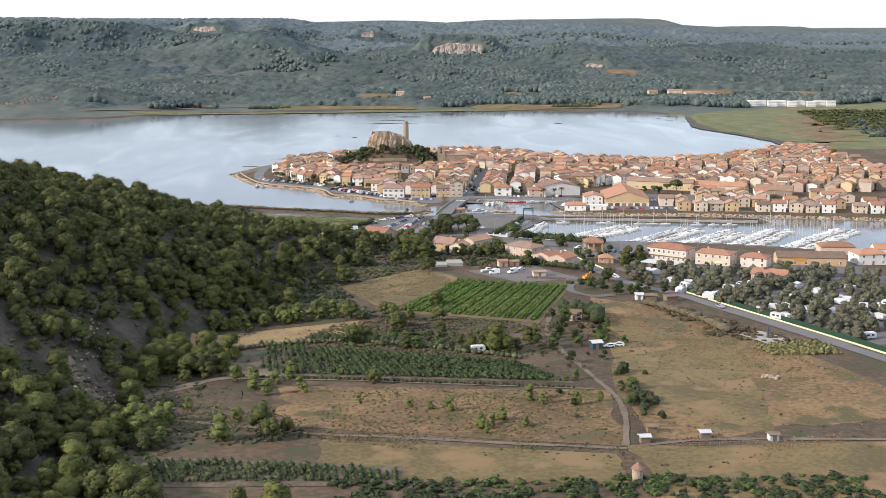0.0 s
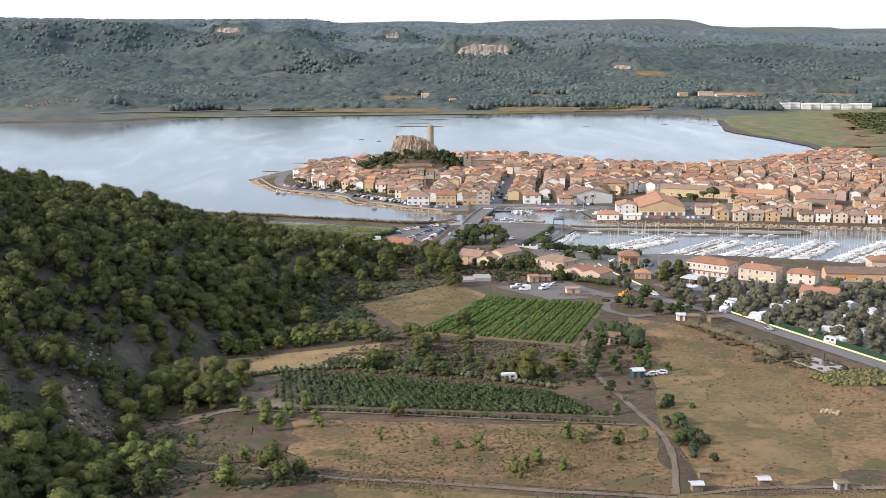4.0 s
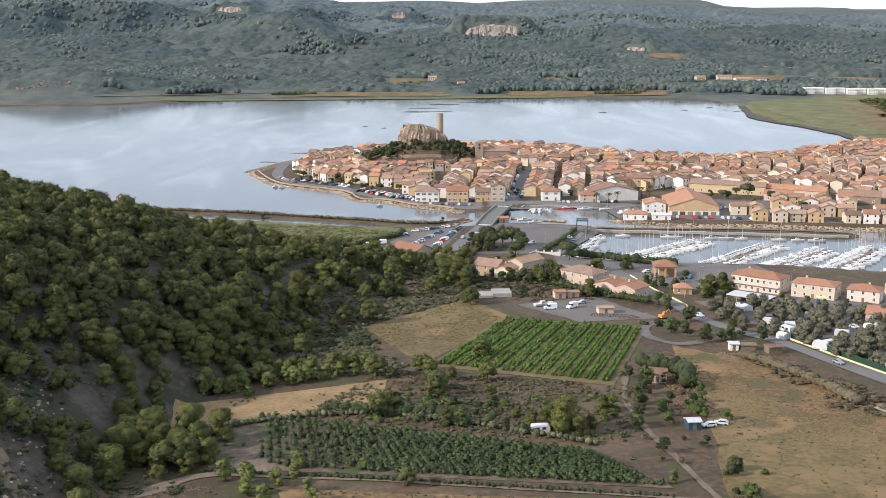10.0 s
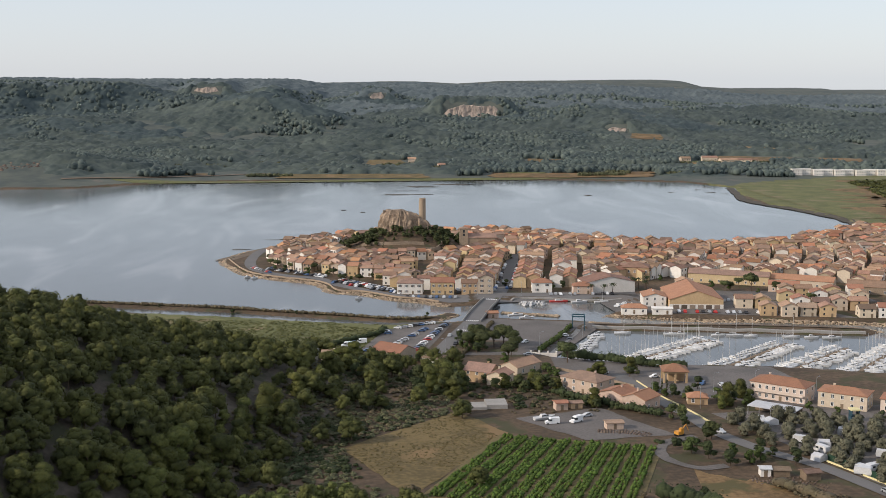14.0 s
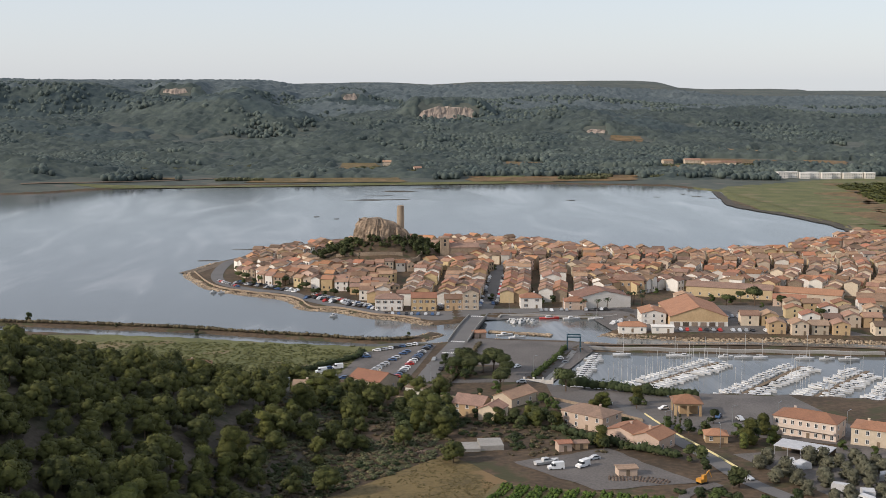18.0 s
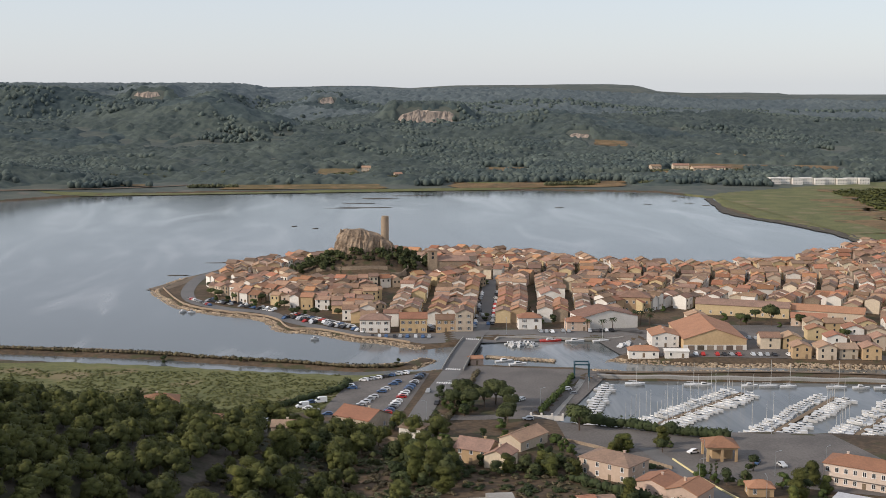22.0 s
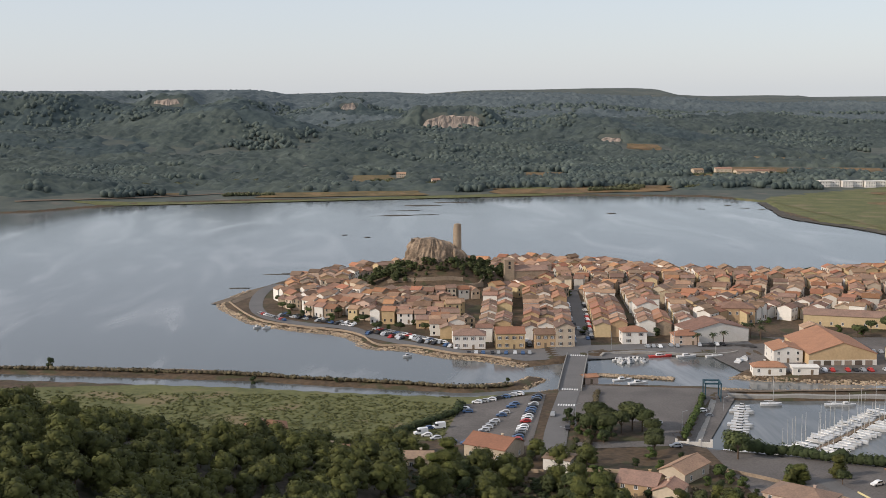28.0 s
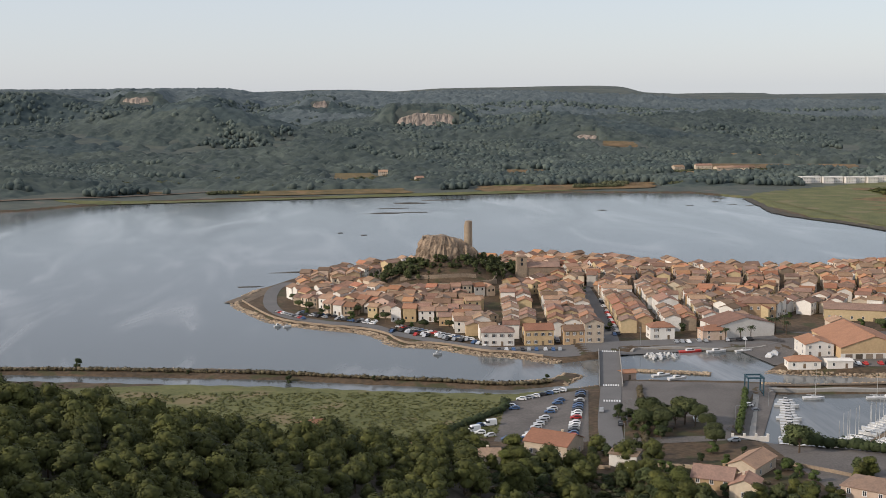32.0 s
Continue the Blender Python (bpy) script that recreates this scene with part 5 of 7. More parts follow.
for z in (8.8, 11.4):
    part("belfry_opening", boxes((-0.7, -3.06, z, 0.7, -2.9, z + 1.9)), M["glass_dark"], church)

# castle crag and tower
def crag(name, cx, cy, rx, ry, z0, z1, seed, label):
    bm = bmesh.new()
    n, lv = 110, 26
    rings = []
    for l in range(lv):
        t = l / (lv - 1)
        ring = []
        for k in range(n):
            a = 2 * math.pi * k / n
            fl = noise.noise(Vector((math.cos(a) * 2.6 + seed, math.sin(a) * 2.6, t * 0.7))) * 0.16 + noise.noise(Vector((math.cos(a) * 7 + seed, math.sin(a) * 7, t * 3.5))) * 0.10 + noise.noise(Vector((math.cos(a) * 17 + seed, math.sin(a) * 17, t * 9.0))) * 0.05 + noise.noise(Vector((math.cos(a) * 40 + seed, math.sin(a) * 40, t * 11))) * 0.02
            fl -= 0.06 * max(0.0, 0.25 - abs(noise.noise(Vector((math.cos(a) * 9 + seed + 5, math.sin(a) * 9, t * 0.6))))) * 4 * (1 - 0.5 * t)
            s = (1.10 - 0.10 * t ** 1.3 - 0.30 * t ** 9) * (1 + fl * 1.25)
            top = z1 - 2.0 + 1.3 * noise.noise(Vector((math.cos(a) * 1.6, math.sin(a) * 1.6, seed))) + 0.5 * noise.noise(Vector((math.cos(a) * 5, math.sin(a) * 5, seed + 4))) - 3.0 * max(0.0, math.cos(a))
            ring.append((cx + rx * s * math.cos(a), cy + ry * s * math.sin(a), z0 + (top - z0) * t + 0.5 * noise.noise(Vector((a * 5, t * 9, seed)))))
        rings.append(ring)
    loft(bm, rings)
    return tagged(part(name, bm, M["rock"]), label, "rock")


crag("castle_crag", -1.0, 82, 15.5, 9.5, 9, 34.0, 3.1, "pale tan limestone crag on top of the mound")
crag("crag_shoulder", 13, 83, 9, 8, 8, 28.0, 8.4, "weathered grey limestone shoulder below the tower")
bm = bmesh.new()
n = 22
rin, rout = 1.7, 2.55
tops = [40.6 + (0.6 * noise.noise(Vector((k * 0.9, 0, 2)))) - (2.6 if 9 <= k <= 12 else 0) for k in range(n)]
tower_mesh = []
for rr, up in ((rout * 1.06, False), (rout, True), (rin, True), (rin, False)):
    tower_mesh.append([(rr * math.cos(2 * math.pi * k / n), rr * math.sin(2 * math.pi * k / n), tops[k] if up else 23.0) for k in range(n)])
loft(bm, tower_mesh, False)
tower = part("castle_tower", bm, M["wall_stone"])
tower.matrix_basis = pose(15.5, 84, 0)
tagged(tower, "round ruined stone tower with a broken top", "tower")
for k, (x, y, w, h, tn) in enumerate(((-13, 80, 2.6, 3.2, 20), (-10, 81, 4.0, 1.6, 5), (2, 80, 9, 1.3, 0), (-3, 83, 6, 1.5, 0))):
    wl = boxes((-w / 2, -0.4, -2, w / 2, 0.4, h), (-w / 2, -0.4, h, -w / 6, 0.4, h + 0.7))
    tagged(part("ruined_wall", wl, M["wall_stone"]), "broken remnant of castle wall", "ruin").matrix_basis = pose(x, y, 28.6, 0, 0, tn)
for k, (p, h) in enumerate((([(-38, 52), (-15, 44), (10, 42), (28, 48)], 2.2), ([(-30, 60), (-8, 53), (16, 52)], 1.8), ([(30, 60), (24, 46), (8, 36)], 2.0))):
    strip("terrace_wall", p, 0.6, M["wall_stone"], 0.3, "dry stone terrace wall on the castle mound", "wall", 3, height=h)
r2 = random.Random(4)
MOUND_TREES = [build_tree("mound_tree", "dark evergreen tree on the castle mound", 141 + k, (6.4, 5.2, 7.0)[k], (3.2, 2.8, 3.0)[k], 10, 30, 0.34, 0.16, "dark_pine", group="castle mound trees") for k in range(3)]
for k in range(300):
    a, q = r2.uniform(0, 6.28), r2.uniform(9, 40)
    x, y = 2 + 1.25 * q * math.cos(a), 80 + q * math.sin(a)
    if (abs(x - 43) < 8 and abs(y - 64) < 8) or ((x - 3) / 16.5) ** 2 + ((y - 82) / 9) ** 2 < 1 or (y > 96 and k % 2):
        continue
    if y < 78 and -16 < x < 24:
        if y > 58:
            plant(MOUND_TREES, x, y, r2.uniform(0.45, 0.7))
        elif r2.random() < 0.2:
            plant(SHRUB, x, y, r2.uniform(0.5, 0.9))
        continue
    if y < 54 and r2.random() < 0.75:
        continue
    plant(MOUND_TREES, x, y, r2.uniform(0.65, 1.0))
for x, y in ((24, 60), (32, 50), (-14, 46), (70, 20), (90, -70), (160, -60), (230, 95), (225, 98), (120, 40), (290, 60)):
    plant(CYPRESS, x, y, 0.8)
for x, y in ((70, 8), (78, 30), (96, -12), (140, -62), (150, -60), (165, -70), (132, -80), (60, 90), (180, 60), (64, -86), (92, -96), (98, -98), (-20, -50), (-50, -34), (-64, -30), (-80, -18), (-88, -8), (-38, -52), (-34, -58), (190, -100), (200, -106), (214, -118), (226, -124), (240, -130), (176, -112), (236, 85), (246, 86), (300, 90)):
    plant(BROAD, x, y, rnd.uniform(0.6, 0.95))
for x, y in ((-92, 6), (-86, -5), (-76, -12), (-95, 30), (-44, -24), (-60, -20), (-40, -60), (-28, -66), (-15, -68), (86, -92), (90, -94), (73, -77), (-46, -40), (-10, -64), (196, -110), (205, -60), (208, -98)):
    plant(PARASOL, x, y, 0.6)
for x, y, s in ((212, -112, 1.0), (226, -116, 0.7), (236, -150, 0.6), (200, -108, 0.6)):
    plant(PARASOL, x, y, s)
for x, y in ((112, -121), (120, -120), (125.5, -119), (140, -108), (144, -104), (147, -110), (142, -98), (150, -100), (248, 84), (262, 86)):
    palm(x, y, rnd.uniform(6.0, 8.0))

# cars along the village quay
for k in range(30):
    t = k / 29
    park(-46 + 44 * t + 2 * rnd.uniform(-1, 1), -62 - 42 * t + 7 * rnd.uniform(-0.4, 0.4), 62 + rnd.uniform(-6, 6)) if k % 9 != 4 else None
for k in range(17):
    park(-40 + 32 * k / 16, -56 - 38 * k / 16, -28 + rnd.uniform(-6, 6))
for k in range(24):
    t = k / 23
    park(-92 + 40 * t, -8 - 36 * t + (4 if k % 2 else -2), -42 + rnd.uniform(-8, 8) + (90 if k % 3 == 0 else 0)) if k % 7 != 3 else None
for k in range(10):
    park(-104 + 14 * k / 9, -2 - 22 * k / 9, -58)
for k in range(9):
    park(2 + k * 3.6 + rnd.uniform(-0.5, 0.5), -119.5 - 0.5 * k, 84 + rnd.uniform(-6, 6))
for k in range(12):
    park(55 + (k % 2) * 8.5, -104 + k * 6.2, 90 + rnd.uniform(-5, 5))
for k in range(8):
    park(33 + (k % 2) * 1.0, -106 + k * 5.0, 90)
for k in range(12):
    park(88 + k * 2.9 + (8 if k > 5 else 0), -120 + rnd.uniform(-1, 1), 88 + rnd.uniform(-8, 8)) if k % 4 != 3 else None
for k in range(14):
    park(152 + k * 3.3, -178 - 0.12 * k * 3.3, 86 + rnd.uniform(-5, 5)) if k % 5 != 2 else None
for k in range(8):
    park(186 + k * 3.0, -146 + rnd.uniform(-2, 2), 80)

# cars along the main street
for k in range(16):
    t = k / 15
    for side in (-1, 1):
        if rnd.random() < 0.8:
            park(60 + 16 * t + side * 4.6, -104 + 104 * t, 98.6 + rnd.uniform(-3, 3))

# ---- harbour ----
PONTOONS = [((95, -295), (153, -242), 0.75), ((131, -316), (189, -252), 0.25), ((159, -322), (215, -263), 0.3), ((194, -322), (241, -262), 0.35), ((222, -330), (284, -262), 0.4)]
for (ax, ay), (bx, by), sails in PONTOONS:
    L = math.hypot(bx - ax, by - ay)
    turn = math.degrees(math.atan2(by - ay, bx - ax))
    pier = thing("pontoon", "narrow floating pontoon of grey planks", "pontoon", pose(ax, ay, 0, 0, 0, turn), "marina pontoons")
    part("deck", boxes((0, -1.0, 0.25, L, 1.0, 0.55)), M["wood"], pier)
    for k in range(int(L // 12) + 1):
        bm = bmesh.new()
        tube(bm, (k * 12, 1.1, -2), (k * 12, 1.1, 1.8), 0.16, 0.16, 7)
        part("pile", bm, M["concrete"], pier)
    k = 2.0
    while k < L - 1:
        for s in (-1, 1):
            if rnd.random() < 0.06:
                continue
            ln = rnd.uniform(-0.5, 0.5)
            c, sn = math.cos(radians(turn)), math.sin(radians(turn))
            x, y = ax + c * k - sn * s * (5.3 + ln), ay + sn * k + c * s * (5.3 + ln)
            moor(SAIL if rnd.random() < sails else MOTOR, x, y, turn + 90 * s + rnd.uniform(-4, 4))
        k += rnd.uniform(3.0, 3.6)
for k in range(17):
    t = k / 16
    x, y = 95 - 21 * t, -224 - 58 * t
    moor(MOTOR, x - 1 + 5.5, y - 2, -22 + rnd.uniform(-5, 5))
for x, tn in ((112, -8), (136, -8), (141, -7), (160, -5), (168, -8), (176, -6), (196, -10), (206, -8), (216, -9)):
    moor(MOTOR if rnd.random() < 0.6 else SAIL, x, -218 - 0.155 * (x - 98) - 3.4, tn)
red = build_boat("motor", 11, 3.0, "long red fishing boat at the old quay")
red.data.materials[0] = M["red_paint"]
red.matrix_basis = pose(91, -132.5, 0.05, 0, 0, 3)
for x, y, tn in ((103, -134.5, 4), (116, -135.5, 6), (124, -147, 60), (128, -143, 70)):
    moor(SAIL if x == 116 else MOTOR, x, y, tn)
dinghies = [build_boat("motor", 4.2, 1.7, "small open dinghy moored in the old port")]
for k in range(20):
    moor(dinghies, 66 + 16 * rnd.random(), -137 - 7 * rnd.random(), rnd.uniform(-30, 200))
for x, y, tn in ((-27, -119, 8), (-98, -40, 10), (-103, -38, 30)):
    moor(dinghies, x, y, tn)

# walkway of the west basin and its hedge
strip("walkway", [(90, -219), (80, -243), (67, -275)], 2.2, M["concrete"], 0.25, "concrete walkway along the moorings", "walkway", 3)
hedge("quay_hedge", [(86, -217), (78, -237), (63, -272)], 2.4, 2.6, "leaf_green", "clipped green hedge beside the moorings", 0.4, 2.0)
hedge("marina_hedge", [(72, -293), (88, -302), (104, -313), (120, -322)], 5.0, 4.6, "dark_leaf", "tall dark hedge behind the marina", 0.45, 2.2)
hedge("road_hedge", [(24, -292), (30, -268), (38, -236), (46, -205)], 2.2, 2.0, "dry_bush", "brown hedge beside the bridge road", 0.4, 2.0)
gate = thing("gate_wall", "white ornamental harbour gate wall", "wall", pose(64, -281, gz(64, -281), 0, 0, -12))
part("wall", boxes((-6, -0.25, -0.5, 6, 0.25, 1.3)), M["wall_white"], gate)
for x in (-6, -2, 2, 6):
    part("pillar", boxes((x - 0.4, -0.4, -0.5, x + 0.4, 0.4, 2.2)), M["wall_white"], gate)

# boat crane
crane = thing("boat_crane", "blue steel gantry crane over the slipway", "crane", pose(90.2, -216, 1.0, 0, 0, -8))
crane.scale = (0.86, 0.86, 0.86)
for x in (-3.6, 3.6):
    for y in (-3.5, 3.5):
        part("leg", boxes((x - 0.25, y - 0.25, 0, x + 0.25, y + 0.25, 8.4)), M["crane_blue"], crane)
    part("side_beam", boxes((x - 0.3, -3.8, 8.0, x + 0.3, 3.8, 8.7)), M["crane_blue"], crane)
    part("low_beam", boxes((x - 0.2, -3.8, 1.2, x + 0.2, 3.8, 1.6)), M["crane_blue"], crane)
part("cross_beam", boxes((-3.8, 3.2, 8.1, 3.8, 3.8, 8.8)), M["crane_blue"], crane)
part("cross_beam", boxes((-3.8, -3.8, 8.1, 3.8, -3.2, 8.8)), M["crane_blue"], crane)
for x in (-3.6, 3.6):
    bm = bmesh.new()
    tube(bm, (x, -0.2, 0.3), (x, 0.2, 0.3), 0.5, 0.5, 10)
    part("wheel", bm, M["rubber"], crane)

# pavilion on pillars
kiosk = thing("pavilion", "square pavilion on pillars with orange hipped roof", "pavilion", pose(111, -344, gz(111, -344), 0, 0, -6))
bm = bmesh.new()
roof_slabs(bm, 10, 10, 5.2, 2.0, True, True, 0.6)
part("roof", bm, M["tile_red"], kiosk)
part("ring_beam", boxes((-5, -5, 4.3, 5, -4.4, 5.2), (-5, 4.4, 4.3, 5, 5, 5.2), (-5, -4.4, 4.3, -4.4, 4.4, 5.2), (4.4, -4.4, 4.3, 5, 4.4, 5.2)), M["wall_ochre"], kiosk)
for x in (-4.6, 0, 4.6):
    for y in (-4.6, 4.6):
        part("pillar", boxes((x - 0.4, y - 0.4, -0.5, x + 0.4, y + 0.4, 4.3)), M["wall_ochre"], kiosk)
part("core", boxes((-2.5, -1.0, -0.5, 4.2, 4.2, 4.3)), M["wall_ochre"], kiosk)

special(146, -377, -38, "harbour_office", "long pale pink harbour building with galleries and red-brown tiled roof", 22, 11, 6.6, 1.9, M["wall_rose"], M["tile_red"], hip=True, fronts=8, floors=2, sides=2, balcony=True, category="building")
special(166, -391, -33, "harbour_office", "plain cream block with a small tiled roof", 18, 11, 6.0, 1.4, M["wall_cream"], M["tile_red"], hip=True, fronts=5, floors=2, sides=2, category="building")
special(184, -399, -30, "house", "low pinkish two-storey house with hipped roof", 13, 10, 5.0, 1.6, M["wall_rose"], M["tile_red"], hip=True, fronts=3, sides=1)
shop = special(214, -392, -8, "shop", "low ochre shop with a brown tiled roof and orange sign", 34, 12, 4.2, 2.0, M["wall_ochre"], M["tile_old"], fronts=6, floors=1, sides=1, category="shop")
part("sign", boxes((-9, -6.2, 2.6, -3, -6.05, 4.4)), M["orange_sign"], shop, "plain orange sign board")
special(240, -358, -6, "house", "low house with terracotta hipped roof", 18, 11, 4.4, 1.9, M["wall_pink"], M["tile_red"], hip=True, fronts=4, floors=1, sides=1)
special(262, -372, -10, "house", "white house with orange roof by the port", 14, 11, 5.6, 1.9, M["wall_white"], M["tile_red"], fronts=3, sides=1)
special(246, -388, 4, "house", "white house with orange roof by the port", 16, 12, 5.6, 1.9, M["wall_white"], M["tile_red"], hip=True, fronts=3, sides=1)
special(111, -383, -8, "house", "tiny house with orange hipped roof", 7.5, 6, 2.8, 1.4, M["wall_ochre"], M["tile_red"], hip=True, fronts=2, floors=1, sides=1, chimney=False)
rest = thing("canopy", "low restaurant terrace under a white canopy", "canopy", pose(135, -403, gz(135, -403), 0, 0, -38))
part("roof", boxes((-9, -4.5, 3.0, 9, 4.5, 3.3)), M["tarp_white"], rest)
for x in (-8.6, -4.3, 0, 4.3, 8.6):
    part("post", boxes((x - 0.1, -4.4, -0.5, x + 0.1, -4.2, 3.0)), M["metal_grey"], rest)
part("back_wall", boxes((-9, 3.8, -0.5, 9, 4.3, 3.0)), M["wood"], rest)
special(81, -381, -42, "house", "pinkish house with two orange roofs", 12, 11, 4.2, 1.8, M["wall_pink"], M["tile_red"], along_x=False, fronts=2, floors=1, sides=2)
special(88, -389, -42, "house", "salmon house with orange roof and garden wall", 10, 11, 4.4, 1.8, M["wall_pink"], M["tile_red"], along_x=False, fronts=2, floors=1, sides=2)
special(72, -360, -45, "house", "large pink villa with a hipped tiled roof", 18, 12, 5.6, 2.0, M["wall_pink"], M["tile_old"], hip=True, fronts=4, sides=2)

# ---- houses by the car park ----
special(-6, -284, -38, "house", "cream house with a broad orange roof by the car park", 16, 13, 4.6, 2.6, M["wall_cream"], M["tile_red"], fronts=3, floors=1, sides=2)
special(12.5, -308, -30, "garage", "plain white flat-roofed garage", 9, 8, 4.4, 0.3, M["wall_white"], M["tile_old"], fronts=1, floors=1, sides=1, chimney=False, category="garage")
special(49, -322, -44, "shed", "open shed with a wide brown roof", 9, 16, 3.6, 2.0, M["wall_cream"], M["tile"], along_x=False, fronts=0, floors=1, sides=2, door=False, chimney=False, category="shed")
special(31, -339, -30, "house", "old ochre house with a steep tiled roof", 12, 10, 4.8, 2.4, M["wall_ochre"], M["tile_old"], fronts=3, sides=1)
special(38, -346, 60, "house", "small cream house with brown tiles", 9, 8, 4.2, 1.8, M["wall_cream"], M["tile"], fronts=2, floors=1, sides=1)
special(-85, -250, 6, "house", "low house with terracotta hipped roof at the marsh", 15, 11, 3.8, 2.2, M["wall_pink"], M["tile_red"], hip=True, fronts=3, floors=1, sides=1)
special(-61, -304, 2, "house", "small house with orange hipped roof among pines", 12, 9, 3.4, 1.8, M["wall_cream"], M["tile_red"], hip=True, fronts=2, floors=1, sides=1)
special(-44, -308, 0, "shed", "grey-blue sheet metal shed", 9, 7, 3.6, 0.8, M["metal_grey"], M["metal_grey"], fronts=0, floors=1, sides=0, chimney=False, category="shed")
special(-33, -309, -6, "house", "small cream bungalow with a brown roof", 9, 7, 3.4, 1.5, M["wall_cream"], M["tile_old"], fronts=2, floors=1, sides=1)
for p in ([(-30, -318), (-14, -306), (4, -308), (9, -316)], [(20, -312), (34, -318), (42, -336)], [(58, -312), (74, -330), (92, -356)]):
    strip("garden_wall", p, 0.35, M["wall_stone"], 0.1, "rendered grey-brown garden wall", "wall", 2.5, height=1.1)
kiosk2 = special(48, -179, 10, "cabin", "small orange cabin beside the channel", 6, 5, 2.8, 0.8, M["wall_pink"], M["tile_red"], fronts=1, floors=1, sides=1, chimney=False, category="cabin")

# car park
for k in range(19):
    t = k / 18
    park(21 - 17 * t, -208 - 60 * t, -8 + rnd.uniform(-5, 5)) if k not in (3, 12) else None
for k in range(13):
    t = k / 12
    park(10 - 21 * t, -219 - 44 * t, -6 + rnd.uniform(-5, 5)) if k not in (2, 5) else None
for k in range(7):
    park(-4 + 18 * k / 6, -212 + 8 * k / 6, -20 + rnd.uniform(-6, 6))
for x, y in ((-10, -221), (-9, -225), (-27, -256), (-24, -260), (-14, -268), (-19, -266), (-8, -270), (-26, -247)):
    park(x, y, rnd.uniform(-20, 20))
for x, y, tn in ((-29, -253, 15), (-22, -246, 10)):
    park(x, y, tn, kinds=VANS)
for x, y, tn in ((22, -238, 75), (24, -258, 76), (43, -170, 77), (45, -178, 257), (80, -236, 5), (82, -238, 5), (70, -268, 20), (58, -255, 40), (56, -287, 0), (84, -330, 30), (104, -338, 20), (121, -352, 60), (128, -356, 100), (100, -362, 70), (108, -428, 118), (140, -495, 112)):
    park(x, y, tn, lift=0.9 if -195 < y < -140 else 0.2)
yacht = build_boat("motor", 8.5, 2.9, "white cabin cruiser laid up ashore")
yacht.matrix_basis = pose(60, -189, 3.0, 0, 0, 12)
for x, y, tn in ((66, -192, 10), (49, -407, 20), (54, -254, 70)):
    b = copy_thing(yacht, pose(x, y, gz(x, y) + 0.5, 0, 0, tn))
hedge("car_park_scrub", [(-46, -262), (-30, -244), (-14, -226), (-11, -214)], 4.0, 2.6, "dark_leaf", "dark thicket beside the car park", 0.45, 1.6, "scrub")

for x, y in ((34, -258), (38, -262), (42, -266), (47, -261), (50, -264), (30, -268), (36, -270), (46, -296)):
    plant(PARASOL, x, y, rnd.uniform(0.85, 1.05))
for k in range(16):
    plant(BROAD, 26 + 10 * rnd.random() + 0.28 * (k - 8), -246 - 2.2 * k, rnd.uniform(0.6, 0.95))
for x, y, s in ((48, -289, 0.8), (72, -304, 0.95), (52, -272, 0.7), (94, -336, 0.5)):
    plant(PARASOL, x, y, s)
for k in range(30):
    plant(BROAD, 18 + rnd.uniform(0, 48), -300 - rnd.uniform(0, 52), rnd.uniform(0.45, 0.8))
for x, y in ((101, -372), (104, -374), (98, -366), (124, -384), (120, -378), (128, -390), (117, -360), (132, -372), (150, -398), (158, -404), (172, -412), (196, -414)):
    plant(BROAD, x, y, rnd.uniform(0.6, 0.9))
for x, y in ((100, -370), (103, -366)):
    plant(CYPRESS, x, y, 0.8)

# lamp posts
lamp_root = thing("street_lamp", "slim grey lamp post with a curved arm", "lamp post", group="street lamps")
bm = bmesh.new()
tube(bm, (0, 0, -0.5), (0, 0, 8), 0.11, 0.07, 7)
part("pole", bm, M["metal_grey"], lamp_root)
bm = bmesh.new()
tube(bm, (0, 0, 7.9), (1.3, 0, 8.3), 0.06, 0.05, 6)
part("arm", bm, M["metal_grey"], lamp_root)
part("lamp_head", boxes((1.2, -0.15, 8.2, 1.9, 0.15, 8.36)), M["metal_grey"], lamp_root)
for k, (x, y, tn) in enumerate(((18, -286, 170), (28, -252, 0), (110, -392, 90), (122, -366, 0), (104, -350, 180), (64, -266, 0), (90, -232, 20), (96, -372, 0), (140, -362, 30), (160, -376, 30), (44, -118, 0), (70, -122, 90), (100, -124, 90))):
    m = pose(x, y, gz(x, y), 0, 0, tn)
    if k:
        copy_thing(lamp_root, m)
    else:
        lamp_root.matrix_basis = m

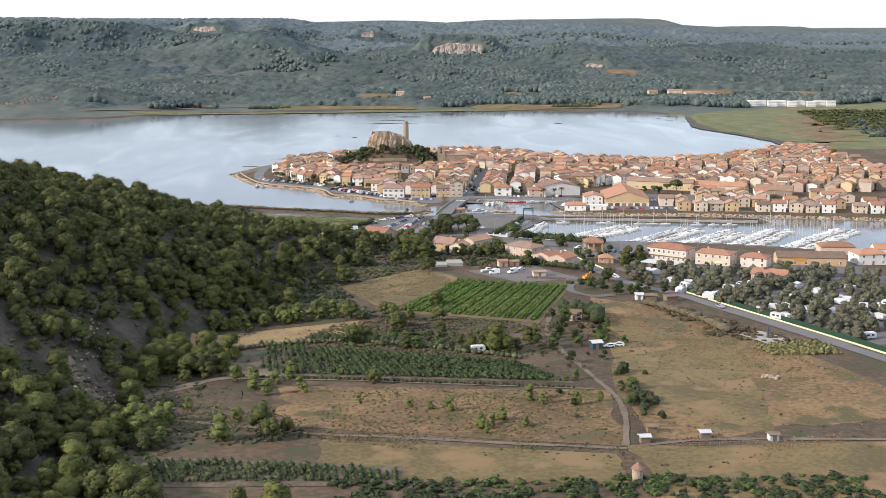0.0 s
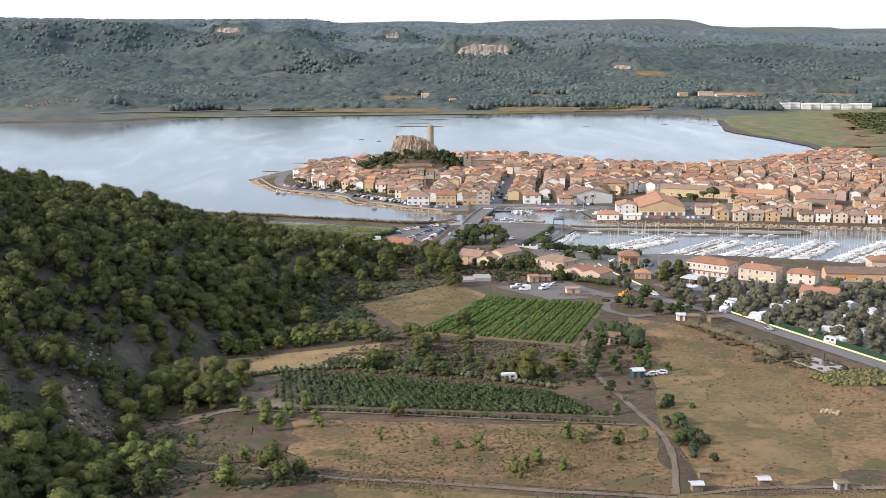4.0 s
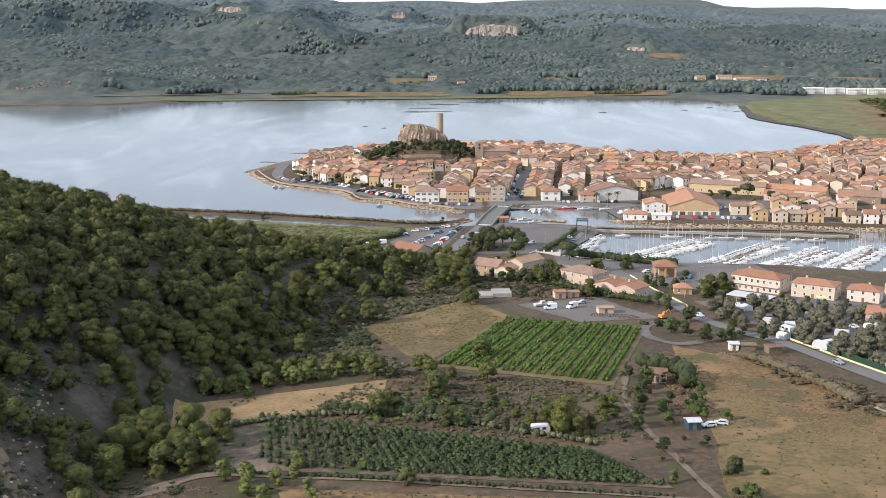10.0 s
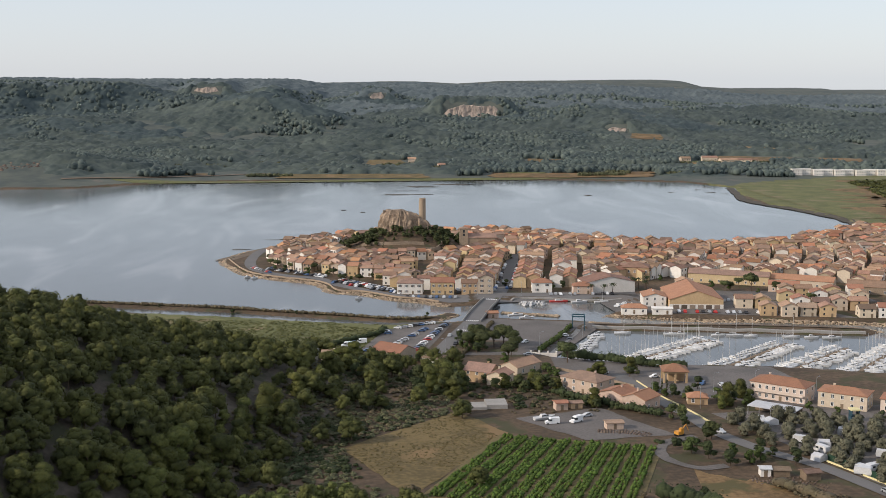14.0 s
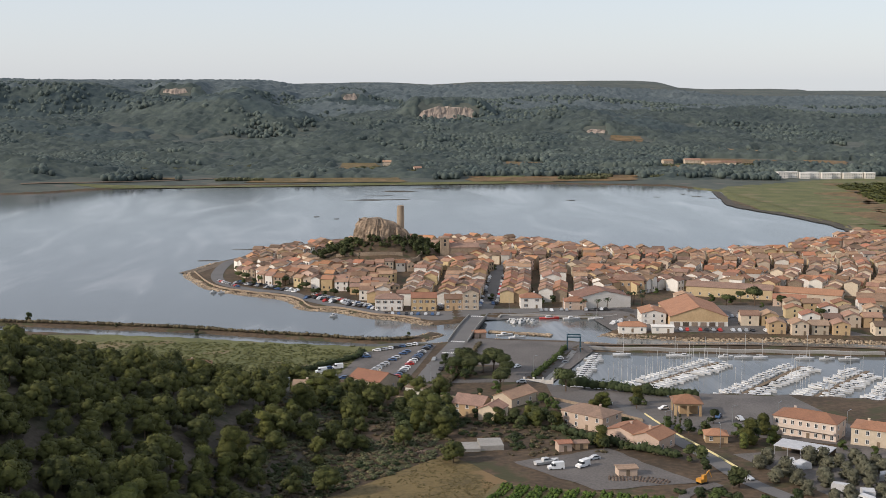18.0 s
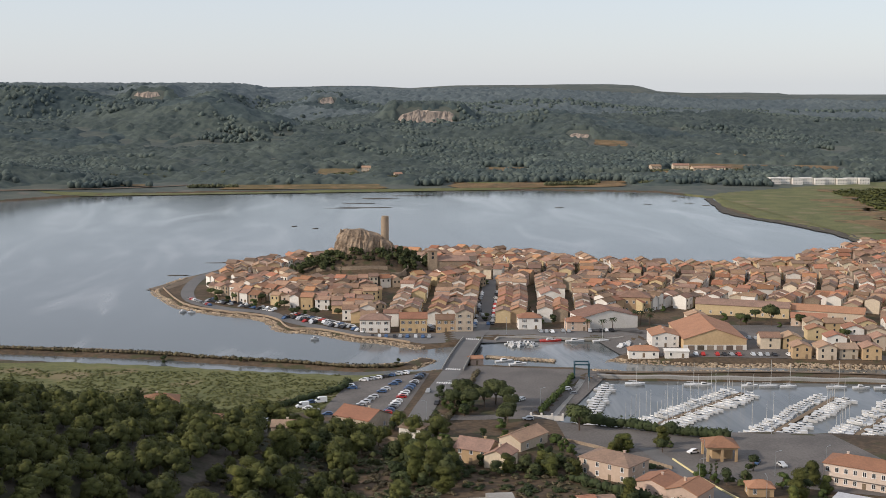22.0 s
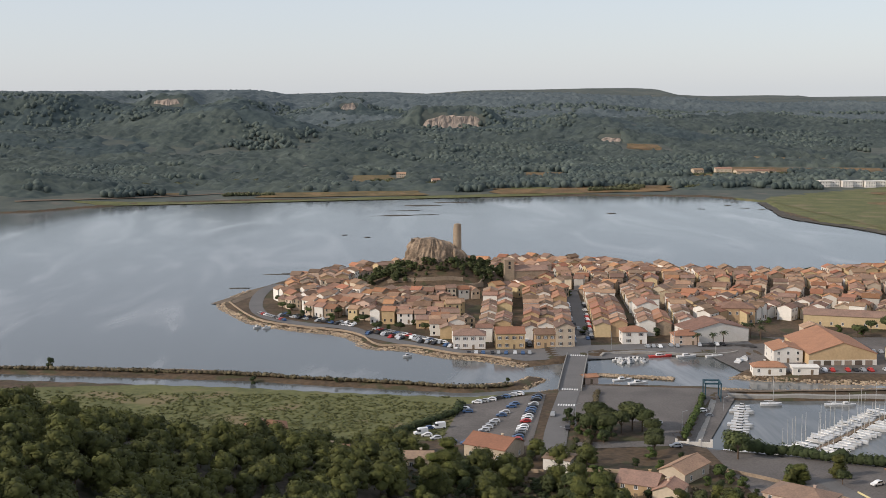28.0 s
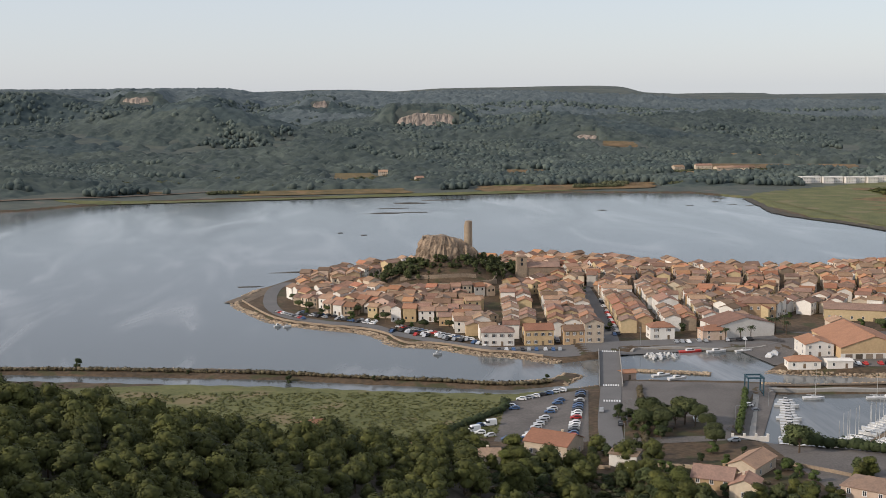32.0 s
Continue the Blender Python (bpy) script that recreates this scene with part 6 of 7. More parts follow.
# ---- vineyards ----
def vineyard(name, label, corners, rows, skip, plant_gap, size, mat, holes=0.05, fade=0.0):
    root = thing(name, label, "vineyard")
    (ax, ay), (bx, by), (cx, cy), (dx, dy) = corners
    r = np.random.RandomState(len(name))
    v, f, nv = crown_arrays(5, [(0, 0, 0.55, 0.62, 0.55)], 38, 0.26)
    f = to_tris(f)
    for k in range(rows):
        if skip and k % skip == skip - 1:
            continue
        u = (k + 0.5) / rows
        p, q = np.array([ax + (bx - ax) * u, ay + (by - ay) * u]), np.array([dx + (cx - dx) * u, dy + (cy - dy) * u])
        n = int(np.hypot(*(q - p)) / plant_gap)
        t = (np.arange(n) + 0.5) / n
        ok = r.uniform(size=n) > holes
        if fade:
            ok &= r.uniform(size=n) > fade * (1 - u) ** 5
        t = t[ok]
        if not len(t):
            continue
        xy = p + (q - p) * t[:, None] + r.uniform(-0.15, 0.15, (len(t), 2))
        z = ground_at(xy[:, 0], xy[:, 1]) + 0.1
        turns = r.uniform(0, 6.28, len(t))
        vv, ff = spread(v, f, np.column_stack([xy, z]), turns, size * r.uniform(0.55, 1.25, len(t)))
        piece("vine_row", array_mesh("vine_row", vv, ff, M[mat], normals=spread_normals(nv, turns)), root)


vineyard("vineyard", "vineyard of green leafy rows with pale gaps", [(32, -430), (82, -446), (59, -514), (4, -492)], 42, 4, 1.4, 1.15, "vine_leaf", 0.05)
vineyard("lower_vineyard", "low vineyard, bare and sparse at one end", [(-56, -543), (44, -578), (58, -602), (-52, -585)], 46, 0, 1.1, 1.4, "vine_dark", 0.1, 1.25)
vineyard("small_vineyard", "small patchy vineyard on pale soil", [(-68, -671), (2, -683), (2, -691), (-62, -689)], 30, 0, 1.5, 1.3, "vine_dark", 0.15)

# ---- scrub and grass ----
CLEAR = [(111, -383, 7), (81, -381, 9), (88, -389, 9), (72, -360, 12), (-6, -284, 11), (12, -308, 7), (49, -322, 11), (31, -339, 9), (38, -346, 7), (-33, -309, 7), (57, -391, 5), (63, -389, 5), (72, -420, 6), (29, -386, 12), (51, -413, 16), (62, -408, 14), (75, -425, 12)]


FALLOW = [(-23, -441), (19, -393), (34, -424), (2, -493), (-6, -492)]


def scatter(name, label, corners, count, size, mats, seed, category="scrub", flat=0.7, cut=None, lumps=False, hold=0.0, avoid=False):
    """Tufts or bushes strewn between four corners, one joined mesh."""
    r = np.random.RandomState(seed)
    (ax, ay), (bx, by), (cx, cy), (dx, dy) = corners
    u, w = r.uniform(size=count), r.uniform(size=count)
    x = (ax * (1 - u) + bx * u) * (1 - w) + (dx * (1 - u) + cx * u) * w
    y = (ay * (1 - u) + by * u) * (1 - w) + (dy * (1 - u) + cy * u) * w
    keep = value_noise(x, y, 28, seed) > hold
    if name in ("slope_scrub", "slope_bushes", "dark_scrub"):
        keep &= inside_distance(x, y, FALLOW) < -1
    if avoid:
        for hx, hy, hr in CLEAR:
            keep &= np.hypot(x - hx, y - hy) > hr
        keep &= np.abs(x - np.interp(y, [-460, -404, -360, -330], [123, 103, 94, 90])) > 5
    x, y = x[keep], y[keep]
    z = ground_at(x, y)
    keep = z > 0.6
    x, y, z = x[keep], y[keep], z[keep]
    if lumps:
        v, f, nv = crown_arrays(seed, [(0, 0, 0.4, 0.9, 0.6)], 14, 0.4)
        f = to_tris(f)
    else:
        v, f, nv = crown_arrays(seed, [(0, 0, 0.4, 0.8, 0.55), (0.5, 0.3, 0.55, 0.6, 0.5), (-0.4, 0.4, 0.35, 0.6, 0.4)], 26, 0.3)
        f = to_tris(f)
    s = size * r.uniform(0.5, 1.4, len(x))
    turns = r.uniform(0, 6.28, len(x))
    vv, ff = spread(v, f, np.stack([x, y, z], -1), turns, s, s * flat)
    tagged(new(name, array_mesh(name, vv, ff, M[mats], normals=spread_normals(nv, turns))), label, category, kind="stuff")


scatter("grass_tufts", "dry tussocks in the wide field", [(-62, -600), (66, -612), (66, -690), (-66, -640)], 1500, 0.42, "dry_bush", 2, "grass", 0.6, lumps=True, hold=-0.15)
scatter("pasture_tufts", "dry tussocks in the pasture", [(76, -500), (126, -505), (176, -660), (72, -690)], 1100, 0.45, "dry_bush", 3, "grass", 0.4, lumps=True, hold=0.2)
scatter("slope_scrub", "dark garrigue scrub on the slope", [(-60, -505), (-8, -505), (24, -345), (-30, -330)], 1500, 1.1, "garrigue", 4, hold=-0.1)
scatter("slope_bushes", "brown and green bushes on the slope", [(-80, -530), (-20, -480), (20, -350), (-40, -325)], 1000, 1.0, "dry_bush", 5, hold=-0.35)
scatter("marsh_tufts", "green salt marsh tufts", [(-300, -150), (-8, -200), (-22, -262), (-230, -262)], 5200, 0.8, "marsh_grass", 6, "grass", 0.4, lumps=True, hold=-0.25)
scatter("field_scrub", "scrub between the vineyards", [(-14, -498), (70, -520), (56, -572), (-40, -553)], 1500, 0.75, "dry_bush", 8, hold=-0.2)
scatter("field_weeds", "olive weeds and grass between the vineyards", [(-14, -498), (70, -520), (56, -572), (-40, -553)], 1500, 0.6, "garrigue", 38, "grass", hold=-0.1, lumps=True)
scatter("green_scrub", "green bushes between the vineyards", [(-6, -525), (66, -530), (50, -565), (-20, -550)], 180, 1.4, "leaf_green", 9, hold=0.0)
scatter("road_scrub", "brown scrub along the road", [(112, -490), (128, -500), (160, -566), (118, -540)], 420, 1.2, "dry_bush", 10, hold=-0.2)
scatter("reed_bed", "pale yellow-green reeds by the pad", [(134, -560), (160, -556), (164, -572), (138, -572)], 260, 1.3, "reed", 11, "reeds", 1.0, hold=-0.6)
scatter("yard_scrub", "bushes round the farm yard", [(60, -398), (98, -410), (100, -445), (84, -440)], 120, 1.3, "dark_leaf", 12, hold=-0.1)
scatter("front_bushes", "thorny bushes along the lower track", [(-30, -690), (130, -695), (130, -712), (-30, -708)], 300, 1.6, "dark_leaf", 13, hold=-0.3)
scatter("front_shrubs", "green shrubs along the lower track", [(10, -690), (120, -692), (120, -706), (10, -704)], 90, 1.6, "leaf_green", 14, hold=-0.2)
scatter("east_bank_scrub", "shore scrub on the east bank, haze tint in its grey-green", [(520, 300), (700, 330), (800, 640), (590, 600)], 700, 3.2, "hazed_wood", 15, hold=0.0)
scatter("grass_clumps", "tall yellow-brown grass clumps in the wide field", [(-62, -600), (66, -612), (66, -690), (-66, -640)], 8000, 0.34, "weeds", 21, "grass", 0.7, lumps=True, hold=-0.05)
scatter("green_weeds", "green weeds in the wide field", [(-62, -600), (66, -612), (66, -690), (-66, -640)], 900, 0.5, "leaf_green", 22, "grass", 0.6, lumps=True, hold=0.25)
scatter("pasture_grass", "yellow-brown grass clumps in the pasture", [(76, -500), (126, -505), (176, -660), (72, -690)], 9000, 0.34, "straw", 23, "grass", 0.6, lumps=True, hold=0.1)
scatter("pasture_weeds", "green weeds in the pasture", [(76, -520), (126, -525), (150, -660), (72, -690)], 260, 0.5, "garrigue", 24, "grass", 0.5, lumps=True, hold=0.3)
scatter("fallow_tufts", "dry tussocks in the fallow field", [(-22, -450), (13, -397), (30, -428), (2, -490)], 1500, 0.36, "weeds", 25, "grass", 0.7, lumps=True, hold=0.0)
scatter("stubble_tufts", "dry tussocks at the edges of the stubble", [(-76, -536), (-13, -510), (-14, -541), (-74, -556)], 260, 0.5, "dry_bush", 26, "grass", 0.7, lumps=True, hold=0.2)
scatter("east_wood", "dark green wood on the east bank", [(520, 400), (760, 380), (900, 720), (560, 660)], 2400, 4.2, "pine_wood", 27, "wood", lumps=True, hold=-0.2)
strip("lagoon_beach", [(398, 612), (382, 520), (372, 460), (380, 410), (394, 366), (408, 300), (412, 269), (402, 205), (366, 170)], 9.0, M["mud"], 0.25, "dark muddy beach along the marsh", "beach", 10, wobble=0.3)
strip("marsh_edge", [(590, 690), (545, 560), (512, 440), (480, 330), (450, 250)], 38.0, M["dry_grass"], 0.32, "band of tan dry grass behind the marsh", "field", 14, wobble=2.0)
DARK_TREES = MOUND_TREES + BROAD[1:] + PINES[:1]
for cx, cy, rx, ry, n, lo, hi in ((12, -352, 12, 24, 30, 0.8, 1.3), (52, -356, 24, 8, 24, 0.6, 1.0), (76, -388, 22, 6, 16, 0.6, 0.9), (101, -414, 6, 26, 18, 0.7, 1.1), (-14, -330, 20, 20, 14, 0.7, 1.1), (88, -334, 20, 8, 12, 0.5, 0.8), (122, -380, 14, 14, 12, 0.6, 1.0), (14, -296, 14, 8, 10, 0.6, 0.9)):
    for k in range(n):
        a, q = rnd.uniform(0, 6.28), math.sqrt(rnd.random())
        x, y = cx + rx * q * math.cos(a), cy + ry * q * math.sin(a)
        if any(math.hypot(x - hx, y - hy) < hr for hx, hy, hr in CLEAR) or abs(x - np.interp(y, [-460, -404, -360, -330], [123, 103, 94, 90])) < 5.5:
            continue
        plant(DARK_TREES, x, y, rnd.uniform(lo, hi))
scatter("yard_bushes", "dark bushes between the yard and the houses", [(-20, -310), (90, -345), (96, -392), (-6, -390)], 420, 1.3, "dark_leaf", 28, hold=-0.1, avoid=True)
scatter("yard_weeds", "brown scrub between the yard and the houses", [(-30, -310), (90, -345), (96, -400), (-10, -400)], 520, 1.0, "dry_bush", 29, hold=-0.2, avoid=True)
scatter("dark_scrub", "dark evergreen scrub on the slope", [(-62, -480), (-18, -470), (14, -365), (-34, -322)], 900, 1.3, "dark_leaf", 30, hold=0.0)
hedge("vine_hedge", [(-58, -590), (-14, -596), (20, -602), (60, -609)], 1.5, 1.1, "dark_leaf", "broken low hedge below the vines", 0.3, 1.2)
hedge("field_hedge", [(-30, -541), (-14, -545), (8, -548)], 4.0, 3.2, "dark_leaf", "dark hedge below the stubble field", 0.45, 1.5)
for k in range(26):
    plant(BROAD + SHRUB, 68 + rnd.uniform(-4, 18), -495 - 62 * rnd.random(), rnd.uniform(0.5, 1.0))
for k in range(30):
    plant(SHRUB + BROAD[1:], 56 + rnd.uniform(-3, 34) * rnd.random(), -560 - 110 * rnd.random(), rnd.uniform(0.5, 0.9)) if k % 2 else plant(SHRUB, 76 + rnd.uniform(-2, 7), -590 - 60 * rnd.random(), rnd.uniform(0.9, 1.6))
hedge("stubble_hedge", [(-66, -560), (-40, -548), (-16, -545), (4, -551), (24, -560), (46, -572)], 2.6, 2.0, "garrigue", "brown-green hedge between the fields", 0.4, 1.3)
hedge("pasture_hedge", [(110, -486), (118, -499), (126, -519), (131, -538)], 5.5, 3.0, "dry_bush", "brown thicket beside the pasture", 0.4, 1.4)
hedge("track_hedge", [(80, -606), (79, -625), (77, -640)], 3.0, 2.6, "dark_leaf", "dark thicket along the farm track", 0.45, 1.5)
hedge("yard_hedge", [(58, -366), (72, -384), (92, -404)], 3.5, 3.4, "dark_leaf", "dark hedge behind the farm yard", 0.45, 1.6)
hedge("ruin_thicket", [(72, -498), (80, -503), (85, -512), (82, -520)], 6.0, 6.0, "dark_leaf", "tall dark trees round the ruined hut", 0.5, 1.4)

for x, y, s in ((38, -562, 1.5), (34, -558, 1.1), (43, -565, 1.15), (30, -556, 0.8), (-12, -536, 0.9), (47, -558, 0.8), (-9, -545, 0.7)):
    plant(PINES, x, y, s)
for x, y in ((-63, -626), (-75, -644), (-66, -655), (-70, -650), (-78, -632), (-72, -622), (26, -650), (33, -642), (30, -646), (66, -624), (28, -654), (40, -648), (-34, -588), (-17, -589), (-45, -606), (-40, -612), (-28, -610), (6, -628), (12, -630), (18, -632), (44, -622), (48, -626), (58, -628), (-10, -622), (62, -600)):
    plant(YOUNG, x, y, rnd.uniform(0.9, 1.7))
for k in range(62):
    u = rnd.random()
    plant(YOUNG, -70 + 52 * u, -528 + 26 * u + 14 * rnd.random(), rnd.uniform(1.0, 1.7))
for k in range(15):
    u = rnd.random()
    plant(BROAD + PINES[3:4], -18 + 78 * u, -556 + 16 * rnd.random() + 5 * math.sin(u * 9) - 6 * u, rnd.uniform(0.5, 1.05))
for x, y in ((-9, -535), (2, -544), (15, -546), (53, -543), (-55, -527), (74, -511), (84, -501), (20, -540), (8, -538), (62, -548), (70, -544), (75, -630), (79, -612), (68, -522), (66, -536), (73, -540), (80, -546), (84, -536), (88, -552), (70, -556), (68, -528), (86, -524), (60, -556), (76, -575), (78, -596)):
    plant(BROAD, x, y, rnd.uniform(0.55, 0.85))
plant(SHRUB, 0, -493, 1.6)
for x, y in ((101, -466), (108, -464), (96, -458), (92, -452), (104, -456), (112, -462), (117, -458), (88, -446), (122, -466), (114, -454)):
    plant(BROAD, x, y, rnd.uniform(0.75, 1.0))

# ---- campsite ----
def build_caravan(label):
    bm = bmesh.new()
    prof = [(-2.6, 0.5), (-2.75, 1.2), (-2.5, 2.35), (-2.2, 2.55), (2.2, 2.55), (2.55, 2.3), (2.7, 1.2), (2.5, 0.5)]
    loft(bm, [[(x, y, z) for x, z in prof] for y in (-1.1, 1.1)])
    root = part("caravan", bm, M["gel_white"])
    tagged(root, label, "caravan", "campsite caravans")
    for x0, x1 in ((-1.6, -0.4), (0.4, 1.5)):
        part("window", boxes((x0, -1.13, 1.3, x1, -1.05, 2.0)), M["glass_dark"], root)
    part("skirt", boxes((-2.5, -1.08, 0.25, 2.5, 1.08, 0.52)), M["metal_grey"], root)
    for y in (-1.0, 1.0):
        w = bmesh.new()
        tube(w, (0, y - 0.1, 0.33), (0, y + 0.1, 0.33), 0.33, 0.33, 10)
        part("wheel", w, M["rubber"], root)
    root.matrix_basis = pose(0, 0, -500)
    return root


CARAVANS = [build_caravan("white touring caravan on a campsite pitch")]
awning = bmesh.new()
loft(awning, [[(-2.2, y, 0), (-1.9, y, 1.9), (0, y, 2.5), (1.9, y, 1.9), (2.2, y, 0)] for y in (-1.8, 1.8)])
tent = tagged(part("tent", awning, M["tarp_white"]), "pale grey frame tent on the campsite", "tent", "campsite tents")
tent.matrix_basis = pose(0, 0, -500)
CAMP = [(112, -404), (178, -418), (240, -420), (240, -560), (176, -556), (150, -506), (134, -470), (112, -436)]
r3 = random.Random(12)
spots = []
while len(spots) < 285:
    x, y = r3.uniform(108, 240), r3.uniform(-560, -402)
    if float(inside_distance(np.array([x]), np.array([y]), CAMP)[0]) > 2 and all((x - a) ** 2 + (y - b) ** 2 > 19 for a, b in spots):
        spots.append((x, y))
for k, (x, y) in enumerate(spots):
    if k % 9 < 5 or k % 9 == 6 or (k % 9 == 7 and k % 2) or k % 18 == 8:
        plant(OLIVES, x, y, r3.uniform(0.95, 1.45))
    elif k % 9 == 5 and k % 4 != 1:
        put_thing(CARAVANS[0], pose(x, y, gz(x, y) + 0.1, 0, 0, r3.choice((20, 110, -60, 150)) + r3.uniform(-8, 8)))
    elif k % 9 == 7 or k % 18 == 5:
        put_thing(tent, pose(x, y, gz(x, y) + 0.1, 0, 0, r3.uniform(0, 180)))
    else:
        park(x, y, r3.uniform(0, 180))
for k in range(13):
    t = k / 12
    plant(OLIVES, 140 + 34 * t + r3.uniform(-1, 4), -466 - 84 * t, r3.uniform(0.7, 1.1))
for k in range(2):
    t = 0.1 + k / 2 + r3.uniform(-0.03, 0.03)
    put_thing(CARAVANS[0], pose(137 + 34 * t, -466 - 84 * t, gz(137 + 34 * t, -466 - 84 * t) + 0.1, 0, 0, -62 + r3.uniform(-14, 14)))
special(180, -436, -30, "house", "campsite block with a broad orange roof", 16, 11, 3.2, 1.9, M["wall_cream"], M["tile_red"], fronts=4, floors=1, sides=1, chimney=False)
play = thing("play_tower", "blue and yellow wooden play tower", "playground", pose(161, -413, gz(161, -413)))
part("frame", boxes((-1.5, -1.5, 0, -1.2, 1.5, 4), (1.2, -1.5, 0, 1.5, 1.5, 4), (-1.5, -1.5, 1.8, 1.5, 1.5, 2.1)), M["crane_blue"], play)
part("top", boxes((-1.7, -1.7, 4, 1.7, 1.7, 4.6)), M["yellow_line"], play)

# ---- farm yard and huts ----
slab = thing("concrete_tank", "low white concrete basin with flat cover", "basin", pose(29, -386, gz(29, -386), 0, 0, 2))
part("basin", boxes((-8.5, -5, -0.5, 0, 3, 1.2)), M["concrete"], slab)
part("upper_basin", boxes((0.02, -4, -0.5, 8, 5, 1.8)), M["concrete"], slab)
for x, y, tn in ((51, -413, 8), (60, -411, 40)):
    park(x, y, tn, kinds=VANS)
park(65, -403, 20, kinds=CARS[5:6])
special(57, -391, 10, "shed", "small shed of orange brick", 4.5, 4, 2.8, 0.5, M["wall_pink"], M["tile_red"], fronts=1, floors=1, sides=0, chimney=False, category="shed")
special(63, -389, 6, "shed", "low shed of rusty sheets", 4.5, 3.5, 2.2, 0.4, M["wall_ochre"], M["tile_old"], fronts=1, floors=1, sides=0, chimney=False, category="shed")
special(72, -420, 5, "shed", "roofless orange brick store", 6, 4, 2.4, 0.3, M["wall_pink"], M["tile_old"], fronts=1, floors=1, sides=0, chimney=False, category="shed")
digger = thing("excavator", "old orange excavator on the yard edge", "excavator", pose(93, -431, gz(93, -431), 0, 0, 30))
part("tracks", boxes((-1.5, -1.2, 0, 1.5, -0.6, 0.7), (-1.5, 0.6, 0, 1.5, 1.2, 0.7)), M["rubber"], digger)
part("body", boxes((-1.6, -1.1, 0.75, 1.0, 1.1, 1.8), (-0.3, -1.0, 1.8, 0.9, 0.1, 2.9)), M["orange_sign"], digger)
bm = bmesh.new()
tube(bm, (0.9, 0.4, 1.6), (3.2, 0.4, 3.6), 0.2, 0.16, 6)
tube(bm, (3.2, 0.4, 3.6), (4.4, 0.4, 1.2), 0.16, 0.12, 6)
part("arm", bm, M["orange_sign"], digger)
rocks_along("rubble", [(66, -424), (76, -426), (84, -430)], 5.0, 220, 0.5, "heaps of rubble and scrap", 0.1, seed=14, mat="scrap")
rocks_along("red_spoil", [(-6, -398), (4, -392), (10, -386)], 7.0, 260, 0.7, "heap of reddish spoil and stones", 0.1, seed=15, mat="scrap")
special(75, -513, -15, "house", "ruined hut with patched tile roof", 5.5, 4.5, 3.0, 1.2, M["wall_pink"], M["tile"], fronts=1, floors=1, sides=1, chimney=False)
special(109, -476, -4, "shed", "white hut with a lean-to", 3.2, 3, 2.4, 0.4, M["wall_white"], M["tarp_white"], fronts=1, floors=1, sides=0, chimney=False, category="hut")
special(114, -476, -4, "shed", "lean-to of brown planks", 5, 3.6, 2.0, 0.4, M["wood"], M["wood"], fronts=0, floors=1, sides=0, chimney=False, category="hut")
special(122, -480, 10, "shed", "small hut of rusty sheets", 5, 4, 2.4, 0.5, M["wood"], M["tile_old"], fronts=0, floors=1, sides=0, chimney=False, category="hut")
special(76, -559, 8, "shed", "blue-green garden hut with white roof", 3.6, 3.4, 2.4, 0.5, M["crane_blue"], M["tarp_white"], fronts=0, floors=1, sides=0, chimney=False, category="hut")
for x, y, tn in ((81, -558, 10), (85, -556, -20)):
    park(x, y, tn, kinds=[CARS[0], CARS[5]])
put_thing(CARAVANS[0], pose(32, -562, gz(32, -562), 0, 0, 6))
for x, y, lb, roof, wl in ((72, -664, "small shed of dark planks", "tarp_white", "wood"), (76, -655, "small shed of dark planks", "wood", "wood"), (90, -661, "small hut with white roof", "tarp_white", "wood"), (109, -664, "small hut with a white door", "wood", "tarp_white")):
    special(x, y, rnd.uniform(-8, 8), "shed", lb, 2.7, 2.3, 1.9, 0.3, M[wl], M[roof], fronts=0, floors=1, sides=0, chimney=False, category="hut")
turret = thing("dovecote", "little round stone tower with a tiled cone roof", "tower", pose(64, -693, gz(64, -693)))
bm = bmesh.new()
tube(bm, (0, 0, -0.5), (0, 0, 3.2), 1.5, 1.4, 14)
part("wall", bm, M["wall_stone"], turret)
bm = bmesh.new()
tube(bm, (0, 0, 3.2), (0, 0, 4.9), 1.8, 0.05, 14)
part("roof", bm, M["tile"], turret)


def post_fence(pts, gap, label):
    root = thing("fence", label, "fence")
    line = smooth_line(pts, gap)
    post = mesh_of(boxes((-0.07, -0.07, -0.4, 0.07, 0.07, 1.2)), "post", M["wood"])
    for x, y in line:
        piece("post", post, root, pose(x, y, gz(x, y)))
    for h in (0.5, 1.05):
        bm = bmesh.new()
        for (ax, ay), (bx, by) in zip(line, line[1:]):
            tube(bm, (ax, ay, gz(ax, ay) + h), (bx, by, gz(bx, by) + h), 0.05, 0.05, 4)
        part("rail", bm, M["wood"], root)


post_fence([(84, -668), (94, -668), (94, -657), (84, -657)], 2.2, "rough wooden paddock fence")
post_fence([(96, -666), (106, -668), (112, -672)], 2.2, "rough wooden paddock fence")
post_fence([(112, -672), (111, -662), (106, -657), (97, -657)], 2.4, "rough wooden paddock fence")
post_fence([(116, -520), (121, -555), (128, -600)], 4.0, "wire fence on wooden posts across the pasture")
tagged(part("pad_post", boxes((144.7, -545.2, 7, 145.1, -544.8, 14)), M["crane_blue"]), "tall grey-green post beside the pad", "post")
rocks_along("pen_clutter", [(82, -660), (92, -663), (104, -665), (113, -669)], 6.0, 90, 0.3, "boards, scrap and junk round the animal pens", 0.1, seed=20, mat="scrap")
rocks_along("hut_clutter", [(104, -480), (116, -482), (126, -488)], 9.0, 110, 0.4, "boards, scrap and junk round the huts", 0.1, seed=21, mat="scrap")
